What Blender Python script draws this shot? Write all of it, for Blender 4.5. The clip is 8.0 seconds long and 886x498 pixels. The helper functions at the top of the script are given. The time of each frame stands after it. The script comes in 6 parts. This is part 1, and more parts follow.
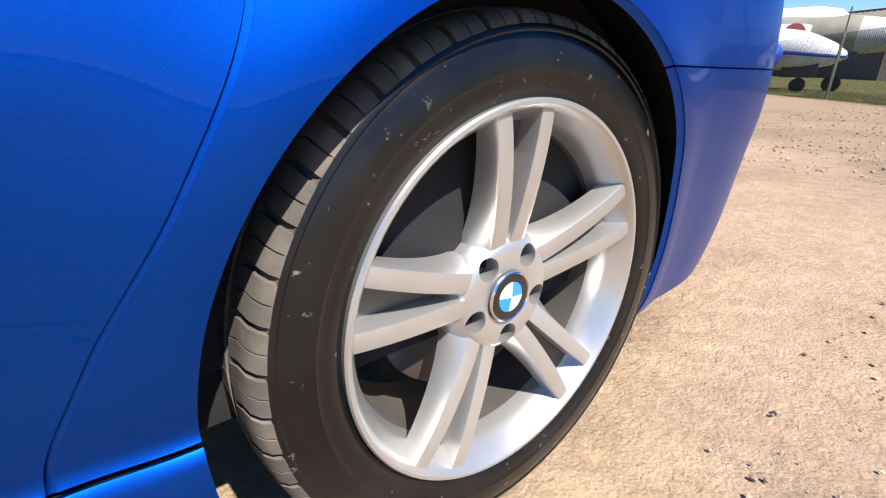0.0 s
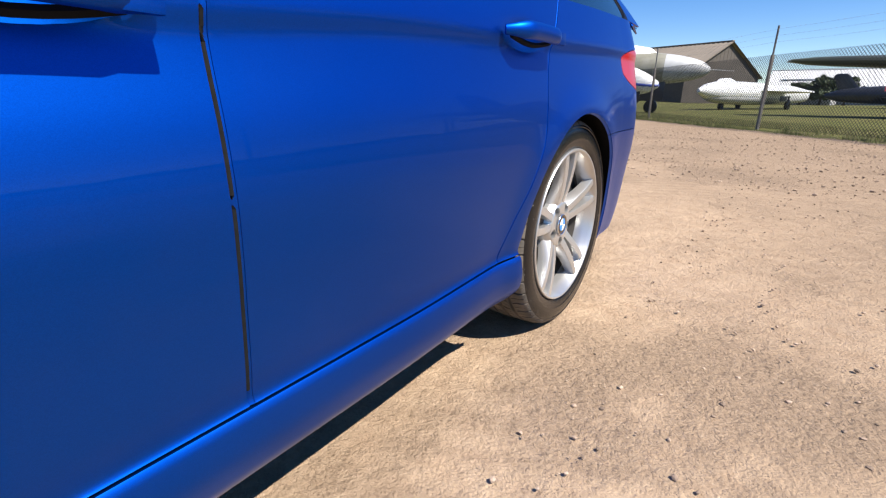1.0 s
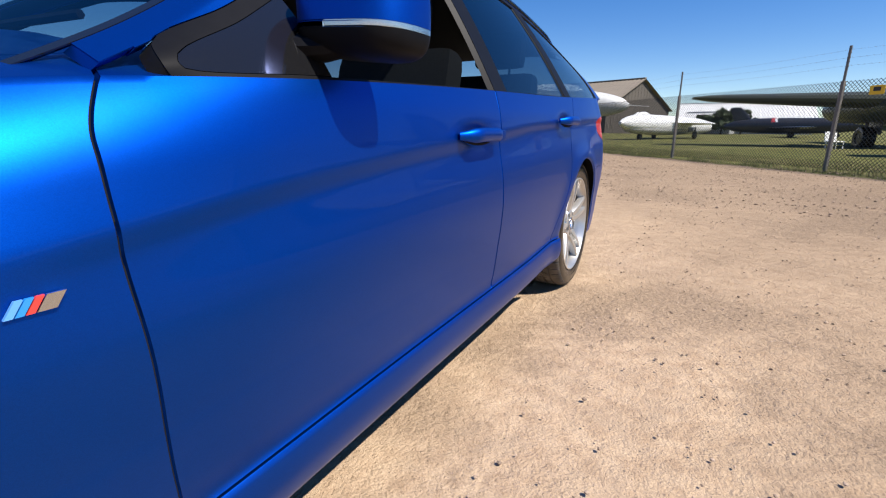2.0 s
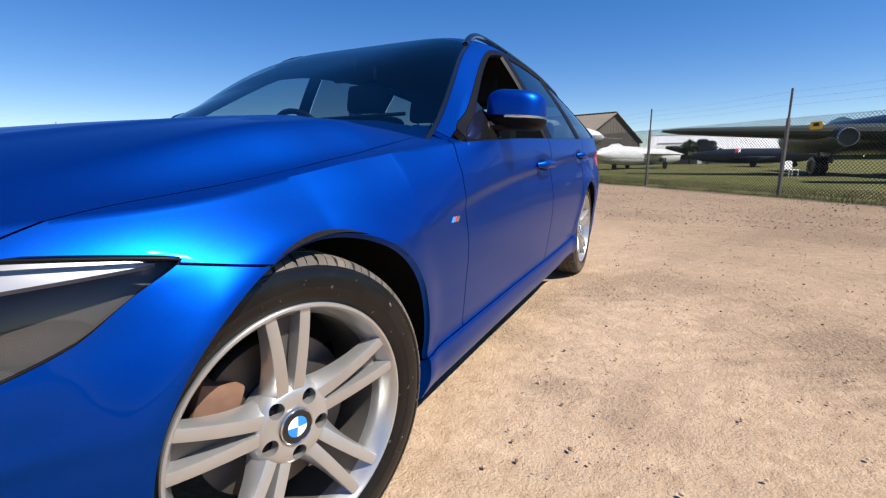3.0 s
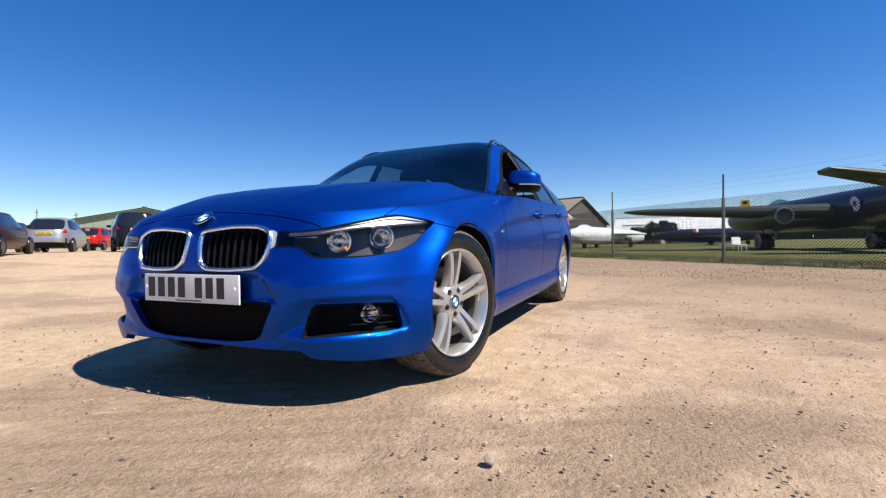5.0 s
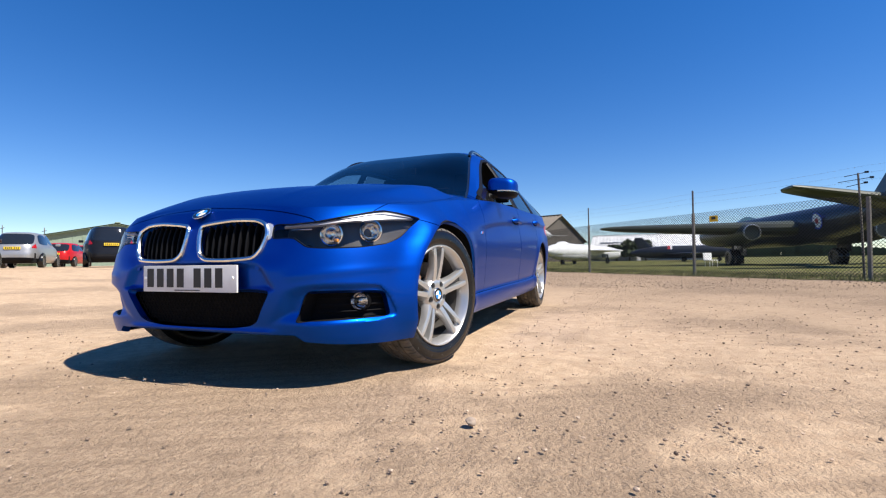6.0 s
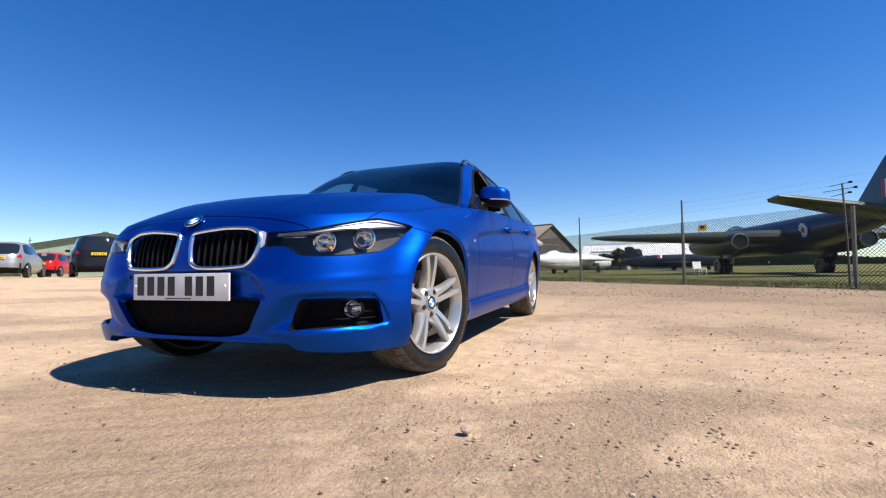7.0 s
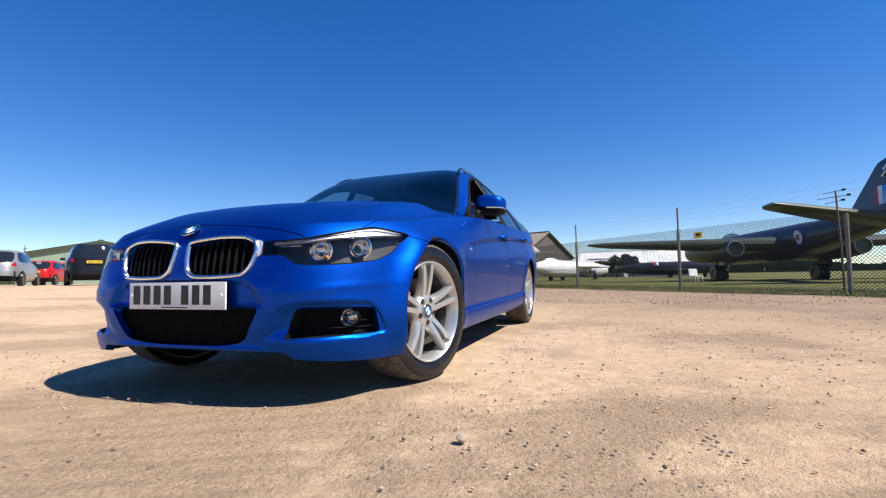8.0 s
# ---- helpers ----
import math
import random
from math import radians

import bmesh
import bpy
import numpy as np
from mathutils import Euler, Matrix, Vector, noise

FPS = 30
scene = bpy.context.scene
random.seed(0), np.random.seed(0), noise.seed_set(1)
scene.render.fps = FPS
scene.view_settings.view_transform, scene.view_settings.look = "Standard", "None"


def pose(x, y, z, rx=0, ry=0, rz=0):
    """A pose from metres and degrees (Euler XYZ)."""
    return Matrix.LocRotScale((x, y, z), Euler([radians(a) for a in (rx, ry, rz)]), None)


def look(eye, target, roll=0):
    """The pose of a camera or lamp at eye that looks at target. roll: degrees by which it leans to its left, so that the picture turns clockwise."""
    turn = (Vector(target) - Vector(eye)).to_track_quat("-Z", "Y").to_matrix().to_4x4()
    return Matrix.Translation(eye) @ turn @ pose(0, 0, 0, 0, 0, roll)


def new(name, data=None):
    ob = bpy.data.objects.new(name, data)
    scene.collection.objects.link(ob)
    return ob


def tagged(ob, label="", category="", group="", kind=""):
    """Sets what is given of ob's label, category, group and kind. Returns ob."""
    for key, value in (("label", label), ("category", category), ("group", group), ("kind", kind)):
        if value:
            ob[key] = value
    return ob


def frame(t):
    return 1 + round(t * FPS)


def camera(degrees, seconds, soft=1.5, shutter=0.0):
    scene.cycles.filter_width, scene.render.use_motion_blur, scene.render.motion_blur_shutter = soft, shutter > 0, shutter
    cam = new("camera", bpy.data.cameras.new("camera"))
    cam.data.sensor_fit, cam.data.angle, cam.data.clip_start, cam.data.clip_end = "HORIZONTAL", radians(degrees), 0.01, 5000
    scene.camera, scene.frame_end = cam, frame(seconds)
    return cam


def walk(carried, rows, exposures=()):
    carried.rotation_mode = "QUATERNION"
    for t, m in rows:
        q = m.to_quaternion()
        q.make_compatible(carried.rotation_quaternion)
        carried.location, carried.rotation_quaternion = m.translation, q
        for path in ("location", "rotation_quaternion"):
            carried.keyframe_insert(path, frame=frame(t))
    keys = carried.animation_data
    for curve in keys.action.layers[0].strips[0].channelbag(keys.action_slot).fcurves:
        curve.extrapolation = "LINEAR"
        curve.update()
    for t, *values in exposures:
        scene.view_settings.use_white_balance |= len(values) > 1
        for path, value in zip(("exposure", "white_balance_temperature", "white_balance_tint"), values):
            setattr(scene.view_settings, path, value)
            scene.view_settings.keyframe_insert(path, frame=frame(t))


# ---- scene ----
cam = camera(87.8, 8.0, soft=1.2)
PATH = [
    (0, (1.199, 2.409, 0.593), (-0.265, 3.565, -0.129), 0.7),
    (0.3, (1.278, 2.174, 0.594), (-0.079, 3.486, -0.067), -0.6),
    (0.5, (1.301, 1.974, 0.623), (0.024, 3.363, -0.042), 0.4),
    (0.6, (1.332, 1.837, 0.654), (0.087, 3.253, -0.013), 0.5),
    (0.9, (1.366, 1.539, 0.699), (0.204, 3.039, 0.066), 0.1),
    (1, (1.388, 1.418, 0.717), (0.258, 2.943, 0.086), 0.5),
    (1.2, (1.408, 1.19, 0.746), (0.328, 2.758, 0.134), 0.5),
    (2.3, (1.413, 0.082, 0.825), (0.504, 1.799, 0.348), 0.3),
    (2.5, (1.412, -0.115, 0.819), (0.515, 1.614, 0.364), 0.3),
    (3, (1.433, -0.627, 0.823), (0.554, 1.129, 0.441), -0.2),
    (3.5, (1.47, -1.056, 0.812), (0.599, 0.719, 0.514), -0.3),
    (4, (1.494, -1.482, 0.809), (0.62, 0.308, 0.625), -0.4),
    (4.5, (1.588, -1.792, 0.742), (0.746, 0.02, 0.657), -0.6),
    (4.7, (1.602, -1.878, 0.678), (0.776, -0.057, 0.619), -0.7),
    (5.8, (1.66, -2.119, 0.497), (0.928, -0.259, 0.537), -0.8),
    (6, (1.663, -2.129, 0.494), (0.944, -0.263, 0.544), -0.8),
    (6.5, (1.66, -2.129, 0.489), (0.962, -0.256, 0.56), -0.8),
    (7, (1.657, -2.135, 0.487), (0.973, -0.258, 0.577), -0.9),
    (7.5, (1.658, -2.141, 0.488), (0.983, -0.261, 0.596), -0.9),
    (8, (1.665, -2.144, 0.491), (0.994, -0.264, 0.613), -1.0),
]
walk(cam, [(t, look(eye, target, roll)) for t, eye, target, roll in PATH], exposures=[(0, 1.24, 6450, 10), (1, 1.04, 6450, 10), (2.5, 0.82, 6450, 10), (4, 0.72, 6450, 10), (4.7, 0.78, 6450, 10), (6, 0.89, 6450, 10), (8, 0.92, 6450, 10)])

# ---- world and sun ----
SUN_WAY = Vector((0.74, -0.03, 1.0)).normalized()
world = bpy.data.worlds.new("world")
scene.world = world
world.use_nodes = True
wn = world.node_tree.nodes
sky = wn.new("ShaderNodeTexSky")
sky.sky_type, sky.sun_disc = "NISHITA", False
sky.sun_elevation = math.asin(SUN_WAY.z)
sky.sun_rotation = math.atan2(SUN_WAY.x, SUN_WAY.y)
sky.air_density, sky.dust_density, sky.ozone_density, sky.altitude = 1.0, 0.0, 2.0, 1800
wn["Background"].inputs["Strength"].default_value = 0.104
flat = wn.new("ShaderNodeGamma")
flat.inputs["Gamma"].default_value = 0.85
deep = wn.new("ShaderNodeHueSaturation")
deep.inputs["Hue"].default_value, deep.inputs["Saturation"].default_value = 0.513, 1.50
world.node_tree.links.new(sky.outputs[0], flat.inputs["Color"])
world.node_tree.links.new(flat.outputs[0], deep.inputs["Color"])
world.node_tree.links.new(deep.outputs[0], wn["Background"].inputs["Color"])
sun_data = bpy.data.lights.new("sun", "SUN")
sun_data.energy, sun_data.angle, sun_data.color = 5.0, radians(0.53), (1.0, 0.94, 0.86)
sun = new("sun", sun_data)
sun.matrix_world = look((20, -3, 40), Vector((20, -3, 40)) - SUN_WAY)

# ---- materials ----


def material(name, color, rough=0.6, metal=0.0, coat=0.0, spec=0.5, grain=0.0, scale=40.0, bump=0.0, bump_scale=200.0, stain=0.0, stain_scale=3.0, stain_color=None, trans=0.0, emit=0.0, ior=1.45):
    """A surface with two scales of variation: fine grain and large stains, and fine relief."""
    m = bpy.data.materials.new(name)
    m.use_nodes = True
    nt = m.node_tree
    b = nt.nodes["Principled BSDF"]
    b.inputs["Base Color"].default_value = (*color, 1)
    b.inputs["Roughness"].default_value, b.inputs["Metallic"].default_value = rough, metal
    b.inputs["Coat Weight"].default_value, b.inputs["Coat Roughness"].default_value = coat, 0.02
    b.inputs["Specular IOR Level"].default_value, b.inputs["Transmission Weight"].default_value, b.inputs["IOR"].default_value = spec, trans, ior
    if emit:
        b.inputs["Emission Color"].default_value, b.inputs["Emission Strength"].default_value = (*color, 1), emit
    if not (grain or bump or stain):
        return m
    co = nt.nodes.new("ShaderNodeTexCoord").outputs["Object"]

    def noisy(s, detail=4.0):
        n = nt.nodes.new("ShaderNodeTexNoise")
        n.inputs["Scale"].default_value, n.inputs["Detail"].default_value = s, detail
        nt.links.new(co, n.inputs["Vector"])
        return n.outputs["Fac"]

    out = None
    if grain:
        mix = nt.nodes.new("ShaderNodeMix")
        mix.data_type = "RGBA"
        mix.inputs["A"].default_value = (*[c * (1 - grain) for c in color], 1)
        mix.inputs["B"].default_value = (*[min(1, c * (1 + grain)) for c in color], 1)
        nt.links.new(noisy(scale), mix.inputs["Factor"])
        out = mix.outputs["Result"]
    if stain:
        ramp = nt.nodes.new("ShaderNodeMapRange")
        ramp.inputs["From Min"].default_value, ramp.inputs["From Max"].default_value, ramp.inputs["To Max"].default_value = 0.45, 0.7, stain
        nt.links.new(noisy(stain_scale, 6.0), ramp.inputs["Value"])
        mix = nt.nodes.new("ShaderNodeMix")
        mix.data_type = "RGBA"
        mix.inputs["A"].default_value = (*color, 1)
        mix.inputs["B"].default_value = (*(stain_color or [c * 0.5 for c in color]), 1)
        if out:
            nt.links.new(out, mix.inputs["A"])
        nt.links.new(ramp.outputs["Result"], mix.inputs["Factor"])
        out = mix.outputs["Result"]
    if out:
        nt.links.new(out, b.inputs["Base Color"])
    if bump:
        bn = nt.nodes.new("ShaderNodeBump")
        bn.inputs["Strength"].default_value, bn.inputs["Distance"].default_value = min(1, bump * 10), bump * 0.1
        nt.links.new(noisy(bump_scale), bn.inputs["Height"])
        nt.links.new(bn.outputs["Normal"], b.inputs["Normal"])
    return m


def paint(name, color, rough=0.32, metal=0.55, flake=0.35):
    """Metallic car paint: fine flakes under a clear coat, a thin film of road dust."""
    m = material(name, color, rough, metal, coat=0.2)
    nt = m.node_tree
    b = nt.nodes["Principled BSDF"]
    b.inputs["Specular IOR Level"].default_value, b.inputs["Coat IOR"].default_value = 0.15, 1.42
    co = nt.nodes.new("ShaderNodeTexCoord").outputs["Object"]
    v = nt.nodes.new("ShaderNodeTexVoronoi")
    v.inputs["Scale"].default_value = 1400.0
    nt.links.new(co, v.inputs["Vector"])
    mix = nt.nodes.new("ShaderNodeMix")
    mix.data_type = "RGBA"
    mix.inputs["A"].default_value = (*[c * (1 - flake) for c in color], 1)
    mix.inputs["B"].default_value = (*[min(1, c * (1 + flake)) for c in color], 1)
    nt.links.new(v.outputs["Color"], mix.inputs["Factor"])
    dust = nt.nodes.new("ShaderNodeTexNoise")
    dust.inputs["Scale"].default_value, dust.inputs["Detail"].default_value = 5.0, 7.0
    nt.links.new(co, dust.inputs["Vector"])
    amount = nt.nodes.new("ShaderNodeMapRange")
    amount.inputs["From Min"].default_value, amount.inputs["From Max"].default_value, amount.inputs["To Max"].default_value = 0.45, 0.9, 0.008
    nt.links.new(dust.outputs["Fac"], amount.inputs["Value"])
    dirty = nt.nodes.new("ShaderNodeMix")
    dirty.data_type = "RGBA"
    dirty.inputs["B"].default_value = (0.36, 0.30, 0.24, 1)
    nt.links.new(mix.outputs["Result"], dirty.inputs["A"])
    nt.links.new(amount.outputs["Result"], dirty.inputs["Factor"])
    nt.links.new(dirty.outputs["Result"], b.inputs["Base Color"])
    return m


BLUE = paint("blue metallic paint", (0.0006, 0.056, 0.36), 0.44, 0.95, 0.14)
BLACK = material("black plastic", (0.005, 0.005, 0.006), 0.5, spec=0.12, grain=0.3, bump=0.004, bump_scale=900)
GLOSS_BLACK = material("gloss black trim", (0.008, 0.008, 0.009), 0.12, coat=0.5)
LINER = material("felt wheel liner", (0.012, 0.012, 0.012), 0.95, grain=0.5, scale=90, spec=0.1)
RUBBER = material("tyre sidewall rubber", (0.004, 0.004, 0.0045), 0.27, spec=0.45, grain=0.3, scale=60, stain=0.12, stain_scale=9, stain_color=(0.05, 0.045, 0.04), bump=0.006, bump_scale=300)
def flecked(m, scale, lo, hi, amount, color):
    """Adds small scuffs to a material."""
    nt = m.node_tree
    b = nt.nodes["Principled BSDF"]
    n, r, mix = nt.nodes.new("ShaderNodeTexNoise"), nt.nodes.new("ShaderNodeMapRange"), nt.nodes.new("ShaderNodeMix")
    n.inputs["Scale"].default_value, n.inputs["Detail"].default_value, n.inputs["Roughness"].default_value = scale, 3.0, 0.7
    r.inputs["From Min"].default_value, r.inputs["From Max"].default_value, r.inputs["To Max"].default_value = lo, hi, amount
    mix.data_type = "RGBA"
    mix.inputs["B"].default_value = (*color, 1)
    nt.links.new(nt.nodes.new("ShaderNodeTexCoord").outputs["Object"], n.inputs["Vector"])
    nt.links.new(n.outputs["Fac"], r.inputs["Value"])
    nt.links.new(r.outputs["Result"], mix.inputs["Factor"])
    nt.links.new(b.inputs["Base Color"].links[0].from_socket, mix.inputs["A"])
    nt.links.new(mix.outputs["Result"], b.inputs["Base Color"])


flecked(RUBBER, 55.0, 0.66, 0.74, 0.45, (0.28, 0.27, 0.25))
TREAD = material("dusty tyre tread", (0.085, 0.075, 0.062), 0.85, grain=0.35, scale=50, stain=0.7, stain_scale=16, stain_color=(0.19, 0.155, 0.12), bump=0.02, bump_scale=300)
ALLOY = material("silver painted alloy", (0.52, 0.52, 0.51), 0.33, 0.75, coat=0.35, grain=0.06, scale=25, stain=0.25, stain_scale=7, stain_color=(0.36, 0.32, 0.27))
# dark base colour holds brake dust and the shade inside the wheel
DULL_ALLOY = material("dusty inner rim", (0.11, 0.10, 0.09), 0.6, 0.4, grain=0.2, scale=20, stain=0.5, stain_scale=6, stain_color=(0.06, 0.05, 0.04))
STEEL = material("cast brake steel", (0.11, 0.105, 0.10), 0.5, 0.7, grain=0.25, scale=30, stain=0.5, stain_scale=10, stain_color=(0.14, 0.07, 0.035))
CALIPER = material("rusty brake hub", (0.20, 0.11, 0.07), 0.8, 0.2, grain=0.4, scale=40)
CHROME = material("chrome", (0.78, 0.78, 0.78), 0.08, 1.0)
SATIN = material("satin chrome", (0.62, 0.62, 0.62), 0.25, 1.0)
WHITE = material("white enamel", (0.80, 0.80, 0.79), 0.25)
BADGE_BLUE = material("badge blue enamel", (0.02, 0.22, 0.62), 0.2, coat=0.5)
PLATE_WHITE = material("white reflective plate", (0.72, 0.72, 0.70), 0.35, grain=0.05, scale=300, stain=0.2, stain_scale=20, stain_color=(0.5, 0.45, 0.38))
PLATE_YELLOW = material("yellow reflective plate", (0.70, 0.48, 0.03), 0.35)
INK = material("plate black ink", (0.02, 0.02, 0.02), 0.5)
M_BLUE = material("light blue enamel", (0.10, 0.30, 0.65), 0.2)
M_RED = material("red enamel", (0.60, 0.05, 0.04), 0.2)
AMBER = material("amber bulb", (0.75, 0.30, 0.04), 0.2)
REFLECTOR = material("lamp reflector", (0.80, 0.80, 0.80), 0.14, 1.0)
LAMP_GREY = material("grey lamp housing", (0.075, 0.068, 0.062), 0.42, 0.1, grain=0.15)
FABRIC = material("dark seat cloth", (0.012, 0.012, 0.014), 0.95, grain=0.4, scale=120)
RED_LAMP = material("red rear lamp lens", (0.34, 0.005, 0.008), 0.3, spec=0.25, coat=0.2)


def glass(name, tint, rough=0.0, base=0.075):
    """A thin pane: mostly clear, with real gloss."""
    m = bpy.data.materials.new(name)
    m.use_nodes = True
    nt = m.node_tree
    nt.nodes.remove(nt.nodes["Principled BSDF"])
    t, g, mix, fr = (nt.nodes.new("ShaderNode" + k) for k in ("BsdfTransparent", "BsdfGlossy", "MixShader", "LayerWeight"))
    t.inputs["Color"].default_value = (*tint, 1)
    g.inputs["Roughness"].default_value = rough
    fr.inputs["Blend"].default_value = 0.5
    fifth, gain = nt.nodes.new("ShaderNodeMath"), nt.nodes.new("ShaderNodeMath")
    fifth.operation, gain.operation = "POWER", "MULTIPLY_ADD"
    fifth.inputs[1].default_value, gain.inputs[1].default_value, gain.inputs[2].default_value = 5.0, 0.92, base
    nt.links.new(fr.outputs["Facing"], fifth.inputs[0])
    nt.links.new(fifth.outputs[0], gain.inputs[0])
    nt.links.new(gain.outputs[0], mix.inputs[0])
    nt.links.new(t.outputs[0], mix.inputs[1])
    nt.links.new(g.outputs[0], mix.inputs[2])
    nt.links.new(mix.outputs[0], nt.nodes["Material Output"].inputs["Surface"])
    return m


GLASS = glass("tinted car glass", (0.66, 0.74, 0.73))
DARK_GLASS = glass("dark car glass", (0.52, 0.60, 0.62))
PRIVACY = glass("dark rear privacy glass", (0.24, 0.28, 0.30))
LENS = glass("clear lamp lens", (0.93, 0.93, 0.93), base=0.035)

# ---- mesh tools ----


def part(name, bm, mat, parent=None, label="", sharp=35.0, smooth=True):
    """Links a bmesh as one mesh object, under a thing or a part if one is given."""
    me = bpy.data.meshes.new(name)
    bm.to_mesh(me)
    bm.free()
    for p in me.polygons:
        p.use_smooth = smooth
    if smooth:
        me.set_sharp_from_angle(angle=radians(sharp))
    me.materials.append(mat)
    ob = new(name, me)
    ob.parent = parent
    return tagged(ob, label)


def thing(name, label, category, group="", kind="", m=None):
    ob = new(name)
    ob.empty_display_size = 0.2
    if m is not None:
        ob.matrix_world = m
    return tagged(ob, label, category, group, kind)


def shared(name, me, parent, m=None, label=""):
    """One more object on a mesh that exists already."""
    ob = new(name, me)
    ob.parent = parent
    if m is not None:
        ob.matrix_basis = m
    return tagged(ob, label)


def curve_through(pts, v):
    """A smooth monotone curve through pairs, at the values v."""
    p = np.array(pts, float)
    x, y = p[:, 0], p[:, 1]
    h = np.diff(x)
    d = np.diff(y) / h
    m = np.zeros(len(x))
    m[0], m[-1] = d[0], d[-1]
    for i in range(1, len(x) - 1):
        if d[i - 1] * d[i] > 0:
            w1, w2 = 2 * h[i] + h[i - 1], h[i] + 2 * h[i - 1]
            m[i] = (w1 + w2) / (w1 / d[i - 1] + w2 / d[i])
    v = np.clip(np.asarray(v, float), x[0], x[-1])
    i = np.clip(np.searchsorted(x, v) - 1, 0, len(x) - 2)
    t = (v - x[i]) / h[i]
    return (1 + 2 * t) * (1 - t) ** 2 * y[i] + t * (1 - t) ** 2 * h[i] * m[i] + t * t * (3 - 2 * t) * y[i + 1] + t * t * (t - 1) * h[i] * m[i + 1]


def ring_curve(pts, n=96):
    """A closed smooth outline through corner points (Catmull-Rom)."""
    p = np.array(pts, float)
    k = len(p)
    out = []
    for i in range(k):
        a, b, c, d = p[(i - 1) % k], p[i], p[(i + 1) % k], p[(i + 2) % k]
        for t in np.linspace(0, 1, max(3, n // k), endpoint=False):
            lin = b + (c - b) * t
            cat = 0.5 * (2 * b + (c - a) * t + (2 * a - 5 * b + 4 * c - d) * t * t + (3 * b - a - 3 * c + d) * t**3)
            out.append(0.45 * lin + 0.55 * cat)
    return np.array(out)


def outline_distance(poly, u, v):
    """Signed distance of points (u, v) to a closed outline: positive inside."""
    a, b = poly, np.roll(poly, -1, 0)
    u, v = np.atleast_1d(u), np.atleast_1d(v)
    best = np.full(u.shape, 1e9)
    inside = np.zeros(u.shape, bool)
    for (ax, ay), (bx, by) in zip(a, b):
        dx, dy = bx - ax, by - ay
        t = np.clip(((u - ax) * dx + (v - ay) * dy) / (dx * dx + dy * dy + 1e-12), 0, 1)
        best = np.minimum(best, np.hypot(u - ax - t * dx, v - ay - t * dy))
        if ay != by:
            cross = ((ay > v) != (by > v)) & (u < (bx - ax) * (v - ay) / (by - ay) + ax)
            inside ^= cross
    return np.where(inside, best, -best)


def clip_mesh(bm, field):
    """Cuts a mesh along field = 0 and keeps where it is positive. field takes rows of points."""
    bm.verts.ensure_lookup_table()
    bm.verts.index_update()
    if not len(bm.verts):
        return bm
    val = field(np.array([v.co[:] for v in bm.verts]))
    val = np.where(np.abs(val) < 1e-5, 1e-5, val)
    dead = [f for f in bm.faces if all(val[v.index] < 0 for v in f.verts)]
    crossing = [e for e in bm.edges if (val[e.verts[0].index] > 0) != (val[e.verts[1].index] > 0)]
    on = set()
    sign = {v: val[v.index] for v in bm.verts}
    for e in crossing:
        a, b = e.verts
        fa, fb = sign[a], sign[b]
        _, v = bmesh.utils.edge_split(e, a, fa / (fa - fb))
        on.add(v)
        sign[v] = 0.0
    if dead:
        bmesh.ops.delete(bm, geom=dead, context="FACES")
    on = {v for v in on if v.is_valid}
    todo = {f for v in on for f in v.link_faces}
    for f in todo:
        marks = [v for v in f.verts if v in on]
        if len(marks) == 2:
            i, j = (list(f.verts).index(v) for v in marks)
            if abs(i - j) not in (1, len(f.verts) - 1):
                bmesh.utils.face_split(f, marks[0], marks[1])
    gone = [f for f in bm.faces if sum(sign.get(v, 0.0) for v in f.verts) < 0]
    if gone:
        bmesh.ops.delete(bm, geom=gone, context="FACES")
    return bm


def hem(bm, depth=0.014, lip=0.0016, again=True):
    """Turns the open edges of a panel inwards, with a small rounded lip."""
    bm.normal_update()
    for step, (inwards) in enumerate((lip, depth)):
        edges = [e for e in bm.edges if e.is_boundary and not all(abs(v.co.x) < 1e-4 for v in e.verts)]
        normals = {v: v.normal.copy() for e in edges for v in e.verts}
        r = bmesh.ops.extrude_edge_only(bm, edges=edges)
        fresh = [g for g in r["geom"] if isinstance(g, bmesh.types.BMVert)]
        old = {tuple(round(c, 6) for c in v.co): n for v, n in normals.items()}
        for v in fresh:
            n = old.get(tuple(round(c, 6) for c in v.co))
            if n:
                v.co -= n * inwards
    if again:
        bmesh.ops.recalc_face_normals(bm, faces=bm.faces)
    return bm


def grid_mesh(points, bm=None):
    """A sheet of quads from an array of rows of points."""
    bm = bm or bmesh.new()
    verts = [[bm.verts.new(p) for p in row] for row in points]
    for r0, r1 in zip(verts, verts[1:]):
        for a, b, c, d in zip(r0, r0[1:], r1[1:], r1):
            bm.faces.new((a, b, c, d))
    return bm


def box(bm, lo, hi, bevel=0.0, m=None):
    """A bevelled block between two corners."""
    size = Vector(hi) - Vector(lo)
    mid = (Vector(hi) + Vector(lo)) / 2
    one = bmesh.new()
    bmesh.ops.create_cube(one, size=1.0, matrix=Matrix.Translation(mid) @ Matrix.Diagonal((*size, 1)))
    if bevel:
        bmesh.ops.bevel(one, geom=one.edges[:], offset=bevel, segments=2, affect="EDGES", profile=0.7)
    if m is not None:
        bmesh.ops.transform(one, matrix=m, verts=one.verts)
    made = {v: bm.verts.new(v.co) for v in one.verts}
    for f in one.faces:
        bm.faces.new([made[v] for v in f.verts])
    one.free()
    return bm


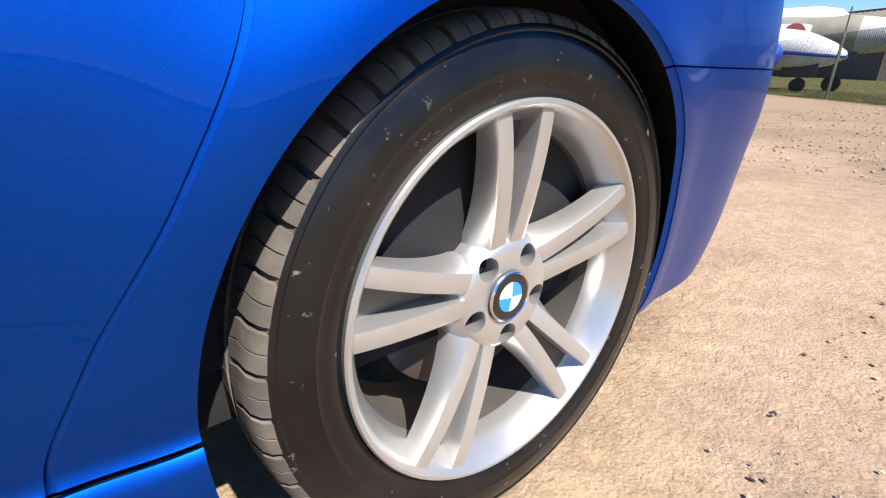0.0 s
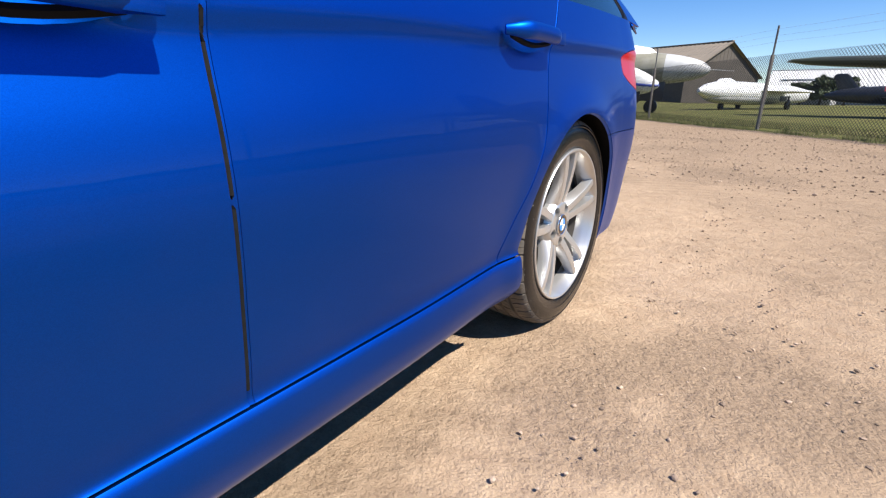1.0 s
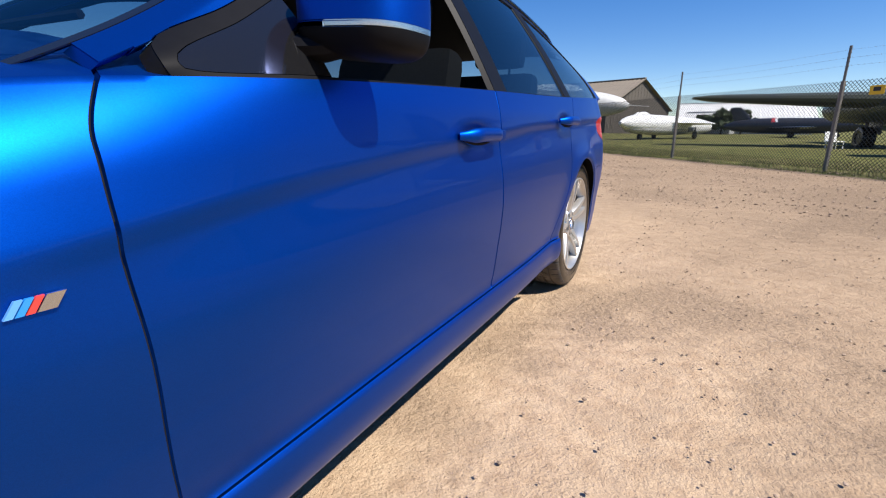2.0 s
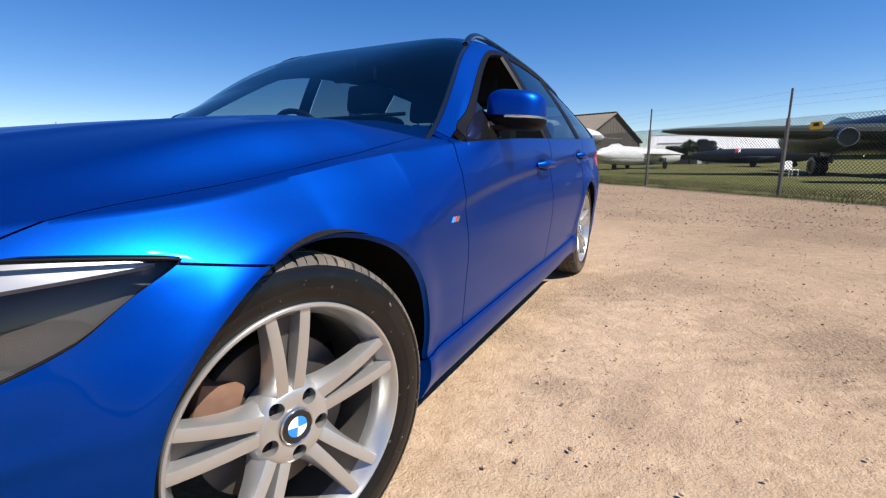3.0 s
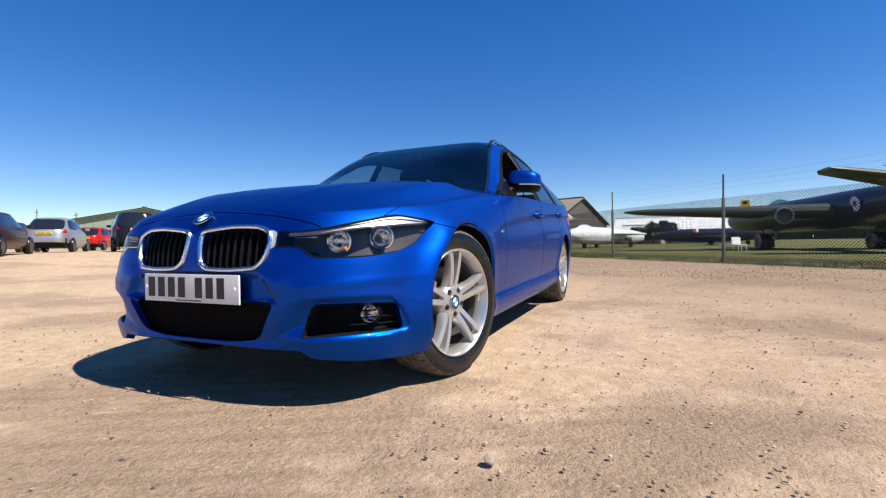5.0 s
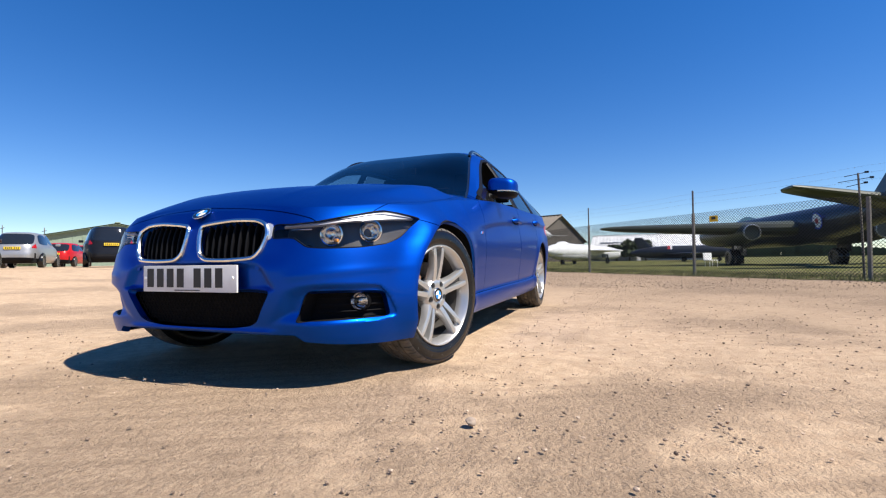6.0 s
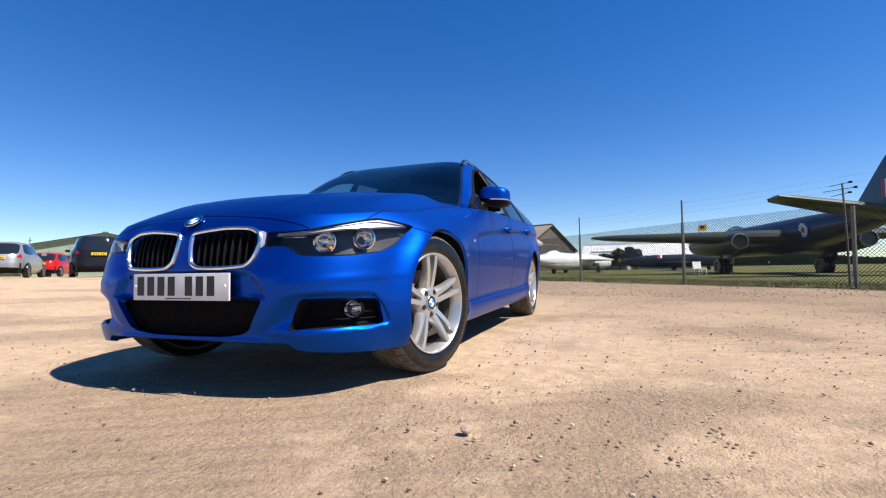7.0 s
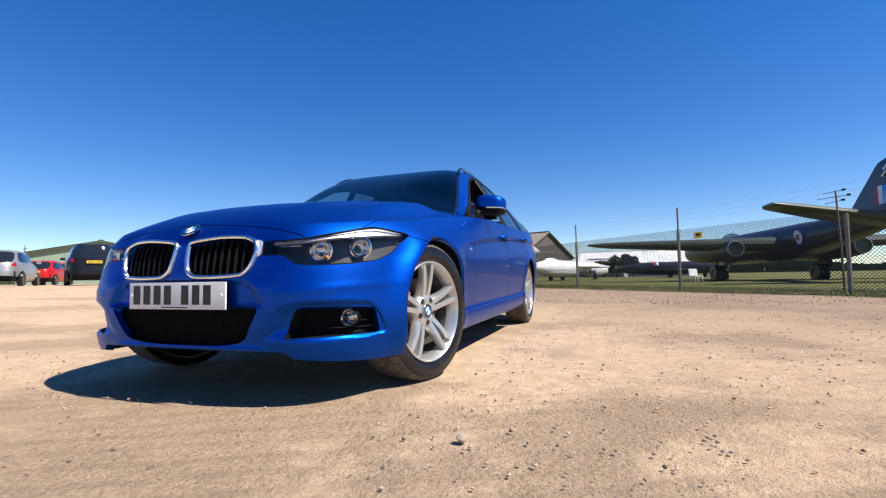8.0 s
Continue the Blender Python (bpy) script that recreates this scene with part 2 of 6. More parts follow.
def tube(bm, a, b, r0, r1=None, n=10, caps=True):
    """A round bar from a to b."""
    a, b = Vector(a), Vector(b)
    turn = (b - a).to_track_quat("Z", "Y").to_matrix().to_4x4()
    bmesh.ops.create_cone(bm, cap_ends=caps, segments=n, radius1=r0, radius2=r0 if r1 is None else r1, depth=(b - a).length, matrix=Matrix.Translation((a + b) / 2) @ turn)
    return bm


def swept(bm, path, radius, n=8, closed=False, flat=1.0, up=(0, 0, 1)):
    """A bar of round or flattened section along a path; radius may follow the path."""
    path = [Vector([float(c) for c in p]) for p in path]
    k = len(path)
    rows = []
    for i, p in enumerate(path):
        a = path[(i - 1) % k] if closed or i else p
        b = path[(i + 1) % k] if closed or i < k - 1 else p
        ahead = (b - a).normalized()
        side = ahead.cross(Vector(up)).normalized()
        top = side.cross(ahead)
        r = float(radius[i] if hasattr(radius, "__len__") else radius)
        rows.append([bm.verts.new(p + r * (math.cos(w) * side + flat * math.sin(w) * top)) for w in (2 * math.pi * j / n for j in range(n))])
    for i in range(k if closed else k - 1):
        r0, r1 = rows[i], rows[(i + 1) % k]
        for j in range(n):
            bm.faces.new((r0[j], r0[(j + 1) % n], r1[(j + 1) % n], r1[j]))
    if not closed:
        bm.faces.new(list(reversed(rows[0])))
        bm.faces.new(rows[-1])
    return bm


def lathe(bm, profile, n=64, axis="x"):
    """A body of revolution about the x axis from pairs (x, radius)."""
    rows = []
    for i in range(n):
        w = 2 * math.pi * i / n
        rows.append([bm.verts.new((x, r * math.cos(w), r * math.sin(w))) for x, r in profile])
    for i in range(n):
        r0, r1 = rows[i], rows[(i + 1) % n]
        for a, b, c, d in zip(r0, r0[1:], r1[1:], r1):
            bm.faces.new((a, b, c, d))
    return bm


def mirrored(ob, parent, name=None):
    """The same part on the other side, x turned round."""
    bm = bmesh.new()
    bm.from_mesh(ob.data)
    bmesh.ops.scale(bm, vec=(-1, 1, 1), verts=bm.verts)
    bmesh.ops.reverse_faces(bm, faces=bm.faces)
    return part(name or ob.name.split(".")[0], bm, ob.data.materials[0], parent, ob.get("label", ""))

# ---- the blue estate car: body surface ----
Y0, Y1 = 0.35, 3.2
HALF = [(0.15, 0.80), (0.185, 0.838), (0.225, 0.867), (0.27, 0.877), (0.308, 0.873), (0.328, 0.861), (0.37, 0.868), (0.45, 0.879), (0.53, 0.889), (0.60, 0.8935), (0.68, 0.8905), (0.75, 0.884), (0.81, 0.878), (0.86, 0.871), (0.90, 0.860), (0.96, 0.841), (1.05, 0.81)]
NOSE_P = [(0.2, 2.6), (0.32, 2.48), (0.44, 2.3), (0.55, 2.12), (0.61, 2.03), (0.8, 2.0)]
NOSE_Q = [(0.2, 5.7), (0.30, 5.45), (0.37, 5.15), (0.44, 4.8), (0.54, 4.4), (0.60, 4.25), (0.8, 4.2)]
NOSE = [(0.15, -0.668), (0.19, -0.682), (0.25, -0.700), (0.32, -0.715), (0.40, -0.724), (0.46, -0.726), (0.52, -0.722), (0.58, -0.712), (0.64, -0.698), (0.70, -0.665), (0.75, -0.63)]
TAIL = [(0.15, 3.66), (0.3, 3.80), (0.5, 3.84), (0.62, 3.82), (0.8, 3.79), (1.0, 3.72)]
TOP = [(-0.66, 0.715), (-0.55, 0.728), (-0.43, 0.745), (-0.27, 0.757), (0.0, 0.797), (0.14, 0.817), (0.28, 0.832), (0.45, 0.848), (0.72, 0.876), (1.4, 0.912), (2.4, 0.945), (3.3, 0.985), (3.85, 1.0)]
BONNET = [(-0.66, 0.712), (-0.62, 0.742), (-0.55, 0.783), (-0.45, 0.825), (-0.3, 0.866), (0.0, 0.913), (0.3, 0.945), (0.6, 0.968), (0.9, 0.985)]
ARCH_F, ARCH_R = (0.035, 0.328, 0.358), (2.785, 0.324, 0.350)


def flare(y, z):
    out = 0.0
    for cy, cz, r in (ARCH_F, ARCH_R):
        d = np.hypot(y - cy, z - cz)
        amp = 0.013 + (0.027 * np.clip((0.05 - y) / 0.25, 0, 1) if cy < 1 else 0.0)
        out = out + amp * np.exp(-(((d - r) / 0.06) ** 2)) * np.clip((z - 0.12) / 0.12, 0, 1)
    return out


SMOOTH_HALF = [(0.15, 0.842), (0.2, 0.855), (0.3, 0.866), (0.4, 0.874), (0.45, 0.879)]
FOLD = [(-0.3, 0.64), (0.1, 0.672), (0.31, 0.690), (0.60, 0.715), (0.86, 0.745), (1.2, 0.775), (1.535, 0.796), (2.04, 0.836), (2.42, 0.848), (3.2, 0.878), (3.9, 0.89)]
SKIRT = [(0.3, 0.297), (1.2, 0.309), (2.0, 0.315), (2.42, 0.330), (2.6, 0.332)]
HANDLES = ((1.525, 0.797), (2.42, 0.845))


def rise(d, wide):
    t = np.clip(d / wide, 0, 1)
    return t * t * (3 - 2 * t)


def side_half(y, z):
    """Half width of the body: a skirt along the sills only, hollows behind the door handles."""
    y, z = np.asarray(y, float), np.asarray(z, float)
    drop = curve_through(SKIRT, y) - 0.318
    low = z - drop * np.clip((0.5 - z) / 0.18, 0, 1)
    sill = np.clip((y - 0.15) / 0.15, 0, 1) * np.clip((2.85 - y) / 0.2, 0, 1)
    x = np.where(z < 0.45, sill * curve_through(HALF, low) + (1 - sill) * curve_through(SMOOTH_HALF, z), curve_through(HALF, z))
    under = curve_through(FOLD, y) - z  # the swage line: a step back below it, filled out again further down
    x = x - 0.009 * rise(under, 0.036) * np.exp(-(np.clip(under - 0.036, 0, None) / 0.085) ** 2) * rise(y - 0.30, 0.45)
    for hy, hz in HANDLES:
        x = x - 0.016 * np.exp(-(((y - hy) / 0.075) ** 2) - ((z - hz) / 0.024) ** 2)
    return x - 0.06 * np.clip(y - 2.7, 0, None) ** 2


CHEEK = ring_curve([(0.375, 0.247), (0.425, 0.33), (0.462, 0.385), (0.515, 0.404), (0.60, 0.411), (0.70, 0.408), (0.750, 0.396), (0.774, 0.345), (0.781, 0.268), (0.70, 0.256), (0.52, 0.252)], 88)
PLATE_BED = ring_curve([(-0.2, 0.37), (0.0, 0.37), (0.33, 0.37), (0.425, 0.385), (0.40, 0.43), (0.37, 0.478), (0.31, 0.503), (0.0, 0.505), (-0.2, 0.505)], 72)


def lean_in(y, z, top):
    """Share of the half width lost towards the upper edge: a broad round shoulder over the front wheels."""
    front = rise(y + 0.34, 0.34)
    edge = np.clip((z - (top - 0.10)) / 0.10, 0, 1) ** 2 * (0.055 * rise(0.98 - y, 0.5) - 0.030 * rise(0.86 - y, 0.6) * front)
    broad = np.clip((z - (top - 0.18)) / 0.18, 0, 1) ** 1.15 * 0.072 * rise(0.86 - y, 0.7) * front
    return 1 - edge - broad


def nose_form(x, z):
    """How far the nose lies behind its plain curve: cheeks round the ducts, the plate bed, the kidneys swept back."""
    x, z = np.abs(np.atleast_1d(np.asarray(x, float))), np.atleast_1d(np.asarray(z, float))
    x, z = np.broadcast_arrays(x, z)
    back = 0.026 * rise(outline_distance(CHEEK, x, z) + 0.002, 0.014 + 0.016 * np.clip((0.74 - x) / 0.06, 0, 1) + 0.06 * np.clip((0.56 - x) / 0.14, 0, 1))
    back = back + 0.022 * rise(outline_distance(PLATE_BED, x, z), 0.035)
    back = back + 0.017 * np.exp(-(((x - 0.36) / 0.10) ** 2)) * rise(z - 0.46, 0.08)
    back = back - 0.010 * np.exp(-(((z - 0.222) / 0.012) ** 2)) * rise(0.46 - x, 0.1)
    return back - 0.004 * np.exp(-(((z - 0.452 - 0.10 * (x - 0.6)) / 0.018) ** 2)) * rise(x - 0.44, 0.06) * rise(0.86 - x, 0.1)


def shell():
    """The left half of the outer body below the windows, nose to tail, and the bonnet."""
    th = np.linspace(0, math.pi / 2, 600)
    p, q = 2.5, 5.3
    ax, ay = 0.88 * np.sin(th) ** (2 / q), Y0 - 1.085 * np.cos(th) ** (2 / p)
    arc = np.r_[0, np.cumsum(np.hypot(np.diff(ax), np.diff(ay)))]
    th_f = np.interp(np.linspace(0, arc[-1], 150), arc, th)
    th_r = np.linspace(math.pi / 2, 0.0, 26)
    columns = [("f", t) for t in th_f] + [("s", y) for y in np.linspace(Y0, Y1, 190)[1:]] + [("r", t) for t in th_r[1:]]
    low = np.linspace(0.150, 0.37, 34)
    rows = []
    for kind, t in columns:
        if kind == "f":
            y_mid = Y0 - (Y0 + 0.69) * math.cos(t) ** (2 / 2.3)
        else:
            y_mid = t if kind == "s" else Y1 + 0.58 * math.cos(t) ** (2 / 2.6)
        top = float(curve_through(TOP, y_mid))
        z = np.r_[low, np.linspace(0.37, top, 66)[1:]]
        lean = lean_in(y_mid, z, top)
        if kind == "f":
            a = side_half(y_mid, z) * lean
            b = Y0 - curve_through(NOSE, z)
            pz, qz = curve_through(NOSE_P, z), curve_through(NOSE_Q, z)
            x, y = a * math.sin(t) ** (2 / qz), Y0 - b * max(math.cos(t), 0.0) ** (2 / pz)
            y = y + nose_form(x, z) * (y < -0.2)
        elif kind == "s":
            x, y = side_half(t, z) * lean, np.full(len(z), t)
        else:
            a, b = side_half(Y1, z), curve_through(TAIL, z) - Y1
            x, y = a * math.sin(t) ** (2 / 3.6), Y1 + b * max(math.cos(t), 0.0) ** (2 / 2.6)
        x = x + flare(y, z) * (x > 0.5)
        rows.append(np.stack([x, y, z], -1))
    bm = grid_mesh(rows)
    edge = [r[-1] for r in rows if r[-1][1] < 0.9]
    sheet = []
    for ex, ey, ez in edge:
        w = np.linspace(0, 1, 44) ** 1.25
        x = ex * (1 - w)
        zc = float(curve_through(BONNET, ey))
        round_form = 1 - (1 - w) ** 2.7
        dome = 0.32 * round_form + 0.68 * rise(w - 0.045, 0.17)  # a flat border, then a steep face up to the bonnet's dome
        share = 0.95 * float(rise(ey + 0.45, 0.6) * (1 - rise(ey - 0.30, 0.30)))
        zz = ez + (zc - ez) * (round_form * (1 - share) + dome * share)
        ridge = 0.30 + 0.22 * np.clip((ey + 0.6) / 1.3, 0, 1)
        zz = zz + 0.005 * np.exp(-(((x - ridge) / 0.035) ** 2)) * np.clip((ey + 0.62) / 0.3, 0, 1)
        sheet.append(np.stack([x, np.full(len(x), ey), zz], -1))
    grid_mesh(sheet, bm)
    bmesh.ops.remove_doubles(bm, verts=bm.verts, dist=2e-5)
    bmesh.ops.recalc_face_normals(bm, faces=bm.faces)
    me = bpy.data.meshes.new("shell")
    bm.to_mesh(me)
    bm.free()
    return me


SHELL = shell()


def panel(mesh, lo, hi, *fields, both=False, edge=0.014):
    """A panel cut from the shell inside a block of space, where all the fields are positive."""
    n = len(mesh.vertices)
    co = np.empty(n * 3)
    mesh.vertices.foreach_get("co", co)
    co = co.reshape(-1, 3)
    fits = [(co[:, i] >= lo[i] - 0.03) & (co[:, i] <= hi[i] + 0.03) for i in range(3)]
    near = fits[0] & fits[1] & fits[2]
    bm = bmesh.new()
    made = {int(i): bm.verts.new(co[i]) for i in np.flatnonzero(near)}
    for p in mesh.polygons:
        ids = p.vertices[:]
        if all(i in made for i in ids):
            bm.faces.new([made[i] for i in ids])
    bmesh.ops.delete(bm, geom=[v for v in bm.verts if not v.link_faces], context="VERTS")
    for f in fields:
        clip_mesh(bm, f)
    if edge:
        hem(bm, edge)
    if both:
        r = bmesh.ops.duplicate(bm, geom=bm.verts[:] + bm.edges[:] + bm.faces[:])
        fresh = [g for g in r["geom"] if isinstance(g, bmesh.types.BMVert)]
        bmesh.ops.scale(bm, vec=(-1, 1, 1), verts=fresh)
        bmesh.ops.reverse_faces(bm, faces=[g for g in r["geom"] if isinstance(g, bmesh.types.BMFace)])
        bmesh.ops.remove_doubles(bm, verts=[v for v in bm.verts if abs(v.co.x) < 1e-4], dist=2e-4)
    return bm


GAP = 0.0021
LAMP_EDGE = ring_curve([(0.385, 0.591), (0.44, 0.590), (0.478, 0.588), (0.505, 0.571), (0.535, 0.553), (0.60, 0.548), (0.69, 0.552), (0.75, 0.567), (0.782, 0.598), (0.799, 0.638), (0.813, 0.686), (0.732, 0.708), (0.655, 0.683), (0.556, 0.655), (0.47, 0.645), (0.385, 0.643)], 144)
KIDNEY_EDGE = ring_curve([(0.045, 0.652), (0.19, 0.668), (0.30, 0.665), (0.349, 0.645), (0.362, 0.605), (0.346, 0.548), (0.312, 0.515), (0.20, 0.507), (0.09, 0.510), (0.05, 0.535), (0.036, 0.60)], 88)
LOWER_EDGE = ring_curve([(-0.1, 0.230), (0.0, 0.230), (0.19, 0.233), (0.285, 0.244), (0.326, 0.264), (0.356, 0.312), (0.392, 0.372), (0.385, 0.386), (0.3, 0.392), (0.0, 0.392), (-0.1, 0.392)], 88)
DUCT_EDGE = ring_curve([(0.492, 0.265), (0.55, 0.266), (0.70, 0.269), (0.764, 0.273), (0.762, 0.33), (0.752, 0.373), (0.70, 0.382), (0.60, 0.384), (0.545, 0.382), (0.522, 0.360)], 100)
REAR_LAMP_EDGE = ring_curve([(3.17, 0.85), (3.32, 0.885), (3.9, 0.91), (3.9, 0.74), (3.4, 0.745), (3.21, 0.785)], 48)
NOSE_SEAM = [(0.0, 0.735), (0.3, 0.712), (0.52, 0.670), (0.60, 0.628), (0.70, 0.635), (0.78, 0.66), (0.825, 0.688)]
SEAM_A = [(0.3, 0.652), (0.4, 0.640), (0.53, 0.632), (0.73, 0.620), (0.80, 0.622), (0.865, 0.650), (0.91, 0.70)]
SEAM_B = [(0.3, 1.690), (0.4, 1.689), (0.59, 1.688), (0.9, 1.693)]
SEAM_C = [(0.3, 2.345), (0.334, 2.347), (0.416, 2.383), (0.52, 2.45), (0.63, 2.505), (0.75, 2.53), (0.84, 2.558), (0.95, 2.63)]
SHUT = [(-0.47, 0.69), (-0.40, 0.705), (-0.3, 0.718), (0.0, 0.738), (0.3, 0.745), (0.6, 0.735), (0.72, 0.71), (0.78, 0.665), (0.80, 0.60)]


def f_lamp(P, grow=0.0):
    return np.where(P[:, 1] < -0.1, outline_distance(LAMP_EDGE, P[:, 0], P[:, 2]) + grow, -1.0)


def f_kidney(P, grow=0.0):
    return np.where(P[:, 1] < -0.4, outline_distance(KIDNEY_EDGE, P[:, 0], P[:, 2]) + grow, -1.0)


def f_lower(P):
    return np.where(P[:, 1] < -0.4, outline_distance(LOWER_EDGE, P[:, 0], P[:, 2]), -1.0)


def f_duct(P):
    return np.where(P[:, 1] < -0.3, outline_distance(DUCT_EDGE, P[:, 0], P[:, 2]), -1.0)


def f_rear_lamp(P):
    return np.where(P[:, 0] > 0.35, outline_distance(REAR_LAMP_EDGE, P[:, 1], P[:, 2]), -1.0)


def f_arch(P):
    return np.minimum(np.hypot(P[:, 1] - ARCH_F[0], P[:, 2] - ARCH_F[1]) - ARCH_F[2], np.hypot(P[:, 1] - ARCH_R[0], P[:, 2] - ARCH_R[1]) - ARCH_R[2])


def seam_height(P):
    front = curve_through(NOSE_SEAM, P[:, 0])
    return np.where(P[:, 1] < -0.27, front, 0.688 - 0.19 * (P[:, 1] + 0.27))


def shut_x(P):
    return curve_through(SHUT, P[:, 1])


def bumper_floor(P):
    """The lower edge of the front bumper: a raised middle, deeper blades at the sides."""
    x = P[:, 0]
    return P[:, 2] - np.where(x < 0.80, 0.214 - 0.027 * np.clip((x - 0.483) / 0.036, 0, 1) - 0.027 * np.clip((x - 0.52) / 0.24, 0, 1), 0.158)


car = thing("estate_car", "metallic blue estate car with silver alloy wheels parked on gravel", "car")

bumper = part("front_bumper", panel(SHELL, (-1, -1, 0), (1, 0.03, 0.8), lambda P: seam_height(P) - GAP - P[:, 2], lambda P: -f_lamp(P, GAP), lambda P: -f_kidney(P), lambda P: -f_lower(P), lambda P: -f_duct(P), f_arch, bumper_floor, lambda P: 0.02 - P[:, 1], both=True, edge=0.03), BLUE, car)
bonnet = part("bonnet", panel(SHELL, (-1, -1, 0.6), (1, 0.9, 1.1), lambda P: P[:, 2] - seam_height(P) - GAP, lambda P: -f_lamp(P, GAP), lambda P: shut_x(P) - 0.0013 - P[:, 0], lambda P: 0.62 + 0.38 * P[:, 0] ** 2 - P[:, 1], both=True), BLUE, car)
wing = part("front_wing", panel(SHELL, (0.5, -0.5, 0.25), (1, 0.95, 1.1), lambda P: np.where(P[:, 1] < 0.03, P[:, 2] - seam_height(P) - GAP, 1.0), lambda P: -f_lamp(P, GAP), lambda P: P[:, 0] - shut_x(P) - 0.0013, f_arch, lambda P: np.where(P[:, 1] > 0.1, P[:, 2] - curve_through(SKIRT, P[:, 1]) - 0.002, 1.0), lambda P: np.where(P[:, 0] > 0.79, curve_through(SEAM_A, P[:, 2]) - GAP - P[:, 1], 0.84 - P[:, 1])), BLUE, car)
door_front = part("front_door", panel(SHELL, (0.7, 0.55, 0.3), (1, 1.8, 1.0), lambda P: P[:, 2] - curve_through(SKIRT, P[:, 1]) - 0.002, lambda P: P[:, 1] - curve_through(SEAM_A, P[:, 2]) - 0.003, lambda P: curve_through(SEAM_B, P[:, 2]) - 0.0045 - P[:, 1]), BLUE, car)
door_rear = part("rear_door", panel(SHELL, (0.7, 1.6, 0.3), (1, 2.7, 1.0), lambda P: P[:, 2] - curve_through(SKIRT, P[:, 1]) - 0.002, lambda P: P[:, 1] - curve_through(SEAM_B, P[:, 2]) - 0.0045, lambda P: curve_through(SEAM_C, P[:, 2]) - 0.003 - P[:, 1]), BLUE, car)
quarter = part("rear_quarter", panel(SHELL, (0.3, 2.2, 0.3), (1, 3.66, 1.1), lambda P: P[:, 2] - curve_through(SKIRT, P[:, 1]) - 0.002, lambda P: P[:, 1] - curve_through(SEAM_C, P[:, 2]) - 0.003, f_arch, lambda P: np.where(P[:, 1] > 2.9, P[:, 2] - 0.603, 1.0), lambda P: -f_rear_lamp(P), lambda P: 3.64 - P[:, 1]), BLUE, car)
skirt = part("side_skirt", panel(SHELL, (0.7, 0.2, 0.1), (1, 2.6, 0.35), lambda P: curve_through(SKIRT, P[:, 1]) - 0.0015 - P[:, 2], lambda P: P[:, 1] - 0.3, lambda P: 2.6 - P[:, 1], f_arch, lambda P: P[:, 2] - 0.187, edge=0.03), BLUE, car)
bumper_rear = part("rear_bumper", panel(SHELL, (-1, 2.9, 0.1), (1, 4, 0.62), lambda P: 0.6005 - P[:, 2], f_arch, lambda P: P[:, 2] - 0.2, lambda P: P[:, 1] - 2.9, both=True), BLUE, car)
tailgate = part("tailgate", panel(SHELL, (-1, 3.5, 0.55), (1, 4, 1.1), lambda P: P[:, 2] - 0.603, lambda P: P[:, 1] - 3.645, lambda P: -f_rear_lamp(P), both=True), BLUE, car)
rear_lamp = part("rear_lamp", panel(SHELL, (0.3, 3.0, 0.6), (1, 4, 1.0), lambda P: f_rear_lamp(P) - 0.003), RED_LAMP, car, "red rear lamp lens")
for ob in (wing, door_front, door_rear, quarter, skirt, rear_lamp):
    mirrored(ob, car)


for seam, wide in ((SEAM_A, 0.0022), (SEAM_B, 0.0036), (SEAM_C, 0.0024)):
    bm = bmesh.new()
    path = []
    for z in np.linspace(0.335, 0.865, 34):
        y = float(curve_through(seam, z))
        path.append((float(side_half(y, z)) * float(lean_in(y, z, float(curve_through(TOP, y)))) + float(flare(y, z)) - 0.0055, y, float(z)))
    swept(bm, path, wide, 8)
    mirrored(part("door_seal", bm, LINER, car, "black rubber door seal"), car)


def inner_shell():
    """The dark structure just behind the outer panels."""
    bm = panel(SHELL, (-1, -1, 0), (1, 4, 1.2), lambda P: -f_lamp(P, 0.012), lambda P: -f_kidney(P, 0.01), lambda P: -f_lower(P), lambda P: -f_duct(P), lambda P: f_arch(P) - 0.004, bumper_floor, lambda P: P[:, 2] - 0.19, lambda P: np.where(P[:, 0] < 0.78, 0.9 - 0.05 - P[:, 1] + (P[:, 1] > 1.0) * 9, 1.0), edge=0)
    bm.normal_update()
    shift = {v: v.normal * 0.012 for v in bm.verts}
    for v, n in shift.items():
        v.co -= n
        v.co.x = max(v.co.x, 0.0)
    r = bmesh.ops.duplicate(bm, geom=bm.verts[:] + bm.edges[:] + bm.faces[:])
    bmesh.ops.scale(bm, vec=(-1, 1, 1), verts=[g for g in r["geom"] if isinstance(g, bmesh.types.BMVert)])
    return bm


part("inner_body", inner_shell(), LINER, car, "black inner body structure")

# underside, wheel houses
bm = bmesh.new()
box(bm, (-0.80, 0.40, 0.20), (0.80, 2.42, 0.26), 0.02)
box(bm, (-0.52, -0.56, 0.20), (0.52, 0.44, 0.26), 0.02)
box(bm, (-0.50, -0.50, 0.25), (0.50, 0.70, 0.69), 0.03)
box(bm, (-0.44, -0.65, 0.212), (0.44, -0.48, 0.222), 0.003)
for x in (-0.445, 0.445):
    box(bm, (x - 0.006, -0.62, 0.212), (x + 0.006, -0.45, 0.56), 0.002)
box(bm, (-0.52, 2.40, 0.22), (0.52, 3.6, 0.30), 0.02)
part("underbody", bm, LINER, car, "black plastic underbody")


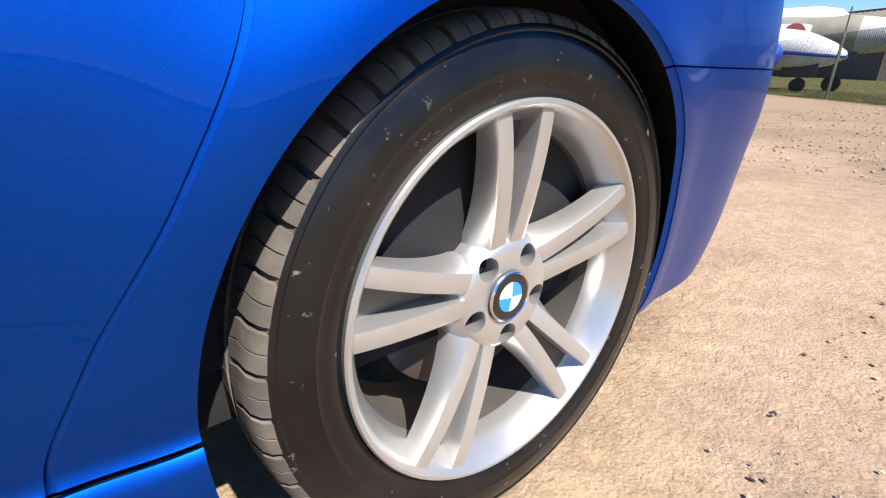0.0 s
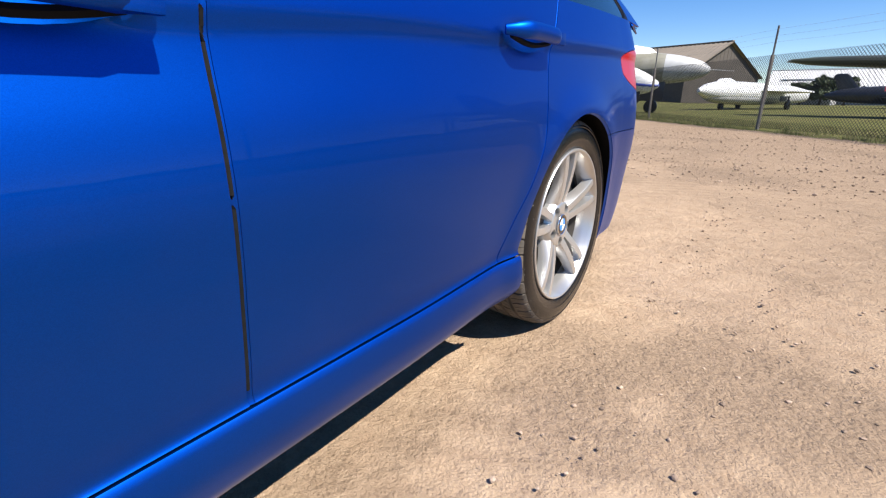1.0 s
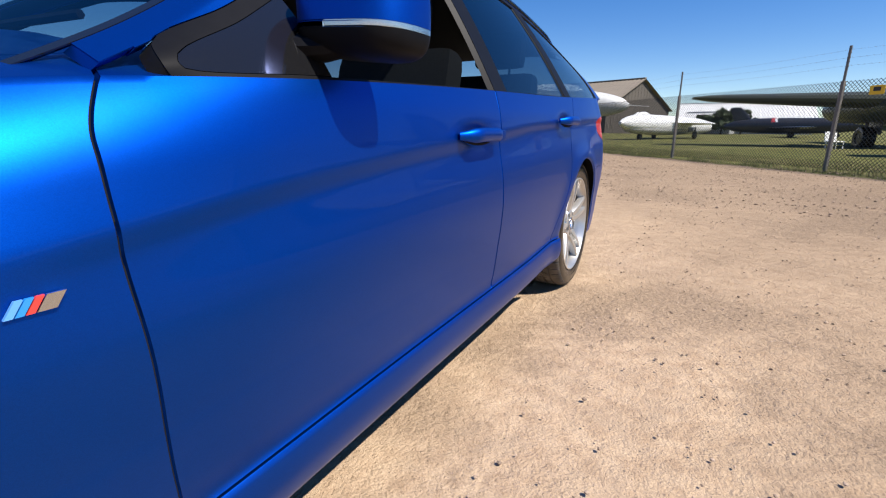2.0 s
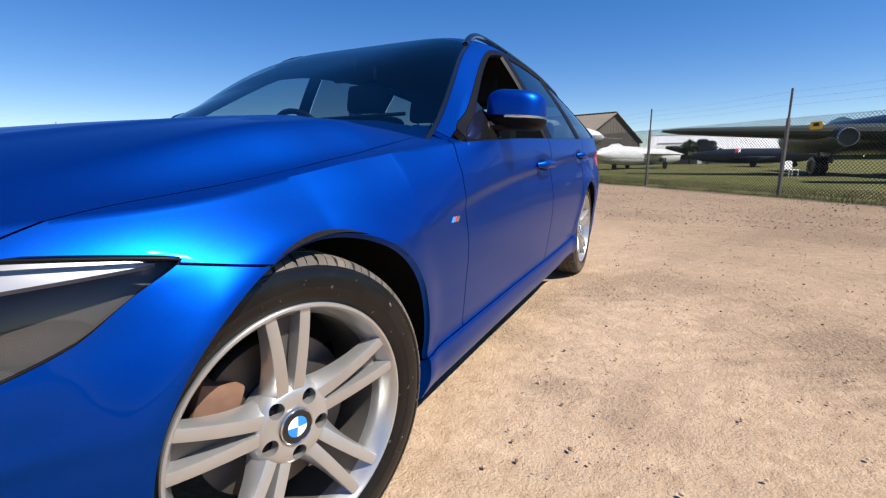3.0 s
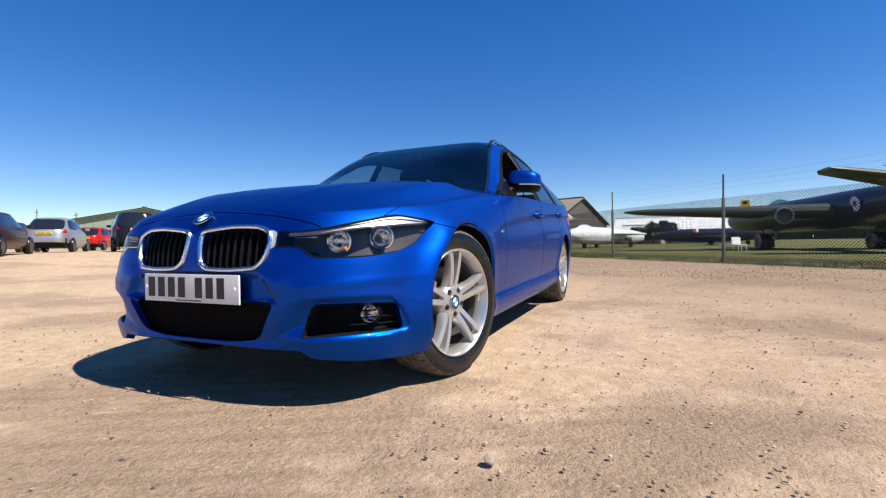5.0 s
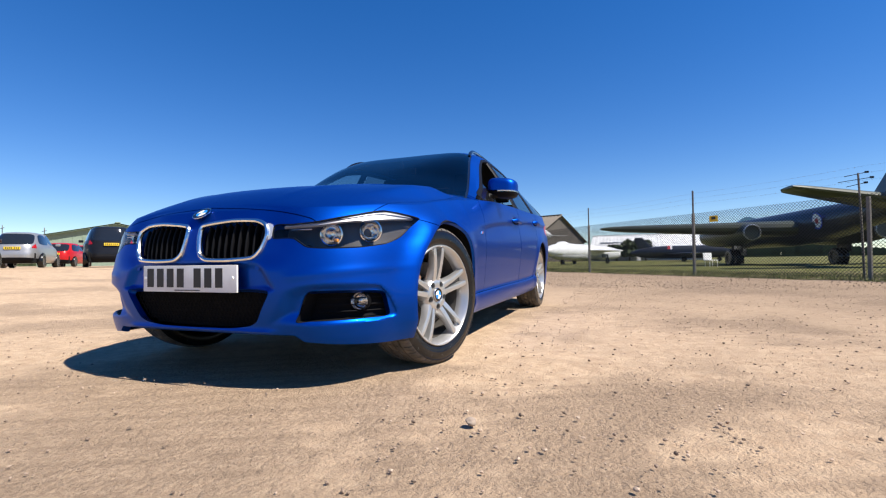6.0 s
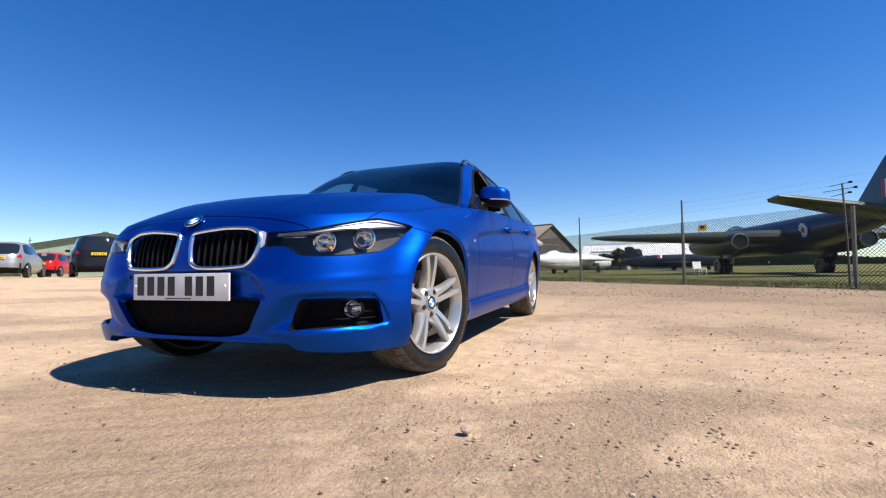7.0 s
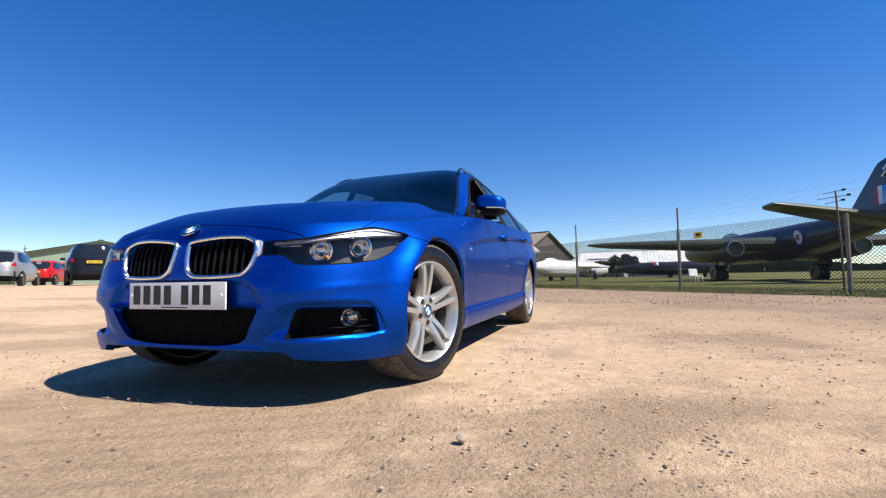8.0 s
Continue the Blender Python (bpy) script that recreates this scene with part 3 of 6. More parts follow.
def body_x(y, z):
    """Half width of the body at one place of the side or the front corner."""
    x = float(side_half(y, z))
    if y < Y0:
        pz, qz = float(curve_through(NOSE_P, z)), float(curve_through(NOSE_Q, z))
        x *= max(0.0, 1 - ((Y0 - y) / (Y0 - float(curve_through(NOSE, z)))) ** pz) ** (1 / qz)
    return x + float(flare(np.float64(y), np.float64(z)))


def wheel_house(cy, cz, r):
    bm = bmesh.new()
    rows = []
    for w in np.linspace(math.radians(-8), math.radians(188), 40):
        edge_y, edge_z = cy + r * math.cos(w), cz + r * math.sin(w)
        edge_x = body_x(edge_y, edge_z) - 0.012
        rows.append([(x, cy + r2 * math.cos(w), cz + r2 * math.sin(w)) for x, r2 in ((edge_x, r + 0.003), (edge_x - 0.02, r + 0.012), (edge_x - 0.05, r + 0.03), (0.60, r + 0.035), (0.525, r + 0.02), (0.52, r * 0.5), (0.52, 0.01))])
    return grid_mesh(rows, bm)


for arch in (ARCH_F, ARCH_R):
    mirrored(part("wheel_arch_liner", wheel_house(*arch), LINER, car, "black felt wheel arch liner"), car)

# ---- the cabin ----
GUTTER_X = [(0.45, 0.86), (0.71, 0.803), (0.96, 0.737), (1.255, 0.665), (1.455, 0.624), (1.73, 0.597), (2.1, 0.582), (2.6, 0.575), (3.2, 0.56), (3.6, 0.55)]
GUTTER_Z = [(0.45, 0.79), (0.71, 0.910), (0.96, 1.060), (1.255, 1.216), (1.455, 1.307), (1.68, 1.350), (2.0, 1.360), (2.6, 1.340), (3.2, 1.290), (3.6, 1.240)]
ROOF = [(0.45, 0.925), (0.55, 0.980), (0.7, 1.062), (1.0, 1.215), (1.25, 1.325), (1.42, 1.383), (1.6, 1.410), (1.9, 1.420), (2.5, 1.408), (3.0, 1.378), (3.6, 1.315)]
WINDOW_EDGE = ring_curve([(0.752, 0.896), (0.87, 0.957), (1.02, 1.044), (1.256, 1.180), (1.44, 1.272), (1.68, 1.316), (2.1, 1.330), (2.6, 1.312), (3.0, 1.272), (3.25, 1.222), (3.40, 1.150), (3.36, 1.03), (3.22, 0.99), (2.4, 0.957), (1.4, 0.924), (0.95, 0.906)], 160)


def crown(y, w):
    """Share of the rise from the gutter to the middle of the roof, at w of the way inwards."""
    return 1 - (1 - w) ** (2.4 + 4.0 * float(rise(y - 0.8, 0.5)))


def cabin():
    bm = bmesh.new()
    ys = np.linspace(0.47, 3.6, 170)
    gx, gz, zc = curve_through(GUTTER_X, ys), curve_through(GUTTER_Z, ys), curve_through(ROOF, ys)
    top = []
    for y, ex, ez, cz in zip(ys, gx, gz, zc):
        w = np.linspace(0, 1, 40) ** 1.2
        top.append(np.stack([ex * (1 - w), np.full(40, y), ez + (cz - ez) * crown(y, w)], -1))
    grid_mesh(top, bm)
    side = []
    for y, ex, ez in zip(ys, gx, gz):
        if y < 0.70:
            continue
        bz = float(curve_through(TOP, y))
        bx = float(side_half(y, bz)) * float(lean_in(y, bz, bz))
        w = np.linspace(0, 1, 34)
        side.append(np.stack([ex + (bx - ex) * w + 0.012 * np.sin(w * math.pi), np.full(34, y), ez + (bz - ez) * w], -1))
    grid_mesh(side, bm)
    bmesh.ops.remove_doubles(bm, verts=bm.verts, dist=2e-5)
    bmesh.ops.recalc_face_normals(bm, faces=bm.faces)
    me = bpy.data.meshes.new("cabin")
    bm.to_mesh(me)
    bm.free()
    return me


CABIN = cabin()


def f_window(P, grow=0.0):
    d = outline_distance(WINDOW_EDGE, P[:, 1], P[:, 2]) + grow
    return np.where(P[:, 0] > curve_through(GUTTER_X, P[:, 1]) - 0.004, d, -1.0)


def f_screen(P, grow=0.0):
    across = curve_through(GUTTER_X, P[:, 1]) - 0.052 - 0.014 * rise(P[:, 1] - 0.9, 0.4) - P[:, 0] + grow
    along = 1.415 - 0.16 * P[:, 0] ** 2 - P[:, 1] + grow
    return np.minimum(across, along)


part("windscreen", panel(CABIN, (-1, 0.4, 0.8), (1, 1.6, 1.6), lambda P: f_screen(P, -0.016), both=True, edge=0.004), GLASS, car, "dark tinted laminated windscreen")
part("windscreen_seal", panel(CABIN, (-1, 0.4, 0.8), (1, 1.6, 1.6), lambda P: f_screen(P, -0.002), lambda P: -f_screen(P, -0.0155), both=True, edge=0.006), GLOSS_BLACK, car, "black windscreen border")
roof = part("roof", panel(CABIN, (-1, 0.5, 0.78), (1, 3.7, 1.6), lambda P: -f_screen(P), lambda P: -f_window(P, 0.031), lambda P: P[:, 2] - np.where(P[:, 0] > curve_through(GUTTER_X, P[:, 1]) + 0.003, curve_through(TOP, P[:, 1]) + 0.004, 0.80), lambda P: P[:, 1] - np.where(P[:, 0] > curve_through(GUTTER_X, P[:, 1]) + 0.003, 0.775, 0.665), both=True), BLUE, car)
trim = part("window_trim", panel(CABIN, (0.3, 0.7, 0.85), (1, 3.7, 1.6), lambda P: f_window(P, 0.0295), lambda P: -f_window(P, 0.010), edge=0.02), BLACK, car, "black window surround")
mirrored(trim, car)
PILLARS = ((1.69, 1.79), (2.50, 2.60))


def pillar_lean(P, y, way):
    return way * (P[:, 1] - y + 0.06 * (P[:, 2] - 0.93))


for a, b in PILLARS:
    ob = part("window_pillar", panel(CABIN, (0.3, 1.2, 0.85), (1, 3.7, 1.6), lambda P: f_window(P, 0.011), lambda P: pillar_lean(P, a, 1), lambda P: pillar_lean(P, b, -1), edge=0.02), BLACK, car, "gloss black pillar trim")
    mirrored(ob, car)
for a, b, far_only in ((0.5, 1.688, True), (1.792, 2.498, False), (2.602, 3.6, False)):
    pane = panel(CABIN, (0.3, 0.5, 0.85), (1, 3.7, 1.6), lambda P: f_window(P, 0.013), lambda P: pillar_lean(P, a, 1), lambda P: pillar_lean(P, b, -1), edge=0.004)
    bmesh.ops.translate(pane, verts=pane.verts, vec=(-0.004, 0, -0.002))
    ob = part("side_window", pane, DARK_GLASS if far_only else PRIVACY, car, "dark tinted side window")
    mirrored(ob, car)
    if far_only:
        bpy.data.objects.remove(ob)
# rear end of the roof, closed
bm = bmesh.new()
rows = []
for t in np.linspace(0, 1, 12):
    w = np.linspace(-1, 1, 30)
    a = np.stack([0.55 * w, np.full(30, 3.6), 1.240 + 0.075 * (1 - np.abs(w) ** 2.4)], -1)
    b = np.stack([0.76 * w, 3.76 - 0.12 * np.abs(w) ** 3, np.full(30, 0.995)], -1)
    rows.append(a + (b - a) * t)
part("rear_window", hem(grid_mesh(rows, bm), 0.01), DARK_GLASS, car, "dark tinted rear window")
bm = bmesh.new()
sheet = []
for t in np.linspace(0, 1, 12):
    y = 3.45 + 0.4 * t
    a = Vector((float(curve_through(GUTTER_X, min(y, 3.6))), min(y, 3.6), float(curve_through(GUTTER_Z, min(y, 3.6)))))
    b = Vector((0.80 - 0.06 * t, 3.45 + 0.27 * t, 0.985))
    sheet.append([a.lerp(b, s) for s in np.linspace(0, 1, 12)])
mirrored(part("rear_pillar", hem(grid_mesh(sheet, bm), 0.01), BLUE, car), car)
# roof rails
bm = bmesh.new()
path = []
for t in np.linspace(0, 1, 40):
    y = 1.34 + 2.06 * t
    lift = 0.026 * min(1, min(t, 1 - t) * 14) ** 0.7
    gx, gz, cz = (float(curve_through(c, y)) for c in (GUTTER_X, GUTTER_Z, ROOF))
    inset = 0.085 - 0.03 * t
    path.append((gx - inset, y, gz + (cz - gz) * crown(y, inset / gx) + lift - 0.004))
swept(bm, path, 0.014, 10)
mirrored(part("roof_rail", bm, GLOSS_BLACK, car, "black roof rail"), car)

# ---- the car's fittings ----


def surface_y(x, z):
    """Where the nose surface lies at (x, z)."""
    a = float(side_half(0.0, z))
    b = Y0 - float(curve_through(NOSE, z))
    pz, qz = float(curve_through(NOSE_P, z)), float(curve_through(NOSE_Q, z))
    return Y0 - b * max(1 - (min(abs(x), 0.99 * a) / a) ** qz, 0.0) ** (1 / pz) + float(nose_form(x, z)[0])


def sunk(field, depth, lo=(0.0, -1, 0.1), hi=(1, 0.0, 0.8), both=False):
    """A piece of the nose surface, pushed in by depth."""
    bm = panel(SHELL, lo, hi, field, edge=0)
    bmesh.ops.translate(bm, verts=bm.verts, vec=(0, depth, 0))
    if both:
        r = bmesh.ops.duplicate(bm, geom=bm.verts[:] + bm.edges[:] + bm.faces[:])
        bmesh.ops.scale(bm, vec=(-1, 1, 1), verts=[g for g in r["geom"] if isinstance(g, bmesh.types.BMVert)])
    return bm


def both_sides(name, bm, mat, parent, label=""):
    ob = part(name, bm, mat, parent, label)
    return ob, mirrored(ob, parent)


BRIGHT = material("polished grille chrome", (0.86, 0.87, 0.88), 0.2, 1.0)
BRIDGE = material("satin silver bridge", (0.70, 0.71, 0.72), 0.38, 0.6)
MATT_BLACK = material("matt black plastic", (0.006, 0.006, 0.007), 0.8, spec=0.15)


# kidney grilles: chrome surround, black upright bars, dark back
def kidney(side):
    bm = bmesh.new()
    path = [(side * x, surface_y(x, z) - 0.004, z) for x, z in KIDNEY_EDGE]
    swept(bm, path, 0.009, 8, closed=True, flat=1.2, up=(0, 1, 0))
    frame_ob = part("kidney_grille", bm, BRIGHT, car, "chrome kidney grille surround with black bars")
    back = sunk(lambda P: f_kidney(P, 0.012), 0.07)
    if side < 0:
        bmesh.ops.scale(back, vec=(-1, 1, 1), verts=back.verts)
    part("grille_back", back, LINER, frame_ob, "dark radiator opening")
    for i in range(9):
        x = 0.066 + i * 0.033
        zs = np.linspace(0.5, 0.68, 120)
        inside = zs[outline_distance(KIDNEY_EDGE, np.full(120, x), zs) > 0.004]
        bm = bmesh.new()
        rows = []
        for z in np.linspace(inside[0], inside[-1], 9):
            y = surface_y(x, z) + 0.014 - 0.006 * math.sin((z - inside[0]) / (inside[-1] - inside[0]) * math.pi)
            rows.append([(side * (x + dx), y + dy, z) for dx, dy in ((-0.0045, 0.035), (-0.0045, 0.003), (-0.002, 0.0), (0.002, 0.0), (0.0045, 0.003), (0.0045, 0.035))])
        part("grille_bar", grid_mesh(rows, bm), BLACK, frame_ob)
    return frame_ob


for side in (1, -1):
    kidney(side)
WING_EDGE = ring_curve([(0.352, 0.652), (0.370, 0.650), (0.381, 0.643), (0.381, 0.593), (0.371, 0.587), (0.357, 0.582), (0.364, 0.615)], 56)
bm = panel(SHELL, (0.3, -1, 0.5), (0.5, 0, 0.8), lambda P: outline_distance(WING_EDGE, P[:, 0], P[:, 2]), edge=0.012)
bmesh.ops.translate(bm, verts=bm.verts, vec=(0, -0.004, 0))
both_sides("grille_wing", bm, BRIDGE, car, "satin chrome bridge between grille and headlamp")


# headlamps
def lamp_unit(name, x, y, z, r, parent, mat=REFLECTOR):
    bm = bmesh.new()
    lathe(bm, [(0.0, r * 1.12), (0.004, r * 1.12), (0.005, r), (-0.012, r * 0.93), (-0.03, r * 0.6), (-0.035, r * 0.25), (-0.02, r * 0.2), (-0.012, r * 0.12), (-0.012, 0.0005)], 36)
    bmesh.ops.transform(bm, matrix=pose(x, y, z, 0, 0, -90 + 14), verts=bm.verts)
    return part(name, bm, mat, parent, "bright round lamp reflector")


LAMP_BOWLS = ((0.568, -0.545, 0.607, 0.043), (0.690, -0.440, 0.622, 0.043))


def headlamp(side):
    def turned(bm):
        if side < 0:
            bmesh.ops.scale(bm, vec=(-1, 1, 1), verts=bm.verts)
            bmesh.ops.reverse_faces(bm, faces=bm.faces)
        return bm

    lens = panel(SHELL, (0.3, -1, 0.5), (0.9, -0.1, 0.8), lambda P: f_lamp(P, -0.001), edge=0.006)
    head = part("headlamp", turned(lens), LENS, car, "clear headlamp lens over grey housing")
    part("lamp_housing", turned(sunk(lambda P: f_lamp(P, 0.024), 0.125, hi=(1, 0.0, 0.8))), LAMP_GREY, head, "dark grey lamp housing")
    rim = bmesh.new()
    swept(rim, [(x, surface_y(x, z) + 0.005, z) for x, z in LAMP_EDGE], 0.0032, 6, closed=True, up=(0, 1, 0))
    part("lamp_seal", turned(rim), BLACK, head, "black rubber lamp seal")
    brow_edge = ring_curve([(0.43, 0.634), (0.556, 0.640), (0.655, 0.660), (0.732, 0.671), (0.803, 0.683), (0.733, 0.704), (0.655, 0.679), (0.556, 0.651), (0.43, 0.640)], 72)
    brow = panel(SHELL, (0.3, -1, 0.5), (0.9, -0.1, 0.8), lambda P: np.where(P[:, 1] < -0.1, outline_distance(brow_edge, P[:, 0], P[:, 2]), -1.0), edge=0.01)
    bmesh.ops.translate(brow, verts=brow.verts, vec=(-0.004, 0.010, 0))
    part("lamp_brow", turned(brow), material("pale lamp brow", (0.46, 0.46, 0.47), 0.32, 0.55) if "pale lamp brow" not in bpy.data.materials else bpy.data.materials["pale lamp brow"], head, "pale silver lamp brow")
    for x, y, z, r in LAMP_BOWLS:
        ob = lamp_unit("lamp_reflector", x * 1.0, y, z, r, head)
        if side < 0:
            mirrored(ob, head)
            bpy.data.objects.remove(ob)
        bowl = bmesh.new()
        bmesh.ops.create_uvsphere(bowl, u_segments=20, v_segments=12, radius=r * 0.42, matrix=pose(x - 0.004, y + 0.016, z))
        part("lamp_bowl", turned(bowl), LENS, head, "clear projector bowl")
    bulb = bmesh.new()
    box(bulb, (0.582, -0.553, 0.576), (0.598, -0.537, 0.588), 0.004)
    part("indicator_bulb", turned(bulb), AMBER, head, "amber indicator bulb")
    line = bmesh.new()
    swept(line, [(x, surface_y(x, 0.622) + 0.02, 0.622 + 0.003 * (x - 0.45) * 10) for x in np.linspace(0.45, 0.53, 8)], 0.0022, 6)
    part("lamp_trim_line", turned(line), CHROME, head, "thin chrome lamp trim")


headlamp(1)
headlamp(-1)

# lower grille, ducts and fog lamps
part("lower_grille", sunk(f_lower, 0.055, both=True), LINER, car, "black lower grille")
bm = bmesh.new()
for k in range(-40, 41):
    for way in (1, -1):
        a, b = (k * 0.020 - way * 0.045, 0.226), (k * 0.020 + way * 0.045, 0.392)
        pts = [(a[0] + (b[0] - a[0]) * t, a[1] + (b[1] - a[1]) * t) for t in np.linspace(0, 1, 12)]
        keep = outline_distance(LOWER_EDGE, np.array([abs(p[0]) for p in pts]), np.array([p[1] for p in pts])) > 0
        pts = [p for p, k2 in zip(pts, keep) if k2]
        if len(pts) > 2:
            swept(bm, [(x, surface_y(abs(x), z) + 0.036, z) for x, z in pts], 0.0022, 4)
part("grille_mesh", bm, MATT_BLACK, car, "black honeycomb grille mesh")
bm = sunk(f_duct, 0.095)
edge = [tuple(q) for q in DUCT_EDGE] + [tuple(DUCT_EDGE[0])]
grid_mesh([[(x, surface_y(x, z) + d, z) for x, z in edge] for d in (0.010, 0.05, 0.096)], bm)
both_sides("bumper_duct", bm, MATT_BLACK, car, "black recessed bumper duct")
bm = bmesh.new()
for z in (0.296, 0.322, 0.348):
    swept(bm, [(x, surface_y(x, z) + 0.062, z) for x in np.linspace(0.535, 0.745, 14)], 0.003, 6)
both_sides("duct_slat", bm, MATT_BLACK, car, "black duct slats")


def fog_lamp(side):
    bm = bmesh.new()
    lathe(bm, [(0.006, 0.036), (0.010, 0.034), (0.006, 0.031), (-0.015, 0.024), (-0.022, 0.010), (-0.008, 0.008), (-0.006, 0.0005)], 32)
    m = pose(side * 0.674, -0.505, 0.335, 0, 0, -90 + side * 16)
    bmesh.ops.transform(bm, matrix=m, verts=bm.verts)
    ob = part("fog_lamp", bm, REFLECTOR, car, "round fog lamp with clear lens")
    bm = bmesh.new()
    lathe(bm, [(0.006, 0.033), (0.012, 0.025), (0.015, 0.012), (0.016, 0.0005)], 32)
    bmesh.ops.transform(bm, matrix=m, verts=bm.verts)
    part("fog_lens", bm, LENS, ob, "clear lens")
    bm = bmesh.new()
    lathe(bm, [(-0.03, 0.040), (0.004, 0.042), (0.008, 0.039), (0.004, 0.036)], 32)
    bmesh.ops.transform(bm, matrix=m, verts=bm.verts)
    part("fog_bezel", bm, BLACK, ob, "black bezel")


fog_lamp(1)
fog_lamp(-1)

# number plate with plain bars
bm = bmesh.new()
box(bm, (-0.256, -0.741, 0.379), (0.264, -0.733, 0.488), 0.003)
plate = part("number_plate", bm, PLATE_WHITE, car, "white front number plate with plain dark bars")
for i, x in enumerate((-0.212, -0.154, -0.096, -0.038, 0.056, 0.114, 0.172)):
    bm = bmesh.new()
    box(bm, (x - 0.019, -0.7425, 0.398), (x + 0.019, -0.741, 0.476))
    part("plate_bar", bm, INK, plate, "plain dark bar", smooth=False)
bm = bmesh.new()
box(bm, (-0.07, -0.7425, 0.3845), (0.07, -0.741, 0.3885))
part("plate_line", bm, INK, plate, "thin dark line", smooth=False)
for x in (-0.243, 0.243):
    bm = bmesh.new()
    tube(bm, (x, -0.741, 0.436), (x, -0.7445, 0.436), 0.007, 0.006, 14)
    part("plate_screw", bm, WHITE, plate, "white screw cap")
for x in (0.335,):
    bm = bmesh.new()
    y = surface_y(x, 0.478)
    tube(bm, (x, y + 0.004, 0.478), (x, y - 0.002, 0.478), 0.012, 0.0115, 20)
    both_sides("parking_sensor", bm, BLUE, car, "painted parking sensor")


def roundel_badge(name, m, r, parent, label):
    """A black ring round blue and white quarters, with a bright rim; x is outwards."""
    bm = bmesh.new()
    lathe(bm, [(0.0, r), (0.003, r), (0.0042, r * 0.96), (0.003, r * 0.92), (0.0, r * 0.92)], 40)
    bmesh.ops.transform(bm, matrix=m, verts=bm.verts)
    ob = part(name, bm, CHROME, parent, label)
    bm = bmesh.new()
    lathe(bm, [(0.0028, r * 0.93), (0.0034, r * 0.62), (0.002, r * 0.60)], 40)
    bmesh.ops.transform(bm, matrix=m, verts=bm.verts)
    part("badge_ring", bm, GLOSS_BLACK, ob, "gloss black ring")
    for k in range(4):
        bm = bmesh.new()
        n = 8
        ws = [math.pi / 2 * (k + i / n) for i in range(n + 1)]
        for rr0, rr1, x0, x1 in ((0.0, r * 0.6, 0.0048, 0.0032),):
            c = bm.verts.new((x0, 0, 0))
            rim = [bm.verts.new((x1, rr1 * math.cos(w), rr1 * math.sin(w))) for w in ws]
            for a, b in zip(rim, rim[1:]):
                bm.faces.new((c, a, b))
        bmesh.ops.transform(bm, matrix=m, verts=bm.verts)
        part("badge_quarter", bm, WHITE if k % 2 else BADGE_BLUE, ob, "white quarter" if k % 2 else "blue quarter")
    return ob


roundel_badge("bonnet_badge", pose(0, -0.668, 0.708, 0, -52, -90), 0.041, car, "round blue and white badge with chrome rim")
# wing badge: slanted colour bars beside a silver block
wing_badge = None
x_badge = float(side_half(0.545, 0.658)) + 0.002
for i, (mat, label) in enumerate(((M_BLUE, "light blue bar"), (BADGE_BLUE, "dark blue bar"), (M_RED, "red bar"), (SATIN, "silver block"))):
    y = 0.563 - i * 0.0082 - (0.0045 if i == 3 else 0)
    w = 0.0066 if i < 3 else 0.0155
    bm = bmesh.new()
    slant = 0.005
    y = 1.085 - y  # bars run from the front of the badge to its back
    pts = [(y - w / 2 - slant, 0.651), (y + w / 2 - slant, 0.651), (y + w / 2 + slant, 0.666), (y - w / 2 + slant, 0.666)]
    a = [bm.verts.new((x_badge + 0.012, p[0], p[1])) for p in pts]
    b = [bm.verts.new((x_badge + 0.008, p[0], p[1])) for p in pts]
    bm.faces.new(a)
    for j in range(4):
        bm.faces.new((a[j], b[j], b[(j + 1) % 4], a[(j + 1) % 4]))
    bmesh.ops.recalc_face_normals(bm, faces=bm.faces)
    bmesh.ops.translate(bm, verts=bm.verts, vec=(-0.0085, 0, 0))
    if wing_badge is None:
        wing_badge = part("wing_badge", bm, mat, car, "small badge of blue, red and silver bars", smooth=False)
    else:
        part("badge_bar", bm, mat, wing_badge, label, smooth=False)


# door handles
def door_handle(y, z, parent):
    bm = bmesh.new()
    path, radii = [], []
    for t in np.linspace(0, 1, 18):
        yy = y - 0.115 + 0.23 * t
        stand = 0.030 * min(1, 4.5 * t, 4.5 * (1 - t)) ** 0.6
        path.append((0.885 - 0.003 + stand, yy, z + 0.003 * math.sin(t * math.pi)))
        radii.append(0.012 * (0.55 + 0.45 * min(1, 6 * t, 6 * (1 - t))))
    swept(bm, path, radii, 12, flat=1.5)
    ob = part("door_handle", bm, BLUE, parent)
    bm = bmesh.new()
    box(bm, (0.902, y + 0.075, z - 0.014), (0.915, y + 0.113, z + 0.014), 0.004)
    part("handle_end", bm, BLUE, ob)
    # added black bar, stands in for the shade in the hollow
    bm = bmesh.new()
    swept(bm, [(0.8835, y - 0.09 + 0.18 * t, z - 0.008 - 0.012 * math.sin(t * math.pi)) for t in np.linspace(0, 1, 10)], 0.006, 6)
    part("handle_shadow_gap", bm, MATT_BLACK, ob, "black bar for the shade behind handle")
    return ob


door_handle(HANDLES[0][0], HANDLES[0][1], door_front)
door_handle(HANDLES[1][0], HANDLES[1][1], door_rear)


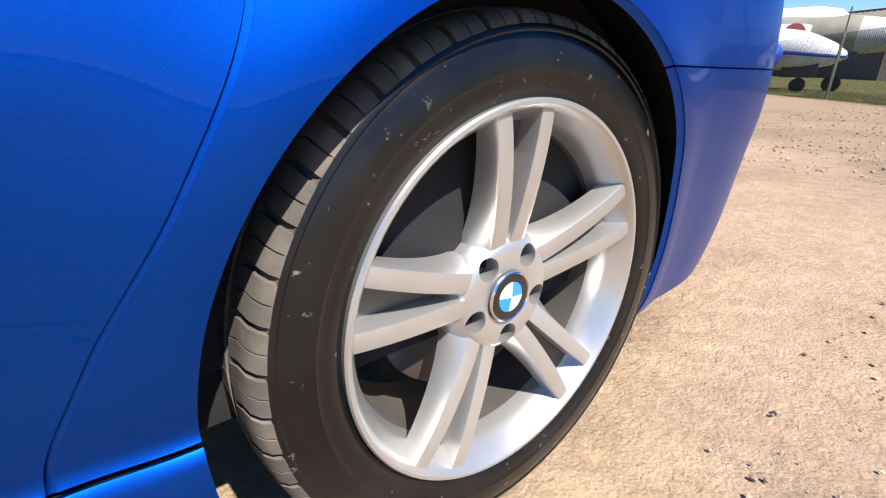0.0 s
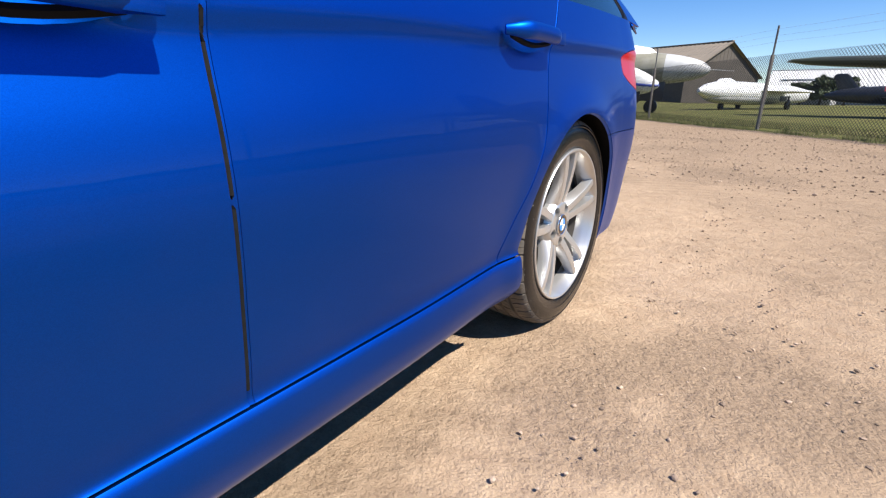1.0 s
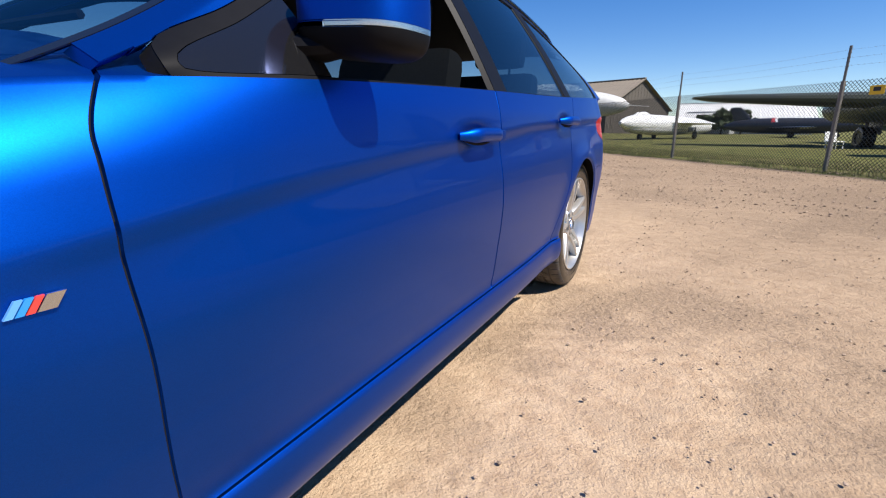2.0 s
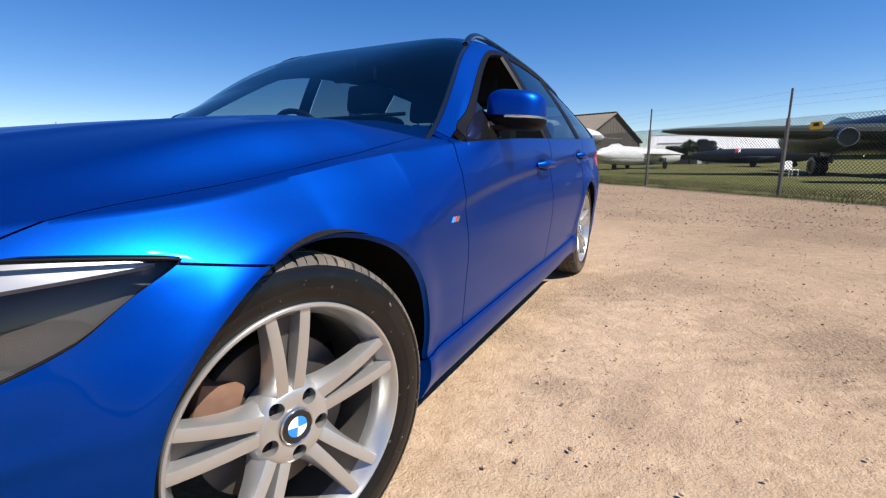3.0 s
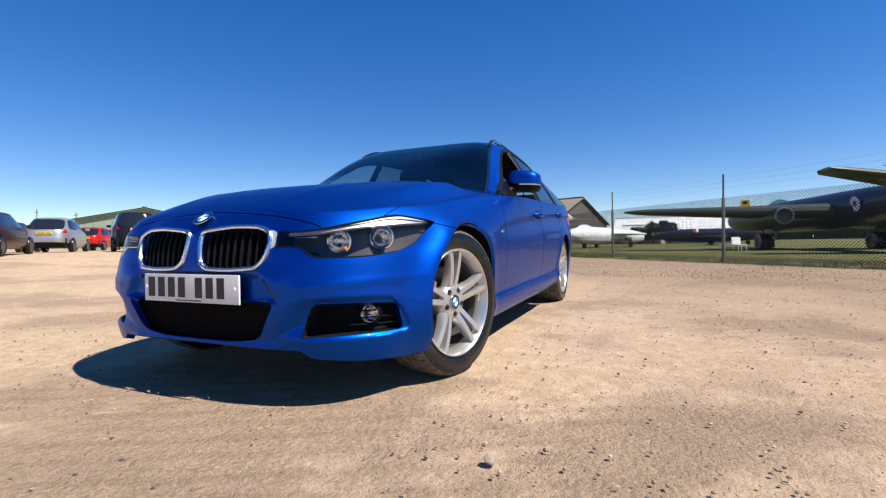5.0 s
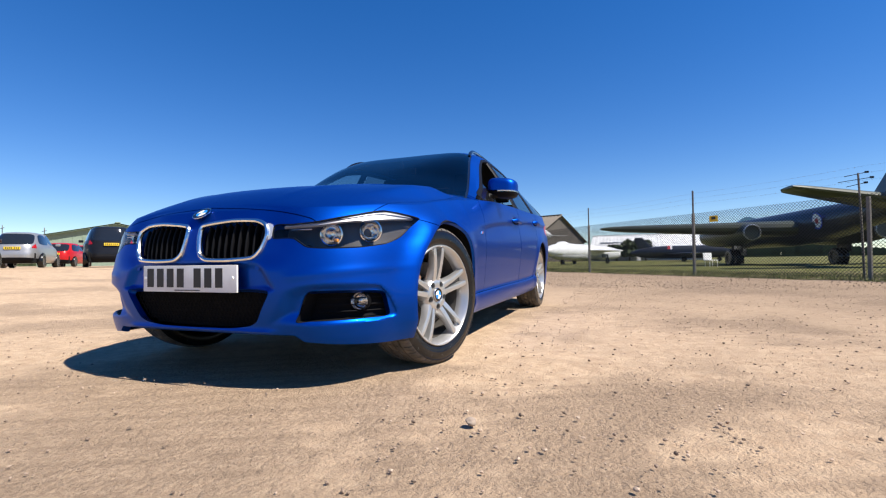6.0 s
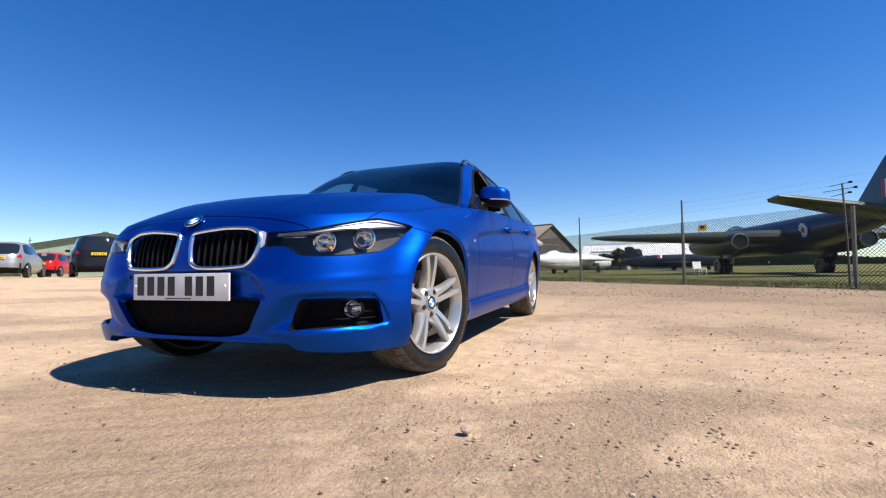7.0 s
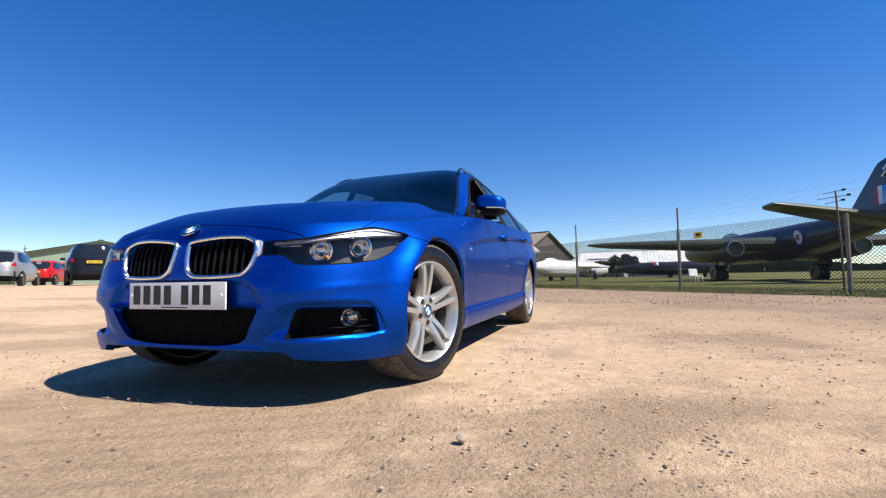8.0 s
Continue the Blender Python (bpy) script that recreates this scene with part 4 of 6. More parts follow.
# door mirrors
def mirror_body():
    """A rounded shell, blunt behind."""
    rows = []
    for v in np.linspace(-math.pi / 2, math.pi / 2, 40):
        row = []
        for u in np.linspace(0, 2 * math.pi, 49):
            def pw(c, e):
                return math.copysign(abs(c) ** e, c)
            cx, cy, cz = pw(math.cos(v), 0.5) * pw(math.cos(u), 0.5), pw(math.cos(v), 0.5) * pw(math.sin(u), 0.75), pw(math.sin(v), 0.55)
            x = 0.902 + 0.102 * cx
            y = 1.045 + (0.035 if cy > 0 else 0.095) * cy + 0.10 * (x - 0.89)
            row.append((x, y, 0.999 + 0.070 * cz - 0.10 * max(0, x - 0.86)))
        rows.append(row)
    bm = grid_mesh(rows)
    bmesh.ops.remove_doubles(bm, verts=bm.verts, dist=1e-5)
    bmesh.ops.recalc_face_normals(bm, faces=bm.faces)
    me = bpy.data.meshes.new("mirror_shape")
    bm.to_mesh(me)
    bm.free()
    return me


MIRROR = mirror_body()


def door_mirror(side):
    def line(P):
        return P[:, 2] - 0.975 + 0.06 * np.clip(P[:, 0] - 0.88, -0.1, 0.2)

    pieces = (("mirror_cap", BLUE, "blue mirror cap", (lambda P: line(P) - 0.001, lambda P: 1.065 - P[:, 1] + 0.1 * (P[:, 0] - 0.89))), ("mirror_base", BLACK, "black lower mirror shell", (lambda P: -line(P) - 0.008, lambda P: 1.065 - P[:, 1] + 0.1 * (P[:, 0] - 0.89))), ("mirror_back", BLACK, "black mirror rim", (lambda P: P[:, 1] - 1.065 - 0.1 * (P[:, 0] - 0.89),)), ("mirror_indicator", SATIN, "clear indicator strip", (lambda P: line(P) + 0.0075, lambda P: -line(P) + 0.0005, lambda P: P[:, 0] - 0.885, lambda P: 1.065 - P[:, 1] + 0.1 * (P[:, 0] - 0.89))))
    top = None
    for name, mat, label, fields in pieces:
        bm = panel(MIRROR, (0, 0, 0), (2, 2, 2), *fields, edge=0.004)
        if side < 0:
            bmesh.ops.scale(bm, vec=(-1, 1, 1), verts=bm.verts)
            bmesh.ops.reverse_faces(bm, faces=bm.faces)
        ob = part("door_mirror" if top is None else name, bm, mat, car if top is None else top, label)
        top = top or ob
    bm = bmesh.new()
    swept(bm, [(side * x, y, z) for x, y, z in ((0.77, 0.95, 0.945), (0.81, 0.962, 0.940), (0.85, 0.985, 0.941), (0.89, 1.01, 0.950))], [0.036, 0.032, 0.030, 0.026], 10, flat=0.7)
    part("mirror_arm", bm, BLACK, top, "black mirror arm")


door_mirror(1)
door_mirror(-1)
sail = panel(CABIN, (0.3, 0.5, 0.85), (1, 1.2, 1.6), lambda P: f_window(P, 0.009), lambda P: 0.985 - P[:, 1] - 0.15 * (P[:, 2] - 0.93), edge=0.01)
both_sides("mirror_sail", sail, GLOSS_BLACK, car, "black mirror corner trim")

# cowl, wipers
bm = panel(SHELL, (-1, 0.5, 0.8), (1, 0.9, 1.1), lambda P: P[:, 1] - 0.60 - 0.38 * P[:, 0] ** 2, lambda P: 0.80 - P[:, 0], both=True, edge=0)
bmesh.ops.translate(bm, verts=bm.verts, vec=(0, 0, -0.014))
part("cowl", bm, BLACK, car, "black plastic scuttle below the windscreen")
for x0, x1 in ((-0.62, -0.05), (0.08, 0.60)):
    bm = bmesh.new()
    swept(bm, [(x0 + (x1 - x0) * t, 0.66 + 0.10 * (x0 + (x1 - x0) * t) ** 2 + 0.06 * t, 0.955 + 0.02 * t) for t in np.linspace(0, 1, 10)], 0.007, 6)
    part("wiper", bm, BLACK, car, "black wiper arm")

# interior
bm = bmesh.new()
box(bm, (-0.70, 0.86, 0.72), (0.70, 1.16, 0.945), 0.05)
box(bm, (-0.62, 1.10, 0.72), (-0.16, 1.18, 0.985), 0.03)
part("dashboard", bm, BLACK, car, "dark dashboard")
bm = bmesh.new()
box(bm, (-0.78, 0.9, 0.26), (0.78, 3.5, 0.34), 0.02)
part("cabin_floor", bm, FABRIC, car, "dark cabin carpet")
bm = bmesh.new()
box(bm, (0.76, 0.9, 0.335), (0.80, 3.5, 0.90), 0.01)
both_sides("door_lining", bm, FABRIC, car, "dark door lining")
bm = bmesh.new()
box(bm, (-0.75, 2.75, 0.335), (0.75, 3.55, 0.86), 0.03)
part("load_cover", bm, FABRIC, car, "dark load cover")
bm = bmesh.new()
path = [(-0.37 + 0.185 * math.cos(w), 1.30 - 0.075 * math.sin(w), 0.90 + 0.17 * math.sin(w)) for w in np.linspace(0, 2 * math.pi, 36, endpoint=False)]
swept(bm, path, 0.015, 8, closed=True, up=(0, 0.9, 0.4))
wheel_ob = part("steering_wheel", bm, BLACK, car, "black steering wheel")
bm = bmesh.new()
box(bm, (-0.44, 1.29, 0.86), (-0.30, 1.33, 0.94), 0.02)
box(bm, (-0.55, 1.30, 0.885), (-0.19, 1.315, 0.905), 0.005)
part("steering_hub", bm, BLACK, wheel_ob, "black steering hub")


def seat(x, y, wide, name):
    bm = bmesh.new()
    box(bm, (x - wide, y - 0.5, 0.40), (x + wide, y + 0.05, 0.56), 0.05)
    ob = part(name, bm, FABRIC, car, "dark cloth seat")
    bm = bmesh.new()
    box(bm, (x - wide, -0.06, 0.0), (x + wide, 0.06, 0.60), 0.05, pose(0, y, 0.50, -16))
    part("seat_back", bm, FABRIC, ob)
    for hx in ((x,) if wide < 0.4 else (-0.42, 0.42)):
        bm = bmesh.new()
        box(bm, (hx - 0.13, -0.045, 0.63), (hx + 0.13, 0.045, 0.80), 0.04, pose(0, y, 0.50, -12))
        tube(bm, (hx - 0.06, y + 0.12, 1.04), (hx - 0.06, y + 0.14, 1.16), 0.006)
        tube(bm, (hx + 0.06, y + 0.12, 1.04), (hx + 0.06, y + 0.14, 1.16), 0.006)
        part("headrest", bm, FABRIC, ob)


seat(-0.37, 1.75, 0.25, "front_seat")
seat(0.37, 1.75, 0.25, "front_seat")
seat(0.0, 2.62, 0.62, "rear_bench")
bm = bmesh.new()
box(bm, (-0.12, 1.27, 1.195), (0.12, 1.30, 1.255), 0.012)
tube(bm, (0, 1.285, 1.24), (0, 1.272, 1.315), 0.012)
part("rear_view_mirror", bm, BLACK, car, "black rear-view mirror")
bm = panel(CABIN, (-1, 1.4, 1.2), (1, 3.6, 1.6), lambda P: curve_through(GUTTER_X, P[:, 1]) - 0.05 - P[:, 0], lambda P: P[:, 1] - 1.45, both=True, edge=0)
bmesh.ops.translate(bm, verts=bm.verts, vec=(0, 0, -0.03))
part("headlining", bm, FABRIC, car, "dark headlining")

# ---- wheels ----


def tyre_tread():
    """Tread with four ring grooves and slanted shoulder slots."""
    xs = [(-0.206, 0.318), (-0.196, 0.325), (-0.182, 0.3285), (-0.168, 0.330), (-0.167, 0.323), (-0.159, 0.323), (-0.158, 0.331), (-0.130, 0.3315), (-0.129, 0.324), (-0.120, 0.324), (-0.119, 0.332), (-0.092, 0.332), (-0.091, 0.324), (-0.082, 0.324), (-0.081, 0.3315), (-0.054, 0.331), (-0.053, 0.323), (-0.045, 0.323), (-0.044, 0.330), (-0.028, 0.3285), (-0.012, 0.325), (-0.003, 0.319), (0.0015, 0.312)]
    blocks = 46
    bm = bmesh.new()
    rows = []
    for k in range(blocks):
        for f, slot in ((0.0, 0), (0.40, 0), (0.405, 2), (0.44, 2), (0.445, 0), (0.84, 0), (0.85, 1), (0.99, 1)):
            row = []
            for x, r in xs:
                shoulder = x > -0.044 or x < -0.167
                w = 2 * math.pi * (k + f) / blocks + 0.9 * abs(x + 0.105) * (0.6 if shoulder else 1.0)
                cut = (0.0065 if slot == 1 else 0.004) if slot and (shoulder or abs(x + 0.105) < 0.05) and 0.31 < r and -0.205 < x < 0.001 else 0.0
                row.append(bm.verts.new((x, (r - cut) * math.cos(w), (r - cut) * math.sin(w))))
            rows.append(row)
    for i in range(len(rows)):
        r0, r1 = rows[i], rows[(i + 1) % len(rows)]
        for a, b, c, d in zip(r0, r0[1:], r1[1:], r1):
            bm.faces.new((a, b, c, d))
    return bm


SPOKE_TURN = -3.0


def arm_mesh(sign):
    """One arm of a twin spoke along +z: wide and low at the hub, narrow at the rim."""
    rows = []
    for t in np.linspace(0, 1, 16):
        r = 0.067 + 0.167 * t
        mid = sign * (0.0165 + 0.0185 * t**1.2)
        half = 0.0136 - 0.0022 * t
        face = -0.029 + 0.026 * math.sin(t * math.pi / 2) ** 0.9
        deep = 0.040 - 0.010 * t
        outer = half * (1.0 + 1.1 * (1 - t) ** 3)
        prof = ((-half, -deep), (-half, -0.004), (-half * 0.94, -0.0008), (-half * 0.6, 0.0), (half * 0.5, 0.0), (half * 0.88, -0.0012), (half * 0.98, -0.004), (outer * 1.05, -0.022), (outer * 1.12, -deep))
        rows.append([(face + d, mid + sign * o, r) for o, d in prof])
    bm = grid_mesh(rows)
    bmesh.ops.recalc_face_normals(bm, faces=bm.faces)
    return bm


def hub_face():
    rows = []
    for r in np.linspace(0.0005, 0.088, 26):
        x = -0.028 + 0.004 * math.exp(-(((r - 0.052) / 0.02) ** 2)) - 0.024 * max(0, (r - 0.066) / 0.022) ** 2
        rows.append([(x, r * math.cos(w), r * math.sin(w)) for w in np.linspace(0, 2 * math.pi, 97)])
    bm = grid_mesh(rows)
    bmesh.ops.remove_doubles(bm, verts=bm.verts, dist=1e-6)
    holes = [(0.0575 * math.sin(math.radians(36 + 72 * k + SPOKE_TURN)), 0.0575 * math.cos(math.radians(36 + 72 * k + SPOKE_TURN))) for k in range(5)]
    clip_mesh(bm, lambda P: np.min([np.hypot(P[:, 1] - y, P[:, 2] - z) for y, z in holes], 0) - 0.0152)
    rims = [e for e in bm.edges if e.is_boundary]
    r = bmesh.ops.extrude_edge_only(bm, edges=rims)
    bmesh.ops.translate(bm, verts=[g for g in r["geom"] if isinstance(g, bmesh.types.BMVert)], vec=(-0.03, 0, 0))
    return bm, holes


def wheel(parent, m, label):
    """A wheel about its own x axis, outwards +x, rim edge at x = 0."""
    top = part("wheel", tyre_tread(), TREAD, parent, label)
    top.matrix_basis = m
    bm = bmesh.new()
    lathe(bm, [(-0.190, 0.232), (-0.208, 0.25), (-0.214, 0.28), (-0.211, 0.305), (-0.206, 0.3175)], 96)
    lathe(bm, [(0.001, 0.3125), (0.0028, 0.309), (0.0032, 0.307), (0.002, 0.305), (0.004, 0.300), (0.0065, 0.285), (0.0066, 0.272), (0.0052, 0.270), (0.005, 0.262), (0.002, 0.252), (-0.001, 0.2475), (-0.002, 0.2465), (-0.0035, 0.244), (-0.008, 0.240)], 96)
    part("sidewall", bm, RUBBER, top, "black tyre sidewall")
    bm = bmesh.new()
    lathe(bm, [(-0.012, 0.2425), (0.001, 0.2425), (0.0035, 0.2405), (0.0035, 0.2365), (0.001, 0.2335), (-0.010, 0.2285), (-0.024, 0.2195), (-0.036, 0.2155), (-0.054, 0.2122)], 96)
    rim = part("rim", bm, ALLOY, top, "silver alloy rim")
    # deeper barrel: dust plus shade put into its colour
    bm = bmesh.new()
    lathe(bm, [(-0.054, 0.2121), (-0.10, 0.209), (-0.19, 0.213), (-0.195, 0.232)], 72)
    part("rim_barrel", bm, DULL_ALLOY, rim, "dusty inner barrel, darkened for shade")
    for k in range(5):
        for sign in (1, -1):
            bm = arm_mesh(sign)
            bmesh.ops.transform(bm, matrix=pose(0, 0, 0, -(72 * k + SPOKE_TURN)), verts=bm.verts)
            part("spoke", bm, ALLOY, rim)
        # web coloured dark for the shade between the arms
        bm = bmesh.new()
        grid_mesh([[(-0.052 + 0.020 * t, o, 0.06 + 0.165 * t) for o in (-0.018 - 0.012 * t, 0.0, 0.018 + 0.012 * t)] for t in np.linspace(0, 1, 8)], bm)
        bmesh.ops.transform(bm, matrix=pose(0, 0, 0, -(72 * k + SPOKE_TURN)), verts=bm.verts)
        part("spoke_web", bm, DULL_ALLOY, rim, "recessed web between the twin arms, darkened for shade")
    bm, holes = hub_face()
    part("hub", bm, ALLOY, rim, "silver hub with bolt holes")
    for y, z in holes:
        bm = bmesh.new()
        # wide black plug paints the shade deep in the hole, bolt head in front
        tube(bm, (-0.085, y, z), (-0.046, y, z), 0.0156, 0.0156, 18)
        tube(bm, (-0.046, y, z), (-0.040, y, z), 0.0095, 0.0085, 6)
        part("wheel_bolt", bm, MATT_BLACK, rim, "wheel bolt on a black plug for the hole's shade")
    bm = bmesh.new()
    lathe(bm, [(-0.090, 0.0), (-0.088, 0.090), (-0.092, 0.092), (-0.092, 0.158), (-0.098, 0.160), (-0.116, 0.160)], 64)
    part("brake_disc", bm, STEEL, top, "grey brake disc")
    bm = bmesh.new()
    box(bm, (-0.135, -0.062, 0.095), (-0.070, 0.062, 0.178), 0.012, pose(0, 0, 0, 68))
    box(bm, (-0.135, -0.05, -0.05), (-0.095, 0.05, 0.05), 0.02)
    part("brake_caliper", bm, CALIPER, top, "rusty brown brake caliper")
    roundel_badge("wheel_badge", pose(-0.0235, 0, 0, -6), 0.034, top, "round blue and white centre cap")
    bm = bmesh.new()
    w = math.radians(150)
    tube(bm, (-0.036, 0.213 * math.sin(w), 0.213 * math.cos(w)), (-0.018, 0.196 * math.sin(w), 0.196 * math.cos(w)), 0.004, 0.0035, 8)
    part("valve", bm, BLACK, top, "black tyre valve")
    return top


def balance_weights(parent):
    for i in range(4):
        bm = bmesh.new()
        w = math.radians(196 + 2.6 * i)
        box(bm, (-0.056, -0.005, -0.0025), (-0.034, 0.005, 0.0025), 0.001, pose(0, 0.210 * math.sin(w), 0.210 * math.cos(w), -math.degrees(w)))
        part("balance_weight", bm, STEEL, parent, "grey balance weight")


rear_left = wheel(car, pose(0.862, 2.802, 0.326), "dusty road tyre on a silver twin-spoke alloy wheel")
balance_weights(rear_left)


def more_wheel(src, m):
    """A wheel on the same meshes."""
    made = {}
    for o in (src, *src.children_recursive):
        made[o] = new(o.name.split(".")[0], o.data)
        tagged(made[o], o.get("label", ""))
        made[o].parent = made.get(o.parent, o.parent)
        made[o].matrix_basis = o.matrix_basis
    made[src].matrix_basis = m
    return made[src]


STEER = -14.0
more_wheel(rear_left, pose(0.790, -0.033, 0.328, 0, 0, STEER) @ pose(0.064, 0, 0))
more_wheel(rear_left, pose(-0.862, 2.802, 0.326, 0, 0, 180))
more_wheel(rear_left, pose(-0.790, -0.033, 0.328, 0, 0, 180 + STEER) @ pose(0.064, 0, 0))

# ---- ground ----
POSTS = [(-6.3, 23.3), (-2.95, 19.6), (0.605, 15.49), (3.567, 12.28), (6.25, 9.37), (9.0, 6.45)]
FENCE_WAY = (Vector(POSTS[4]) - Vector(POSTS[1])).normalized()
FENCE_OUT = Vector((-FENCE_WAY.y, FENCE_WAY.x))
FENCE_AT = FENCE_OUT.dot(Vector(POSTS[2]))


def ground_height(x, y):
    """Level round the car, rising gently towards the parked cars."""
    t = min(1.0, max(0.0, (-x - 3.0) / 18.0))
    return 0.43 * t * t * (3 - 2 * t)


def gravel():
    m = bpy.data.materials.new("dusty gravel and grass")
    m.use_nodes = True
    nt = m.node_tree
    b = nt.nodes["Principled BSDF"]
    b.inputs["Roughness"].default_value, b.inputs["Specular IOR Level"].default_value = 0.95, 0.15
    co = nt.nodes.new("ShaderNodeTexCoord").outputs["Object"]

    def noisy(s, detail=4.0, rough=0.5):
        n = nt.nodes.new("ShaderNodeTexNoise")
        n.inputs["Scale"].default_value, n.inputs["Detail"].default_value, n.inputs["Roughness"].default_value = s, detail, rough
        nt.links.new(co, n.inputs["Vector"])
        return n.outputs["Fac"]

    def ramp(v, a, c, lo=0.0, hi=1.0):
        n = nt.nodes.new("ShaderNodeMapRange")
        n.interpolation_type = "SMOOTHSTEP"
        for k, x in (("From Min", a), ("From Max", c), ("To Min", lo), ("To Max", hi)):
            n.inputs[k].default_value = x
        nt.links.new(v, n.inputs["Value"])
        return n.outputs["Result"]

    def mixed(f, a, c):
        n = nt.nodes.new("ShaderNodeMix")
        n.data_type = "RGBA"
        for k, x in (("Factor", f), ("A", a), ("B", c)):
            if isinstance(x, tuple):
                n.inputs[k].default_value = (*x, 1)
            else:
                nt.links.new(x, n.inputs[k])
        return n.outputs["Result"]

    def calc(op, a, c):
        n = nt.nodes.new("ShaderNodeMath")
        n.operation = op
        for i, x in enumerate((a, c)):
            if isinstance(x, (int, float)):
                n.inputs[i].default_value = x
            else:
                nt.links.new(x, n.inputs[i])
        return n.outputs[0]

    place = nt.nodes.new("ShaderNodeSeparateXYZ")
    nt.links.new(co, place.inputs[0])
    stones = nt.nodes.new("ShaderNodeTexVoronoi")
    stones.inputs["Scale"].default_value = 46.0
    nt.links.new(co, stones.inputs["Vector"])
    specks = nt.nodes.new("ShaderNodeTexVoronoi")
    specks.inputs["Scale"].default_value = 130.0
    nt.links.new(co, specks.inputs["Vector"])
    coarse = ramp(noisy(0.42, 7.0, 0.68), 0.47, 0.57)
    pale = mixed(ramp(noisy(14.0, 6.0, 0.65), 0.3, 0.7), (0.398, 0.277, 0.176), (0.555, 0.409, 0.270))
    tint = ramp(noisy(75.0, 7.0, 0.8), 0.32, 0.68)
    rough = mixed(tint, (0.285, 0.197, 0.128), (0.473, 0.347, 0.229))
    soil = mixed(coarse, pale, rough)
    soil = mixed(ramp(noisy(1.6, 5.0, 0.6), 0.52, 0.75, 0.0, 0.32), soil, (0.285, 0.199, 0.131))
    soil = mixed(ramp(specks.outputs["Distance"], 0.0, 0.16, 0.35, 0.0), soil, (0.165, 0.124, 0.090))
    lot = calc("ADD", calc("MULTIPLY", place.outputs[0], FENCE_OUT.x), calc("MULTIPLY", place.outputs[1], FENCE_OUT.y))
    lot = calc("ADD", calc("SUBTRACT", lot, FENCE_AT), calc("MULTIPLY", calc("SUBTRACT", noisy(0.8, 6.0, 0.65), 0.5), 6.0))
    soil = mixed(ramp(lot, -11.0, -3.5, 0.0, 0.78), soil, mixed(tint, (0.143, 0.101, 0.068), (0.270, 0.195, 0.131)))
    soil = mixed(ramp(noisy(7.0, 9.0, 0.72), 0.47, 0.66, 0.0, 0.32), soil, (0.225, 0.158, 0.105))
    soil = mixed(ramp(noisy(24.0, 8.0, 0.75), 0.52, 0.70, 0.0, 0.24), soil, (0.203, 0.143, 0.094))
    soil = mixed(ramp(noisy(150.0, 4.0, 0.8), 0.54, 0.68, 0.0, 0.42), soil, (0.150, 0.105, 0.071))
    soil = mixed(ramp(noisy(95.0, 4.0, 0.8), 0.58, 0.72, 0.0, 0.5), soil, (0.600, 0.465, 0.330))
    tracks = nt.nodes.new("ShaderNodeTexWave")
    tracks.inputs["Scale"].default_value, tracks.inputs["Distortion"].default_value, tracks.inputs["Detail"].default_value, tracks.inputs["Detail Scale"].default_value = 2.6, 2.2, 4.0, 1.4
    lane = nt.nodes.new("ShaderNodeMapping")
    lane.inputs["Rotation"].default_value = (0, 0, radians(62))
    nt.links.new(co, lane.inputs["Vector"])
    nt.links.new(lane.outputs[0], tracks.inputs["Vector"])
    worn = calc("MULTIPLY", ramp(tracks.outputs["Fac"], 0.55, 0.95, 0.0, 0.30), ramp(noisy(0.5, 3.0), 0.48, 0.62))
    soil = mixed(worn, soil, (0.225, 0.158, 0.105))
    grass = mixed(ramp(noisy(3.0, 6.0, 0.6), 0.35, 0.65), (0.083, 0.090, 0.022), (0.158, 0.146, 0.049))
    grass = mixed(ramp(noisy(0.35, 3.0), 0.45, 0.65, 0.0, 0.6), grass, (0.188, 0.161, 0.068))
    grass = mixed(ramp(noisy(60.0, 3.0), 0.4, 0.7, 0.0, 0.5), grass, (0.030, 0.045, 0.009))
    past = calc("ADD", calc("MULTIPLY", place.outputs[0], FENCE_OUT.x), calc("MULTIPLY", place.outputs[1], FENCE_OUT.y))
    past = calc("ADD", calc("SUBTRACT", past, FENCE_AT - 0.55), calc("MULTIPLY", calc("SUBTRACT", noisy(1.3, 5.0), 0.5), 1.1))
    field = ramp(past, -0.12, 0.12)
    nt.links.new(mixed(field, soil, grass), b.inputs["Base Color"])
    relief = calc("MULTIPLY", noisy(13.0, 6.0, 0.65), 1.6)
    fine = calc("ADD", calc("MULTIPLY", noisy(55.0, 8.0, 0.75), 0.7), calc("MULTIPLY", noisy(140.0, 5.0, 0.7), calc("ADD", calc("MULTIPLY", coarse, 0.6), 0.12)))
    relief = calc("ADD", relief, fine)
    grains = calc("MULTIPLY", calc("SUBTRACT", 0.6, stones.outputs["Distance"]), calc("ADD", calc("MULTIPLY", coarse, 0.42), 0.12))
    grit = calc("MULTIPLY", calc("SUBTRACT", 0.6, specks.outputs["Distance"]), 0.22)
    relief = calc("ADD", relief, calc("ADD", grains, grit))
    bump = nt.nodes.new("ShaderNodeBump")
    bump.inputs["Strength"].default_value, bump.inputs["Distance"].default_value = 1.0, 0.0125
    nt.links.new(relief, bump.inputs["Height"])
    nt.links.new(bump.outputs["Normal"], b.inputs["Normal"])
    return m


